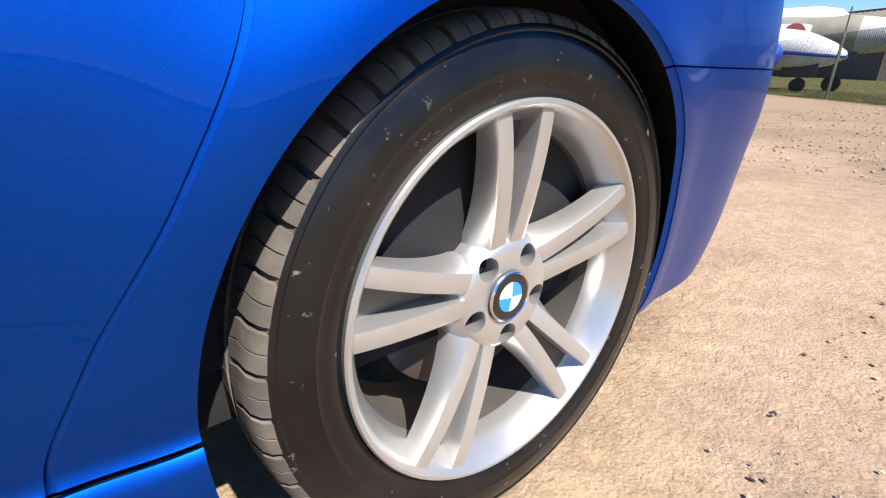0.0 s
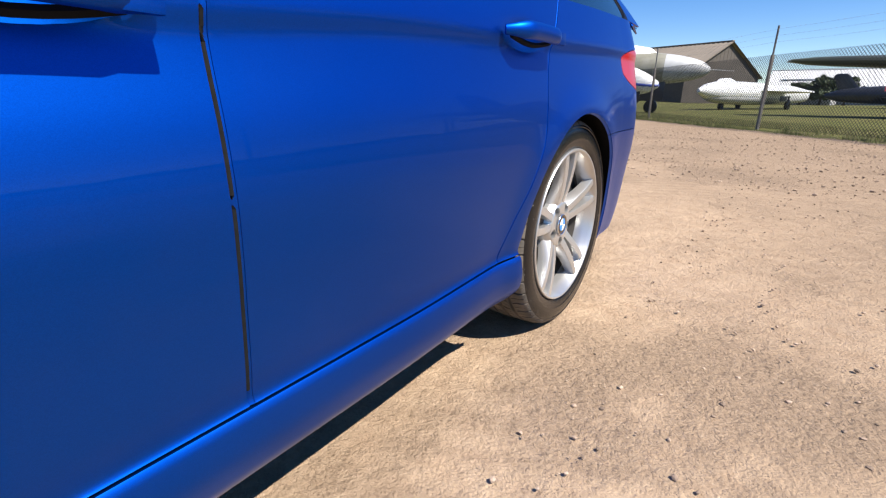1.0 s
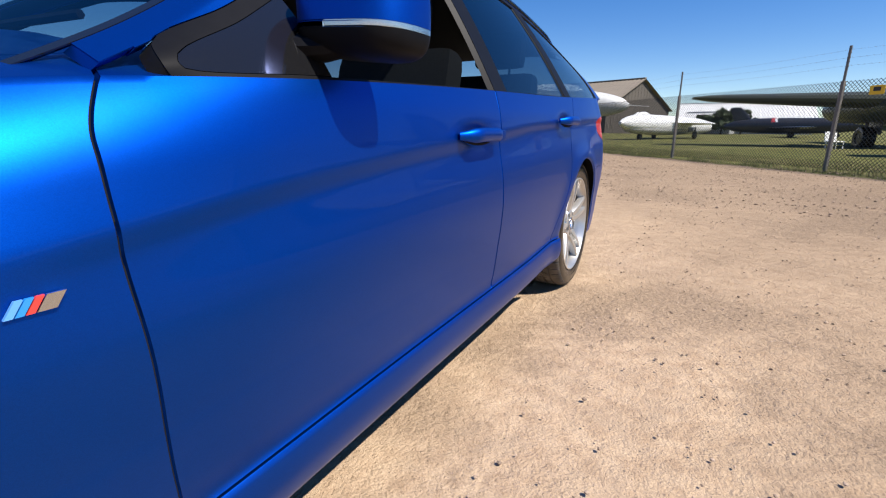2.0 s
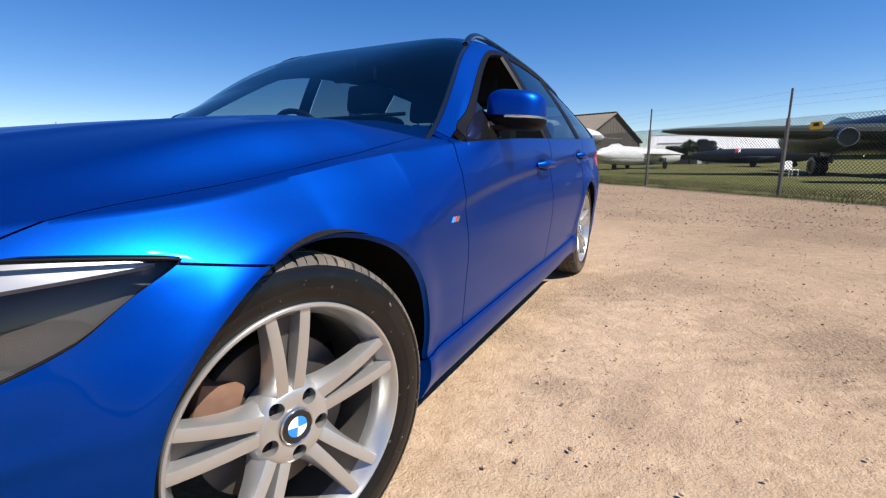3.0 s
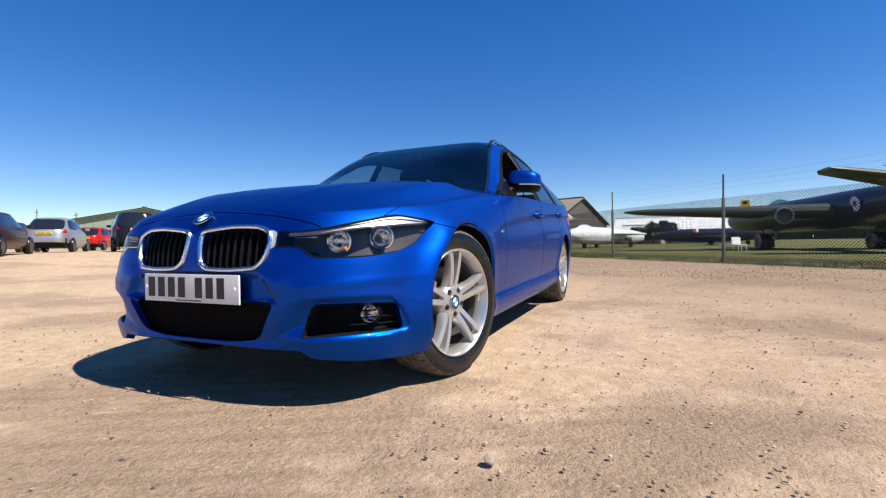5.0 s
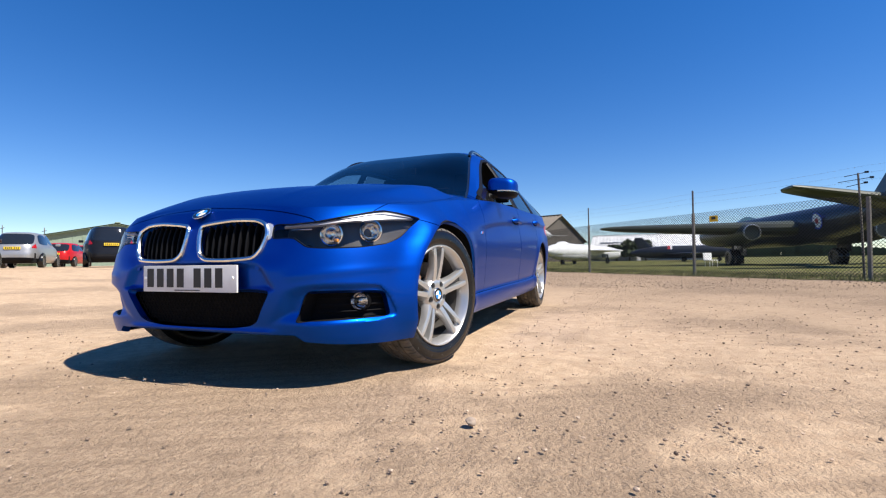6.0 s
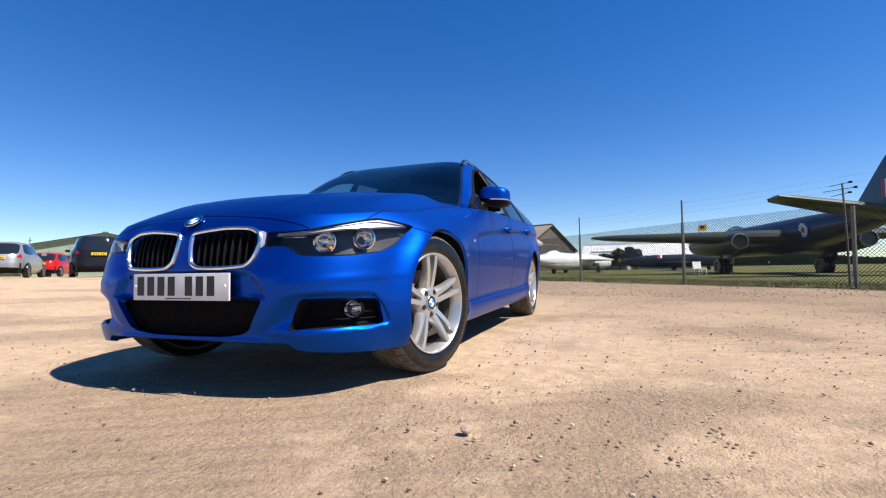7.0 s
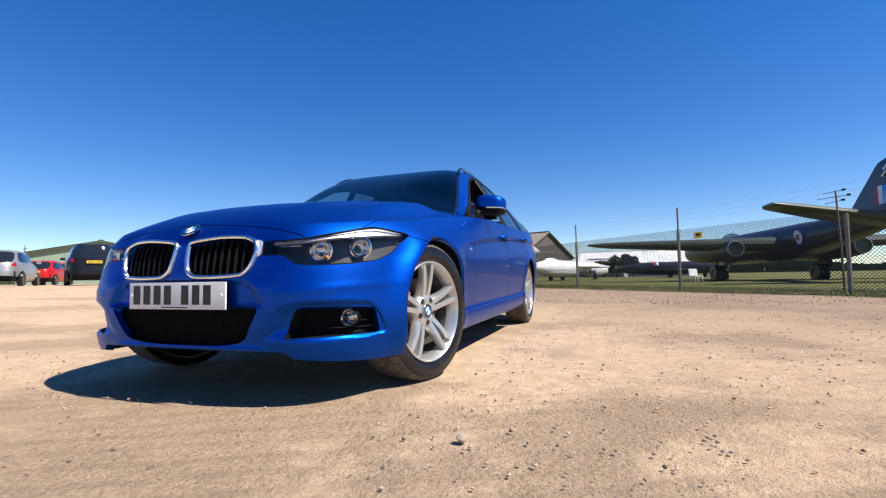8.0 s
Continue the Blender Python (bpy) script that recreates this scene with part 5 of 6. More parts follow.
def ground():
    """One sheet, fine near the car and coarse towards the horizon."""
    t = np.linspace(-1, 1, 301)
    spread = np.sinh(t * 6.6) / np.sinh(6.6) * 2400
    rows = []
    for x in spread + 1.8:
        row = []
        for y in spread + 0.4:
            d = math.hypot(x - 1.8, y - 0.4)
            fade = 1 / (1 + (d / 25) ** 2)
            bumps = 0.014 * noise.noise((x * 0.9, y * 0.9, 0)) + 0.005 * noise.noise((x * 3.1, y * 3.1, 2)) + 0.002 * noise.noise((x * 9, y * 9, 5))
            row.append((x, y, ground_height(x, y) + bumps * fade - 0.006))
        rows.append(row)
    ob = part("ground", grid_mesh(rows), gravel())
    return tagged(ob, "dusty pale gravel lot with a mown grass field beyond", "ground", kind="structure")


ground()


def scatter(name, count, where, sizes, mat, label, seed):
    """Many small stones in one mesh."""
    rng = np.random.default_rng(seed)
    ico = bmesh.new()
    bmesh.ops.create_icosphere(ico, subdivisions=1, radius=1.0)
    base = np.array([v.co[:] for v in ico.verts])
    faces = np.array([[v.index for v in f.verts] for f in ico.faces])
    ico.free()
    verts, tris = [], []
    n = 0
    while n < count:
        x, y = where(rng)
        if -0.95 < x < 0.86 and -0.6 < y < 3.8:
            continue
        s = sizes[0] * (sizes[1] / sizes[0]) ** (rng.random() ** 4.5)
        sq = np.array([1, 0.6 + 0.5 * rng.random(), 0.45 + 0.35 * rng.random()]) * s
        a = rng.random() * 6.283
        p = base * (0.75 + 0.5 * rng.random((len(base), 1))) * sq
        p = np.stack([p[:, 0] * math.cos(a) - p[:, 1] * math.sin(a) + x, p[:, 0] * math.sin(a) + p[:, 1] * math.cos(a) + y, p[:, 2] + ground_height(x, y) + s * 0.18], -1)
        verts.append(p)
        tris.append(faces + n * len(base))
        n += 1
    me = bpy.data.meshes.new(name)
    me.from_pydata(np.concatenate(verts).tolist(), [], np.concatenate(tris).tolist())
    me.materials.append(mat)
    return tagged(new(name, me), label, "gravel", kind="stuff")


def stone_mix():
    m = material("mixed gravel stones", (0.3, 0.24, 0.18), 0.9)
    nt = m.node_tree
    g = nt.nodes.new("ShaderNodeNewGeometry")
    r = nt.nodes.new("ShaderNodeValToRGB")
    r.color_ramp.elements[0].color, r.color_ramp.elements[1].color = (0.14, 0.10, 0.07, 1), (0.46, 0.345, 0.25, 1)
    e = r.color_ramp.elements.new(0.5)
    e.color = (0.29, 0.21, 0.15, 1)
    nt.links.new(g.outputs["Random Per Island"], r.inputs[0])
    nt.links.new(r.outputs[0], nt.nodes["Principled BSDF"].inputs["Base Color"])
    return m


STONES = stone_mix()
scatter("gravel_stones", 20000, lambda r: (1.0 + 4.6 * r.random() ** 1.2, -2.4 + 9.4 * r.random()), (0.0011, 0.0085), STONES, "small loose brown gravel stones", 3)
scatter("far_gravel", 22000, lambda r: (-1.5 + 10 * r.random(), 6.0 + 9 * r.random()), (0.0028, 0.017), STONES, "loose brown gravel on the lot", 4)
scatter("front_gravel", 6000, lambda r: (-5.0 + 7.0 * r.random(), -2.2 + 2.2 * r.random()), (0.0012, 0.008), STONES, "small loose gravel stones", 5)
bm = bmesh.new()
bmesh.ops.create_icosphere(bm, subdivisions=3, radius=0.019)
for v in bm.verts:
    v.co *= 0.85 + 0.35 * noise.noise(v.co * 60)
    v.co.z *= 0.75
ob = part("stone", bm, material("brown stone", (0.27, 0.21, 0.16), 0.85, grain=0.3, scale=150, bump=0.01, bump_scale=300))
ob.location = (1.233, -0.80, 0.010)
tagged(ob, "single rounded brown stone lying on gravel", "stone")

# ---- fence ----
POST_WOOD = material("weathered grey fence post", (0.17, 0.155, 0.135), 0.9, grain=0.35, scale=25, stain=0.4, bump=0.01)
WIRE = material("galvanised wire", (0.13, 0.13, 0.125), 0.6, 0.4, grain=0.2)
MESH_WIRE = material("dark coated mesh wire", (0.022, 0.024, 0.021), 0.6, grain=0.3)
fence = thing("security_fence", "chain-link fence with grey posts and barbed wire", "fence")
bm = bmesh.new()
box(bm, (-0.030, -0.030, -0.15), (0.030, 0.030, 1.70), 0.006)
post_mesh = part("post", bm, POST_WOOD, fence)
bm = bmesh.new()
box(bm, (-0.022, -0.010, 1.70), (0.022, 0.010, 2.33), 0.003)
for z in (1.96, 2.04, 2.12, 2.20, 2.28):
    tube(bm, (-0.03, 0, z), (0.034, 0.0, z + 0.004), 0.006, n=6)
spike_mesh = part("post_spike", bm, WIRE, post_mesh, "steel barbed wire spike")
turn = math.degrees(math.atan2(FENCE_WAY.y, FENCE_WAY.x))
post_mesh.matrix_basis = pose(*POSTS[0], 0, 0, 0, turn)
for x, y in POSTS[1:]:
    low = 0.06 if (x, y) == POSTS[4] else 0.0
    p = shared("post", post_mesh.data, fence, pose(x, y, ground_height(x, y) - low, 0.8, 0.8, turn))
    if not low:
        shared("post_spike", spike_mesh.data, p, None, "steel barbed wire spike")


def mesh_bay(a, b, pitch=0.072, r=0.0052):
    """Crossed wires of one bay, as one mesh."""
    a, b = Vector((*a, 0)), Vector((*b, 0))
    long = (b - a).length
    way = (b - a) / long
    out = Vector((-way.y, way.x, 0))
    top, low = 1.70, 0.04
    verts, quads = [], []
    for sign in (1, -1):
        s = -(top - low)
        while s < long + (top - low):
            u0, u1 = s, s + sign * (top - low)
            t0, t1 = 0.0, 1.0
            for lim, over in ((0.0, False), (long, True)):
                for end in (0, 1):
                    u = u0 + (u1 - u0) * (t0 if end == 0 else t1)
                    if (u > lim) if over else (u < lim):
                        t = (lim - u0) / (u1 - u0)
                        if end == 0:
                            t0 = t
                        else:
                            t1 = t
            if 0 <= t0 < t1 <= 1.0001:
                p, q = (a + way * (u0 + (u1 - u0) * t) + Vector((0, 0, low + (top - low) * t)) + out * 0.0015 * sign for t in (t0, t1))
                n = len(verts)
                side = (way + Vector((0, 0, -sign))).normalized()
                for c in (p, q):
                    for w in range(3):
                        verts.append(c + r * (math.cos(w * 2.094) * side + math.sin(w * 2.094) * out))
                quads += [(n + i, n + (i + 1) % 3, n + 3 + (i + 1) % 3, n + 3 + i) for i in range(3)]
            s += pitch
    me = bpy.data.meshes.new("chain_link")
    me.from_pydata(verts, [], quads)
    me.materials.append(MESH_WIRE)
    ob = new("chain_link", me)
    ob.parent = fence
    return tagged(ob, "galvanised chain-link mesh", kind="stuff")


for a, b in zip(POSTS, POSTS[1:]):
    mesh_bay(a, b)
    for z in (0.06, 0.95, 1.69, 1.98, 2.12, 2.26):
        bm = bmesh.new()
        pts = [(a[0] + (b[0] - a[0]) * t, a[1] + (b[1] - a[1]) * t, z - 0.03 * math.sin(t * math.pi) * (z > 1.9)) for t in np.linspace(0, 1, 9)]
        swept(bm, pts, 0.0009, 5)
        if z > 1.9:
            for t in np.arange(0.02, 1, 0.03):
                p = Vector((a[0] + (b[0] - a[0]) * t, a[1] + (b[1] - a[1]) * t, z - 0.03 * math.sin(t * math.pi)))
                tube(bm, p + Vector((0.008, 0, -0.012)), p + Vector((-0.008, 0, 0.012)), 0.0016, n=4)
        part("barbed_wire" if z > 1.9 else "line_wire", bm, WIRE, fence)
# leaning mast with cross arms beside the fourth post
bm = bmesh.new()
swept(bm, [(6.20, 9.48, -0.1), (6.185, 9.49, 1.2), (6.165, 9.51, 2.14)], [0.024, 0.021, 0.018], 8)
mast = part("aerial_mast", bm, POST_WOOD)
tagged(mast, "thin grey mast with short cross arms by the fence", "mast")
for z, w in ((2.11, 0.16), (2.00, 0.24), (1.90, 0.14)):
    bm = bmesh.new()
    swept(bm, [(6.15 - w * 1.3, 9.51, z - 0.03), (6.15 + w, 9.50, z + 0.04)], 0.007, 6)
    box(bm, (6.15 + w - 0.04, 9.485, z + 0.02), (6.15 + w + 0.02, 9.515, z + 0.06), 0.004)
    part("cross_arm", bm, BLACK, mast)
sign = thing("warning_sign", "small yellow warning sign wired to the fence", "sign", m=pose(3.98, 11.79, 1.50, 0, 0, turn))
bm = bmesh.new()
box(bm, (-0.125, -0.004, -0.08), (0.125, 0.004, 0.08), 0.002)
part("sign_board", bm, material("yellow sign", (0.75, 0.45, 0.02), 0.5, grain=0.1), sign, "yellow board")
bm = bmesh.new()
box(bm, (-0.06, -0.007, -0.02), (0.06, -0.0042, 0.05))
part("sign_symbol", bm, INK, sign, "dark symbol bar")


def grass_blades():
    """Tufts along the foot of the fence and on the field behind it."""
    rng = np.random.default_rng(8)
    verts, tris = [], []
    for i in range(26000):
        u, d = rng.uniform(-8, 18), -0.5 + 3.5 * rng.random() ** 1.6
        p = Vector(POSTS[2]) + FENCE_WAY * (u - 6) + FENCE_OUT * d
        if noise.noise((p.x * 0.9, p.y * 0.9, 3)) < -0.15 and d < 0.1:
            continue
        h = rng.uniform(0.03, 0.10) * (1.7 if abs(d) < 0.2 else 1.0)
        a, w = rng.uniform(0, 6.283), rng.uniform(0.003, 0.007)
        dx, dy = math.cos(a) * w, math.sin(a) * w
        lx, ly = rng.normal(0, 0.35 * h, 2)
        n = len(verts)
        verts += [(p.x - dx, p.y - dy, -0.02), (p.x + dx, p.y + dy, -0.02), (p.x + lx, p.y + ly, h)]
        tris.append((n, n + 1, n + 2))
    me = bpy.data.meshes.new("grass")
    me.from_pydata(verts, [], tris)
    m = material("dry grass blades", (0.13, 0.15, 0.04), 0.8)
    nt = m.node_tree
    r = nt.nodes.new("ShaderNodeValToRGB")
    r.color_ramp.elements[0].color, r.color_ramp.elements[1].color = (0.07, 0.10, 0.02, 1), (0.24, 0.20, 0.09, 1)
    nt.links.new(nt.nodes.new("ShaderNodeNewGeometry").outputs["Random Per Island"], r.inputs[0])
    nt.links.new(r.outputs[0], nt.nodes["Principled BSDF"].inputs["Base Color"])
    me.materials.append(m)
    tagged(new("grass", me), "short dry green grass along the fence", "grass", kind="stuff")


grass_blades()

# ---- aircraft ----
CAMO = material("dark green and grey camouflage", (0.055, 0.062, 0.035), 0.45, grain=0.2, scale=6, stain=0.9, stain_scale=0.35, stain_color=(0.035, 0.04, 0.045), coat=0.15)
NIGHT = material("weathered black aircraft paint", (0.022, 0.025, 0.034), 0.35, grain=0.3, scale=4, stain=0.4, stain_scale=1.2, stain_color=(0.05, 0.05, 0.05), coat=0.2)
AIR_WHITE = material("white aircraft paint", (0.78, 0.78, 0.76), 0.35, grain=0.05, scale=3, stain=0.3, stain_scale=1.0, stain_color=(0.55, 0.53, 0.5))
AIR_GREY = material("grey aircraft paint", (0.42, 0.42, 0.41), 0.45, grain=0.1, scale=4, stain=0.4, stain_scale=1.5, stain_color=(0.25, 0.25, 0.23))
AIR_CAMO = material("faded green and grey paint", (0.20, 0.19, 0.14), 0.5, grain=0.15, scale=4, stain=0.8, stain_scale=0.9, stain_color=(0.30, 0.29, 0.26))
AIR_BLUE = material("blue aircraft stripe", (0.04, 0.08, 0.42), 0.35, grain=0.1)
AIR_RED = material("red roundel paint", (0.40, 0.04, 0.05), 0.45)
PIPE = material("bare jet pipe metal", (0.35, 0.36, 0.37), 0.4, 0.8, grain=0.2, scale=8)


def hull(stations, n=28, flat=1.0):
    """A body from stations (y, x, z, radius), closed at its ends."""
    bm = bmesh.new()
    rows = []
    for y, x, z, r in stations:
        rows.append([(x + r * math.cos(w), y, z + flat * r * math.sin(w)) for w in np.linspace(0, 2 * math.pi, n + 1)])
    grid_mesh(rows, bm)
    bmesh.ops.remove_doubles(bm, verts=bm.verts, dist=1e-4)
    bmesh.ops.holes_fill(bm, edges=[e for e in bm.edges if e.is_boundary])
    bmesh.ops.recalc_face_normals(bm, faces=bm.faces)
    return bm


def smooth_stations(pts, n=36):
    """Stations filled in between (y, z, r)."""
    p = sorted(pts)
    ys = np.linspace(p[0][0], p[-1][0], n)
    z, r = curve_through([(a, b) for a, b, c in p], ys), curve_through([(a, c) for a, b, c in p], ys)
    return list(zip(ys.tolist(), [0.0] * n, z.tolist(), r.tolist()))


def aerofoil(root, tip, thick=0.11, upright=False):
    """A wing from root to tip, each (span, leading y, trailing y, height)."""
    bm = bmesh.new()
    rows = []
    for t in np.linspace(0, 1, 14):
        s, le, te, z = (a + (b - a) * t for a, b in zip(root, tip))
        chord = (le - te) * (1 - 0.35 * max(0, (t - 0.9) / 0.1) ** 2)
        row = []
        for w in np.linspace(0, 2 * math.pi, 25):
            c = 0.5 + 0.5 * math.cos(w)
            h = thick * chord * 1.35 * (math.sqrt(max(0.0, 1 - c)) - (1 - c) ** 1.0) * 1.9 * (1 if w <= math.pi else -1) * (1 - 0.4 * max(0, (t - 0.9) / 0.1))
            y = te + chord * (1 - c)
            row.append((h, y, z + s) if upright else (s, y, z + h))
        rows.append(row)
    grid_mesh(rows, bm)
    bmesh.ops.remove_doubles(bm, verts=bm.verts, dist=1e-4)
    bmesh.ops.holes_fill(bm, edges=[e for e in bm.edges if e.is_boundary])
    bmesh.ops.recalc_face_normals(bm, faces=bm.faces)
    return bm


def disc_part(name, m, r, mat, parent, label):
    bm = bmesh.new()
    lathe(bm, [(0.0, r), (0.006, r * 0.98), (0.008, 0.001)], 32)
    bmesh.ops.transform(bm, matrix=m, verts=bm.verts)
    return part(name, bm, mat, parent, label)


def gear_leg(x, y, z, parent, r=0.38, twin=True):
    bm = bmesh.new()
    tube(bm, (x, y, z), (x, y, r), 0.07, 0.06, 12)
    box(bm, (x + 0.30, y - 0.55, r + 0.25), (x + 0.33, y + 0.55, z), 0.01)
    leg = part("undercarriage_leg", bm, NIGHT, parent, "dark undercarriage leg with door")
    for dx in ((-0.16, 0.16) if twin else (0.0,)):
        bm = bmesh.new()
        lathe(bm, [(-0.09, r * 0.5), (-0.11, r * 0.75), (-0.09, r * 0.96), (0, r), (0.09, r * 0.96), (0.11, r * 0.75), (0.09, r * 0.5)], 28)
        lathe(bm, [(-0.06, 0.01), (-0.06, r * 0.5), (0.06, r * 0.5), (0.06, 0.01)], 20)
        bmesh.ops.transform(bm, matrix=pose(x + dx, y, r - 0.02), verts=bm.verts)
        part("wheel", bm, RUBBER, leg, "black aircraft tyre")


def bomber():
    ob = thing("twin_jet_bomber", "dark camouflaged twin-engined jet bomber on mown grass", "aircraft", m=pose(10.51, 29.3, -0.10, 0, 0, 9.63) @ Matrix.Scale(1.035, 4))
    part("fuselage", hull(smooth_stations([(9.6, 1.9, 0.06), (9.0, 1.9, 0.42), (7.5, 1.93, 0.80), (4.5, 1.98, 0.92), (0, 1.98, 0.92), (-3.0, 2.05, 0.86), (-6.0, 2.25, 0.62), (-8.6, 2.5, 0.34), (-9.9, 2.6, 0.10)], 48)), NIGHT, ob, "dark blue-black fuselage")
    for s in (1, -1):
        part("wing", aerofoil((s * 0.6, 2.0, -3.0, 1.95), (s * 9.75, 1.15, -0.55, 2.28), 0.13), CAMO, ob, "dark green camouflaged wing")
        part("tailplane", aerofoil((s * 0.2, -6.9, -9.7, 2.40), (s * 4.25, -8.1, -9.5, 3.12), 0.13), CAMO, ob, "dark olive tailplane")
        nac = part("engine_nacelle", hull([(y, s * 2.85, 1.78, r) for y, r in ((3.4, 0.42), (3.3, 0.50), (2.2, 0.62), (0.5, 0.66), (-1.6, 0.58), (-2.7, 0.42))]), CAMO, ob, "dark engine nacelle")
        bm = bmesh.new()
        lathe(bm, [(0, 0.43), (0.25, 0.40), (0.26, 0.36), (-0.3, 0.34), (-0.3, 0.01)], 28)
        bmesh.ops.transform(bm, matrix=pose(s * 2.85, -2.55, 1.78, 0, 0, -90), verts=bm.verts)
        part("jet_pipe", bm, PIPE, nac, "bare metal jet pipe")
        gear_leg(s * 2.6, 0.3, 1.5, ob, 0.5)
        for k, (r, mat, lab) in enumerate(((0.40, AIR_BLUE, "blue roundel ring"), (0.33, WHITE, "white roundel ring"), (0.13, AIR_RED, "red roundel centre"))):
            disc_part("roundel", pose(s * 0.80, -4.3, 2.16, 0, -8 * s, 0 if s > 0 else 180) @ pose(0.006 * k - 0.01, 0, 0), r, mat, ob, lab)
    gear_leg(0.0, 6.3, 1.4, ob, 0.34)
    fin = part("fin", aerofoil((0.0, -6.1, -9.7, 2.5), (2.35, -8.5, -10.1, 2.5), 0.07, upright=True), NIGHT, ob, "tall black fin")
    for i, (mat, lab) in enumerate(((AIR_RED, "red fin flash"), (WHITE, "white fin flash"), (BADGE_BLUE, "blue fin flash"))):
        bm = bmesh.new()
        y = -8.35 - 0.2 * i
        box(bm, (-0.14, y - 0.10, 3.05), (0.14, y + 0.10, 3.75), 0.004)
        part("fin_flash", bm, mat, fin, lab)
    bm = bmesh.new()
    swept(bm, [(-0.12, -8.7, 4.1), (-0.13, -8.9, 4.25), (-0.13, -8.8, 4.35), (-0.12, -9.0, 4.5)], 0.045, 6)
    part("fin_emblem", bm, WHITE, fin, "pale emblem shape")
    part("canopy", hull([(y, 0.15, 2.66, r) for y, r in ((6.2, 0.05), (5.7, 0.42), (5.0, 0.5), (4.3, 0.36), (3.9, 0.05))]), DARK_GLASS, ob, "dark canopy")


bomber()


def fighter():
    """A grey jet with a stubby nose, pointing along +y of its own."""
    ob = thing("grey_jet_fighter", "weathered grey jet fighter with white canopy on grass", "aircraft", m=pose(-8.6, 26.1, 0.0, 0, 0, -82))
    part("fuselage", hull(smooth_stations([(6.3, 1.95, 0.10), (6.0, 1.97, 0.30), (5.2, 2.0, 0.55), (3.8, 2.05, 0.74), (1.0, 2.1, 0.85), (-3.5, 2.1, 0.85), (-7.5, 2.1, 0.7), (-9.0, 2.1, 0.5)], 40)), AIR_CAMO, ob, "weathered green and grey fuselage")
    part("nose_cone", hull(smooth_stations([(6.34, 1.95, 0.10), (6.05, 1.97, 0.32), (5.25, 2.0, 0.56), (4.75, 2.02, 0.64), (4.4, 2.03, 0.68)], 14)), AIR_GREY, ob, "pale grey nose cone")
    part("canopy", hull([(y, 0.0, 2.62, r) for y, r in ((4.1, 0.05), (3.7, 0.36), (3.0, 0.50), (1.8, 0.50), (0.6, 0.36), (-0.3, 0.05))]), AIR_WHITE, ob, "white-covered canopy")
    for s in (1, -1):
        part("intake", hull([(y, s * 0.85, 2.0, r) for y, r in ((3.0, 0.40), (2.8, 0.45), (1.0, 0.52), (-3.0, 0.45), (-5, 0.2))]), AIR_GREY, ob, "grey engine intake")
        part("wing", aerofoil((s * 0.9, 1.2, -5.2, 1.9), (s * 7.5, -3.8, -5.4, 1.95), 0.07), AIR_GREY, ob, "grey delta wing")
        disc_part("roundel", pose(s * 0.80, 2.55, 2.1, 0, 0, 0 if s > 0 else 180) @ pose(0.52, 0, 0), 0.36, material("faded dark red", (0.30, 0.07, 0.06), 0.6) if s > 0 else AIR_RED, ob, "faded red roundel")
        gear_leg(s * 2.0, -1.5, 1.6, ob, 0.4, False)
    gear_leg(0.0, 4.0, 1.5, ob, 0.32, False)
    bm = bmesh.new()
    tube(bm, (0.0, 6.2, 1.97), (0.0, 7.3, 1.90), 0.025, 0.012, 8)
    part("pitot_tube", bm, AIR_GREY, ob, "thin nose probe")


fighter()


def light_airliner():
    ob = thing("light_airliner", "small white and blue propeller airliner on grass", "aircraft", m=pose(-9.4, 23.7, 0.0, 0, 0, -86))
    part("fuselage", hull(smooth_stations([(5.6, 1.25, 0.12), (5.2, 1.3, 0.38), (4.0, 1.45, 0.68), (1.5, 1.55, 0.80), (-3.0, 1.6, 0.76), (-7.5, 1.95, 0.2)], 36)), AIR_WHITE, ob, "white fuselage")
    part("stripe", hull(smooth_stations([(5.63, 1.22, 0.12), (5.22, 1.24, 0.38), (4.0, 1.36, 0.685), (3.0, 1.40, 0.745), (2.4, 1.42, 0.70)], 20), flat=0.42), AIR_BLUE, ob, "blue nose stripe")
    for i in range(5):
        bm = bmesh.new()
        y = 3.0 - 1.0 * i
        box(bm, (0.62, y - 0.24, 1.72), (0.80, y + 0.24, 2.02), 0.04)
        part("cabin_window", bm, DARK_GLASS, ob, "dark cabin window")
    for s in (1, -1):
        part("wing", aerofoil((s * 0.6, 2.2, -0.8, 1.05), (s * 5.2, 3.6, 2.2, 1.40), 0.12), AIR_GREY, ob, "pale grey wing")
        part("engine_nacelle", hull([(y, s * 2.1, 1.25, r) for y, r in ((4.2, 0.10), (4.1, 0.30), (3.0, 0.38), (1.0, 0.34), (-0.5, 0.1))]), AIR_BLUE, ob, "blue engine nacelle")
        gear_leg(s * 2.1, 2.2, 1.1, ob, 0.32, False)
        part("tailplane", aerofoil((s * 0.1, -6.2, -7.4, 2.0), (s * 2.6, -6.6, -7.3, 2.05), 0.09), AIR_WHITE, ob, "white tailplane")
    gear_leg(0.0, 4.4, 1.0, ob, 0.26, False)
    part("fin", aerofoil((0.0, -5.6, -7.4, 2.0), (1.8, -6.8, -7.6, 2.0), 0.08, upright=True), AIR_BLUE, ob, "blue fin")


light_airliner()


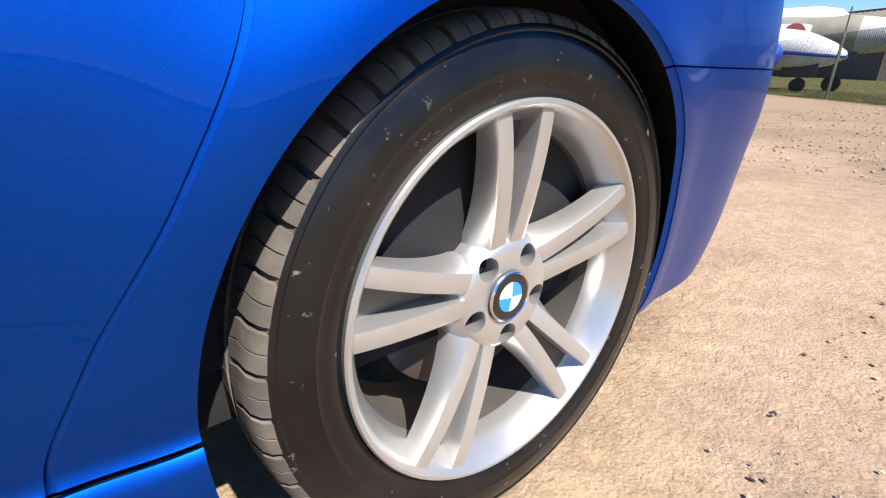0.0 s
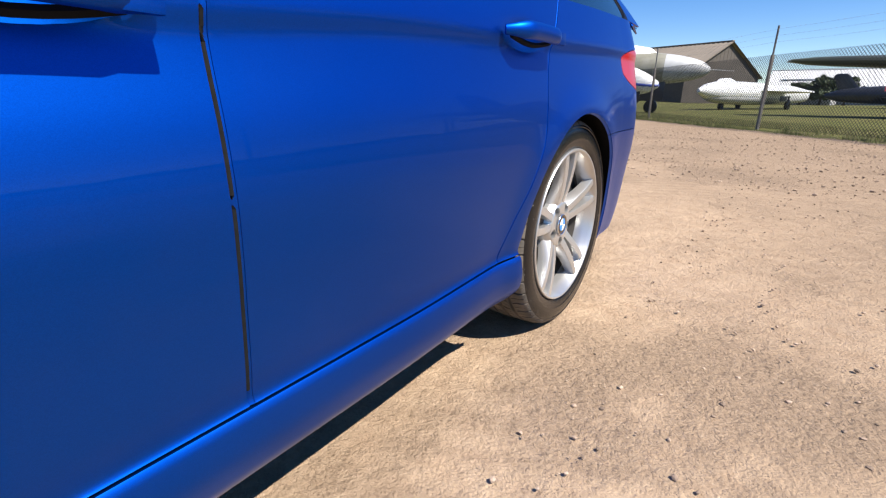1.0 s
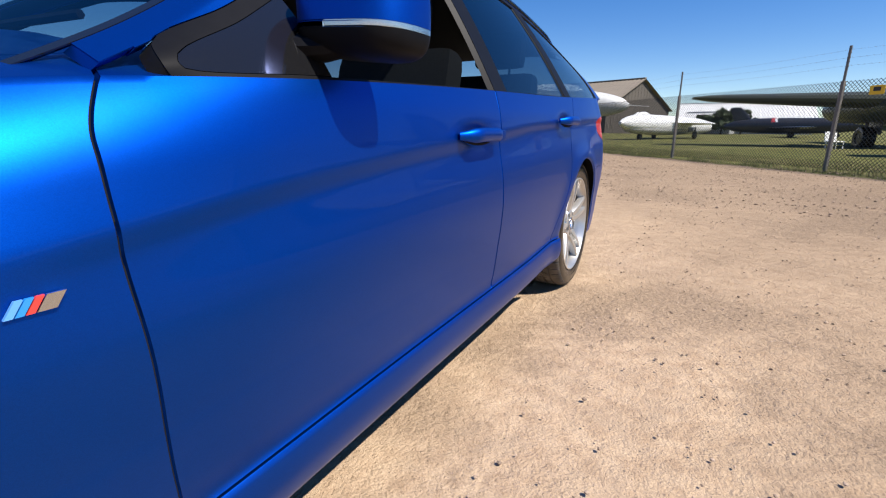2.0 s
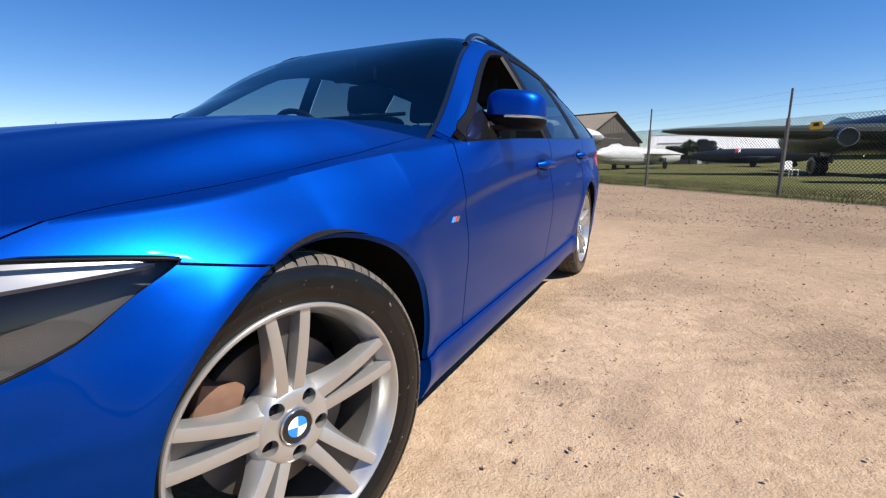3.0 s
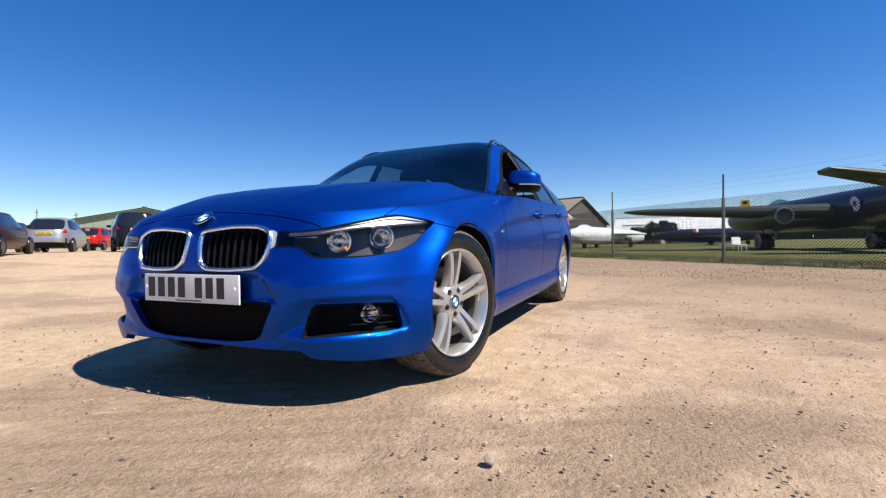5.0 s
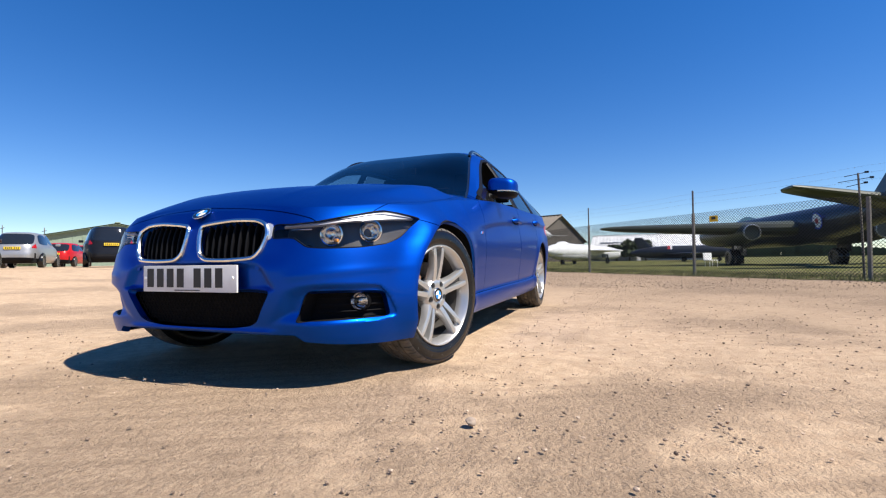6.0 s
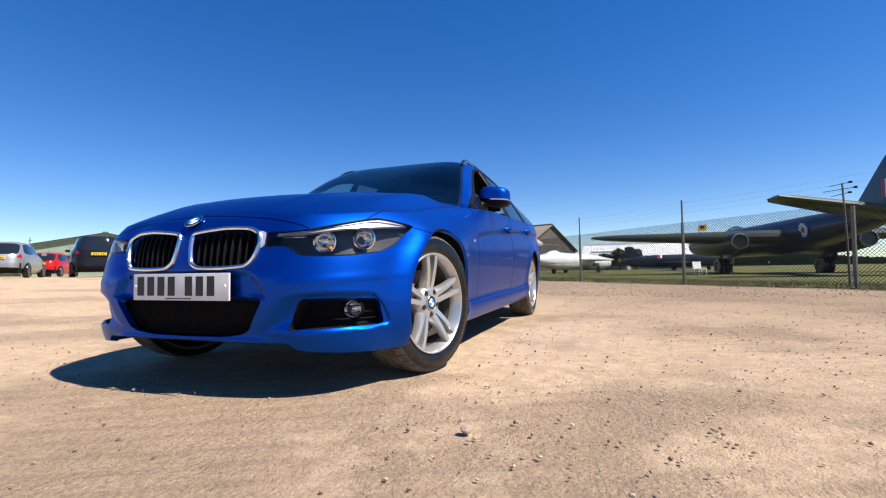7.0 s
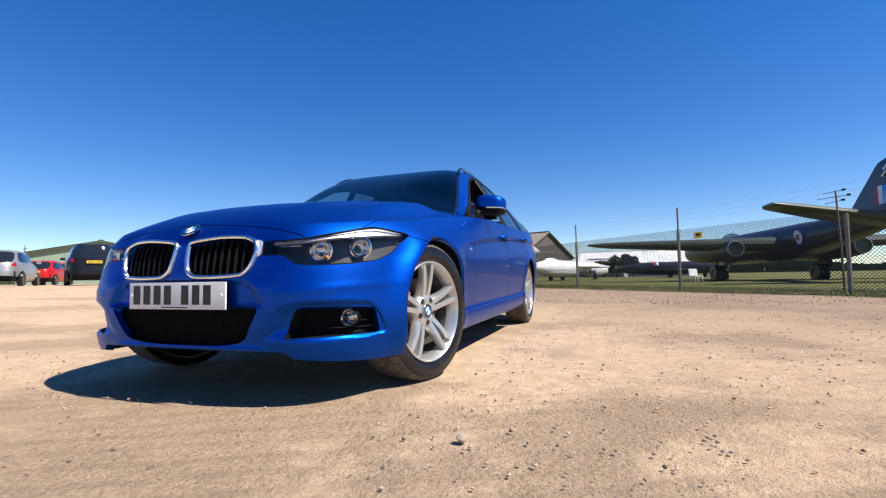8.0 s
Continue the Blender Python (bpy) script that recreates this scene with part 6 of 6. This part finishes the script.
def white_jet():
    ob = thing("white_jet", "long white jet fuselage parked low on grass", "aircraft", m=pose(-1.3, 42.4, 0.0, 0, 0, 161.3))
    part("fuselage", hull(smooth_stations([(8.1, 1.15, 0.10), (7.2, 1.15, 0.42), (5.5, 1.15, 0.62), (1.0, 1.1, 0.68), (-5.0, 1.05, 0.62), (-8.0, 1.0, 0.45)], 36)), AIR_WHITE, ob, "white upper fuselage")
    part("belly", hull(smooth_stations([(7.0, 0.82, 0.30), (5.5, 0.80, 0.52), (1.0, 0.75, 0.60), (-5.0, 0.75, 0.56), (-8.02, 0.8, 0.42)], 30), flat=0.75), AIR_GREY, ob, "grey belly")
    part("canopy", hull([(y, 0.0, 1.66, r) for y, r in ((6.2, 0.03), (5.6, 0.26), (4.6, 0.32), (3.4, 0.1))]), AIR_WHITE, ob, "white canopy cover")
    for s in (1, -1):
        part("wing", aerofoil((s * 0.5, 1.5, -2.8, 1.25), (s * 2.3, -1.2, -3.2, 1.2), 0.07), AIR_WHITE, ob, "white swept wing")
        gear_leg(s * 1.6, -1.0, 0.9, ob, 0.3, False)
    gear_leg(0.0, 5.0, 0.8, ob, 0.24, False)


white_jet()


def black_jet():
    ob = thing("black_jet_trainer", "dark blue-black jet with red and white band on grass", "aircraft", m=pose(8.0, 57.4, 0.0, 0, 0, 84))
    part("fuselage", hull(smooth_stations([(5.2, 1.0, 0.15), (4.0, 1.05, 0.55), (1.0, 1.1, 0.75), (-3.0, 1.1, 0.72), (-6.0, 1.15, 0.45)], 32)), NIGHT, ob, "dark fuselage")
    part("band", hull([(y, 0.0, 1.11, 0.745) for y in (1.2, 0.9)]), AIR_RED, ob, "red band")
    part("band", hull([(y, 0.0, 1.11, 0.745) for y in (0.9, 0.7)]), WHITE, ob, "white band")
    part("fin", aerofoil((0.0, 4.3, 2.6, 1.4), (1.5, 4.9, 3.9, 1.4), 0.08, upright=True), NIGHT, ob, "dark fin")
    for s in (1, -1):
        part("wing", aerofoil((s * 0.5, 1.5, -1.6, 0.9), (s * 5.6, -1.0, -2.2, 0.95), 0.08), NIGHT, ob, "dark wing")
        gear_leg(s * 1.4, -0.5, 0.8, ob, 0.28, False)
    gear_leg(0.0, -4.0, 0.8, ob, 0.24, False)


black_jet()

# ---- buildings ----
SHEET = material("weathered brown sheet roof", (0.20, 0.165, 0.125), 0.8, grain=0.2, scale=2, stain=0.5, stain_scale=0.25, stain_color=(0.13, 0.11, 0.085))
GABLE = material("dark brown cladding", (0.085, 0.072, 0.058), 0.8, grain=0.25, scale=3, stain=0.4, stain_scale=0.5)
PALE_ROOF = material("white sheet roof", (0.68, 0.68, 0.66), 0.6, grain=0.06, scale=1, stain=0.3, stain_scale=0.3, stain_color=(0.45, 0.44, 0.42))
PALE_WALL = material("grey rendered wall", (0.36, 0.36, 0.36), 0.8, grain=0.1, scale=2, stain=0.3)
GREEN_ROOF = material("pale green sheet roof", (0.20, 0.26, 0.19), 0.7, grain=0.1, scale=1, stain=0.3)


def gabled(name, label, m, long, half, eave, ridge, roof_mat, wall_mat, rib=0.6, over=0.4):
    """A long building with ribbed roof slopes; its near gable stands at the origin, the ridge runs along +y."""
    ob = thing(name, label, "building", m=m)
    bm = bmesh.new()
    pts = [(-half, 0), (half, 0), (half, eave), (0, ridge - 0.05), (-half, eave)]
    for y in (0.0, long):
        f = [bm.verts.new((x, y, z - (0.3 if z == 0 else 0))) for x, z in pts]
        bm.faces.new(f if y else list(reversed(f)))
    bm.verts.ensure_lookup_table()
    for i, j in ((0, 4), (1, 2)):
        bm.faces.new((bm.verts[i], bm.verts[j], bm.verts[j + 5], bm.verts[i + 5]))
    bmesh.ops.recalc_face_normals(bm, faces=bm.faces)
    wall = part("wall", bm, wall_mat, ob, smooth=False)
    count = int(half * 2 / 0.8)
    for i in range(count):
        x = -half + 0.4 + i * 0.8
        top = eave + (ridge - eave) * (1 - abs(x) / half)
        bm = bmesh.new()
        box(bm, (x - 0.04, -0.025, 0.0), (x + 0.04, 0.0, top - 0.12))
        part("cladding_rib", bm, wall_mat, wall, smooth=False)
    for s in (1, -1):
        bm = bmesh.new()
        rows = []
        n = int(long / rib) * 4
        for i in range(n + 1):
            y = -over + (long + 2 * over) * i / n
            lift = 0.05 if i % 4 in (1, 2) else 0.0
            rows.append([(s * (half + over) * t, y, ridge + (eave - ridge) * t * (half + over) / half + lift + dz) for t, dz in ((0, 0), (0.5, 0), (1, 0), (1, -0.12), (0, -0.12))])
        grid_mesh(rows, bm)
        bmesh.ops.recalc_face_normals(bm, faces=bm.faces)
        part("roof", bm, roof_mat, ob, smooth=False)
    bm = bmesh.new()
    box(bm, (-0.25, -over, ridge), (0.25, long + over, ridge + 0.12), 0.04)
    part("ridge_cap", bm, roof_mat, ob)
    return ob


gabled("hangar", "brown sheet-clad aircraft hangar with a pitched roof", pose(-7.4, 73.9, 0, 0, 0, 68.0), 18, 8.5, 3.55, 7.55, SHEET, GABLE)
gabled("white_roofed_hall", "low hall with a long white sheet roof", pose(15.0, 94.0, 0, 0, 0, 88), 18, 7.0, 2.4, 4.9, PALE_ROOF, PALE_WALL)
gabled("grey_outbuilding", "small grey outbuilding with a pale roof", pose(4.6, 84.0, 0, 0, 0, 80), 6, 2.2, 1.9, 3.2, PALE_ROOF, PALE_WALL)
gabled("green_roofed_shed", "wide shed with a pale green sheet roof", pose(-48.4, 31.2, 0.3, 0, 0, 57), 30, 6.5, 3.2, 4.65, GREEN_ROOF, GREEN_ROOF)
for (x, y, h) in ((-80, 36.2, 6.4), (-70, 36.0, 5.6)):
    bm = bmesh.new()
    tube(bm, (x, y, -0.2), (x, y, h), 0.09, 0.05, 8)
    ob = part("lamp_mast", bm, POST_WOOD)
    tagged(ob, "tall thin grey mast beyond the car park", "mast")
    bm = bmesh.new()
    tube(bm, (x - 0.5, y, h - 0.5), (x + 0.5, y, h - 0.4), 0.04, n=6)
    part("mast_arm", bm, POST_WOOD, ob)
bm = bmesh.new()
box(bm, (-0.25, -0.2, 0.30), (0.25, 0.2, 0.34), 0.01)
box(bm, (-0.25, 0.18, 0.34), (0.25, 0.22, 0.75), 0.01, pose(0, 0, 0, -8))
seat_ob = part("garden_chair", bm, AIR_WHITE)
seat_ob.matrix_basis = pose(6.1, 25.5, -0.01, 0, 0, 30)
tagged(seat_ob, "white plastic garden chair on the grass", "chair")
for x in (-0.22, 0.22):
    for y in (-0.17, 0.17):
        bm = bmesh.new()
        tube(bm, (x, y, 0.0), (x, y, 0.31), 0.018, n=8)
        part("leg", bm, AIR_WHITE, seat_ob)
# ---- trees ----
LEAF = material("dark summer leaves", (0.045, 0.065, 0.025), 0.7, grain=0.5, scale=3)
BARK = material("brown bark", (0.09, 0.07, 0.05), 0.9, grain=0.3, scale=8)


def tree(x, y, tall, wide, seed, label):
    rng = np.random.default_rng(seed)
    ob = thing("tree", label, "tree", m=pose(x, y, 0))
    bm = bmesh.new()
    swept(bm, [(0, 0, -0.2), (0.05, 0, tall * 0.3), (0.0, 0.08, tall * 0.7)], [0.2, 0.14, 0.05], 8)
    for k in range(5):
        a = k * 1.3
        swept(bm, [(0, 0, tall * (0.25 + 0.06 * k)), (math.cos(a) * wide * 0.5, math.sin(a) * wide * 0.5, tall * (0.5 + 0.06 * k))], [0.08, 0.02], 6)
    part("trunk", bm, BARK, ob)
    verts, faces = [], []
    clumps = [(rng.normal(0, wide * 0.42), rng.normal(0, wide * 0.42), tall * (0.35 + 0.55 * rng.random()), wide * rng.uniform(0.18, 0.38)) for _ in range(26)]
    for cx, cy, cz, cr in clumps:
        for _ in range(110):
            d = rng.normal(0, 1, 3)
            d /= np.linalg.norm(d)
            p = np.array([cx, cy, cz]) + d * cr * rng.uniform(0.6, 1.05)
            u, v = rng.normal(0, 0.10, 3), rng.normal(0, 0.10, 3)
            n = len(verts)
            verts += [tuple(p - u), tuple(p + v), tuple(p + u), tuple(p - v)]
            faces.append((n, n + 1, n + 2, n + 3))
    me = bpy.data.meshes.new("crown")
    me.from_pydata(verts, [], faces)
    me.materials.append(LEAF)
    crown = new("crown", me)
    crown.parent = ob
    tagged(crown, "dark green leaves", kind="stuff")


tree(3.0, 77.5, 3.5, 2.0, 1, "dark green bushy tree by the white hall")
tree(5.4, 78.5, 3.3, 1.5, 2, "dark green bushy tree by the white hall")
tree(1.0, 79.0, 2.6, 1.4, 3, "small dark green tree by the white hall")


def far_woods():
    rng = np.random.default_rng(5)
    verts, faces = [], []
    for i in range(5200):
        a = rng.uniform(0, 2 * math.pi)
        d = rng.uniform(330, 400)
        h = 5.0 + 3.5 * noise.noise((math.cos(a) * 9, math.sin(a) * 9, 0)) + rng.uniform(0, 1.5)
        x, y = d * math.cos(a), d * math.sin(a)
        tx, ty = -math.sin(a), math.cos(a)
        n = len(verts)
        w = rng.uniform(1.5, 3.5)
        ring = [(x + tx * w * math.cos(t) * 0.8, y + ty * w * math.cos(t) * 0.8, max(-0.5, h * 0.55 + h * 0.45 * math.sin(t) * rng.uniform(0.8, 1.1))) for t in np.linspace(0, 6.283, 9)[:-1]]
        verts += [(x, y, h * 0.6)] + ring + [(x + tx * w, y + ty * w, -0.5), (x - tx * w, y - ty * w, -0.5)]
        faces += [(n, n + 1 + k, n + 1 + (k + 1) % 8) for k in range(8)] + [(n, n + 9, n + 10)]
    me = bpy.data.meshes.new("far_woods")
    me.from_pydata(verts, [], faces)
    me.materials.append(LEAF)
    tagged(new("far_woods", me), "distant low line of dark green trees", "woods", kind="stuff")


far_woods()

# ---- parked cars ----


def around(zs, half, back, front, n=56, p=4.5):
    """A closed shell from level rings: half width, rear and front reach at each height."""
    bm = bmesh.new()
    rows = []
    for z in zs:
        a, r, f = (float(curve_through(c, z)) for c in (half, back, front))
        row = []
        for k in range(n + 1):
            w = 2 * math.pi * k / n
            c, s = math.cos(w), math.sin(w)
            reach = f if s > 0 else r
            row.append((a * math.copysign(abs(c) ** (2 / p), c), reach * math.copysign(abs(s) ** (2 / 3.2), s), z))
        rows.append(row)
    grid_mesh(rows, bm)
    bmesh.ops.remove_doubles(bm, verts=bm.verts, dist=1e-4)
    bmesh.ops.holes_fill(bm, edges=[e for e in bm.edges if e.is_boundary])
    bmesh.ops.recalc_face_normals(bm, faces=bm.faces)
    return bm


def parked_car(label, m, mat, long=4.0, wide=1.72, tall=1.48, boxy=0.0, group="parked cars"):
    """A hatchback standing along its +y (front), with glass, lamps, plate and wheels of its own."""
    ob = thing("parked_car", label, "car", group, m=m)
    hw, hl, belt = wide / 2, long / 2, tall * 0.63
    slope = 0.22 if boxy else 0.55
    half = [(0.2, hw * 0.88), (0.34, hw * 0.97), (0.55, hw), (belt - 0.12, hw * 0.985), (belt, hw * 0.94), (tall - 0.16, hw * 0.76), (tall - 0.05, hw * 0.68), (tall, hw * 0.45)]
    back = [(0.2, hl - 0.12), (0.36, hl - 0.01), (0.55, hl), (0.72, hl - 0.03), (belt, hl - 0.10), (tall - 0.16, hl - 0.10 - slope * 0.75), (tall - 0.05, hl - 0.12 - slope), (tall, hl - 0.5 - slope)]
    front = [(0.2, hl - 0.10), (0.4, hl), (0.62, hl - 0.05), (belt - 0.14, hl - 0.30), (belt, hl - 0.95), (tall - 0.16, hl - 1.62), (tall - 0.05, hl - 1.85), (tall, hl - 2.1)]
    shape = bpy.data.meshes.new("parked_shell")
    bm = around(np.r_[np.linspace(0.2, belt, 22), np.linspace(belt, tall, 18)[1:]], half, back, front)
    bm.to_mesh(shape)
    bm.free()

    def skin(name, paint_mat, parent, label, *fields, proud=0.004):
        bm = panel(shape, (-9, -9, 0), (9, 9, 9), *fields, edge=0)
        bm.normal_update()
        for v, n in [(v, v.normal.copy()) for v in bm.verts]:
            v.co += n * proud
        return part(name, hem(bm, 0.012, 0.002), paint_mat, parent, label)

    arches = lambda P: np.min([np.hypot(P[:, 1] - y, P[:, 2] - 0.30) for y in (-hl + 0.75, hl - 0.80)], 0) - 0.345
    part("body", panel(shape, (-9, -9, 0), (9, 9, 9), arches, edge=0.03), mat, ob)
    bm = bmesh.new()
    box(bm, (-hw * 0.80, -hl + 0.2, 0.22), (hw * 0.80, hl - 0.2, 0.62), 0.02)
    part("underbody", bm, LINER, ob, "dark underside")
    rear_glass = ring_curve([(-hw * 0.66, belt + 0.03), (0, belt + 0.01), (hw * 0.66, belt + 0.03), (hw * 0.64, tall - 0.20), (hw * 0.48, tall - 0.10), (-hw * 0.48, tall - 0.10), (-hw * 0.64, tall - 0.20)], 56)
    skin("rear_window", CAR_GLASS, ob, "dark rear window", lambda P: np.where(P[:, 1] < -hl * 0.4, outline_distance(rear_glass, P[:, 0], P[:, 2]), -1.0))
    screen = lambda P: np.minimum(np.minimum(P[:, 2] - belt - 0.05, tall - 0.10 - P[:, 2]), hw * 0.62 - np.abs(P[:, 0]))
    skin("windscreen", CAR_GLASS, ob, "dark windscreen", lambda P: np.where(P[:, 1] > 0.05, screen(P), -1.0))
    for s in (1, -1):
        for y0, y1 in ((-hl + 0.62, -0.42), (-0.34, hl - 1.55)):
            glass_edge = ring_curve([(y0, belt + 0.05), (y1 + (0.45 if y1 > 0 else 0.0), belt + 0.03), (y1, tall - 0.14), (y0 + (0.30 if y0 < -1 else 0.0), tall - 0.14)], 40)
            skin("side_window", CAR_GLASS, ob, "dark side window", lambda P: np.where(P[:, 0] * s > hw * 0.5, outline_distance(glass_edge, P[:, 1], P[:, 2]), -1.0))
        lamp_edge = ring_curve([(hw * 0.66, belt - 0.13), (hw * 1.1, belt - 0.16), (hw * 1.1, belt + (0.40 if boxy else 0.14)), (hw * (0.80 if boxy else 0.84), belt + (0.38 if boxy else 0.15)), (hw * 0.74, belt + 0.02)], 40)
        skin("tail_lamp", RED_LAMP, ob, "red tail lamp", lambda P: np.where(P[:, 1] < -hl + 0.42, outline_distance(lamp_edge, P[:, 0] * s, P[:, 2]), -1.0), proud=0.007)
        bm = bmesh.new()
        box(bm, (min(s * (hw - 0.02), s * (hw + 0.16)), hl - 1.30, belt + 0.02), (max(s * (hw - 0.02), s * (hw + 0.16)), hl - 1.20, belt + 0.14), 0.03)
        part("door_mirror", bm, mat, ob)
        for y in (-hl + 0.75, hl - 0.80):
            bm = bmesh.new()
            lathe(bm, [(-0.10, 0.20), (-0.10, 0.29), (-0.07, 0.31), (0.07, 0.31), (0.10, 0.29), (0.10, 0.20)], 28)
            m_wheel = pose(s * (hw - 0.10), y, 0.305, 0, 0, 0 if s > 0 else 180)
            bmesh.ops.transform(bm, matrix=m_wheel, verts=bm.verts)
            w = part("wheel", bm, RUBBER, ob, "black tyre")
            bm = bmesh.new()
            lathe(bm, [(0.085, 0.21), (0.09, 0.20), (0.07, 0.16), (0.08, 0.05), (0.08, 0.005)], 20)
            bmesh.ops.transform(bm, matrix=m_wheel, verts=bm.verts)
            part("rim", bm, DULL_ALLOY, w, "silver wheel rim")
    skin("rear_valance", BLACK, ob, "black lower bumper", lambda P: np.where(P[:, 1] < -hl * 0.5, np.minimum(0.44 - 0.10 * (np.abs(P[:, 0]) / hw) ** 4 - P[:, 2], hw * 0.86 - np.abs(P[:, 0])), -1.0))
    bm = bmesh.new()
    high = belt - 0.20
    box(bm, (-0.26, -hl + 0.005, high), (0.26, -hl + 0.06, high + 0.11), 0.003)
    plate_ob = part("rear_plate", bm, PLATE_YELLOW, ob, "yellow rear number plate with dark bars")
    for i in range(7):
        bm = bmesh.new()
        x = -0.2 + 0.062 * i + (0.03 if i > 3 else 0)
        box(bm, (x - 0.016, -hl + 0.002, high + 0.02), (x + 0.016, -hl + 0.006, high + 0.09))
        part("plate_bar", bm, INK, plate_ob, smooth=False)
    return ob


CAR_GLASS = material("dark parked car glass", (0.012, 0.014, 0.016), 0.06, coat=0.6)
SILVER = paint("silver metallic paint", (0.36, 0.36, 0.355), 0.35, 0.6, 0.05)
BLACK_PAINT = paint("black car paint", (0.012, 0.013, 0.016), 0.3, 0.2, 0.1)
RED_PAINT = paint("red car paint", (0.42, 0.015, 0.015), 0.3, 0.2, 0.1)
MAROON = paint("dark maroon car paint", (0.045, 0.018, 0.016), 0.3, 0.3, 0.1)
GREY_PAINT = paint("dark grey car paint", (0.035, 0.04, 0.05), 0.3, 0.4, 0.1)


def stand(x, y, turn):
    return pose(x, y, ground_height(x, y), 0, 0, turn)


HEAD = 62.0
parked_car("silver hatchback parked on gravel seen from behind", stand(-23.35, 10.5, HEAD - 12), SILVER, 4.0, 1.78, 1.55)
parked_car("tall black people carrier parked on gravel", stand(-20.1, 12.0, HEAD - 3), BLACK_PAINT, 4.2, 1.92, 1.73, 1.0)
parked_car("bright red hatchback parked behind silver car", stand(-30.6, 16.2, HEAD - 18), RED_PAINT, 3.9, 1.70, 1.46)
parked_car("orange-red small car parked far back", stand(-34.2, 18.9, HEAD - 4), RED_PAINT, 3.8, 1.68, 1.48)
parked_car("dark maroon saloon parked at the row's end", stand(-18.4, 5.9, HEAD - 10), MAROON, 4.4, 1.80, 1.44)
parked_car("dark grey hatchback with maroon tint parked on gravel", stand(-27.4, 10.4, HEAD - 12), GREY_PAINT, 4.1, 1.76, 1.50)
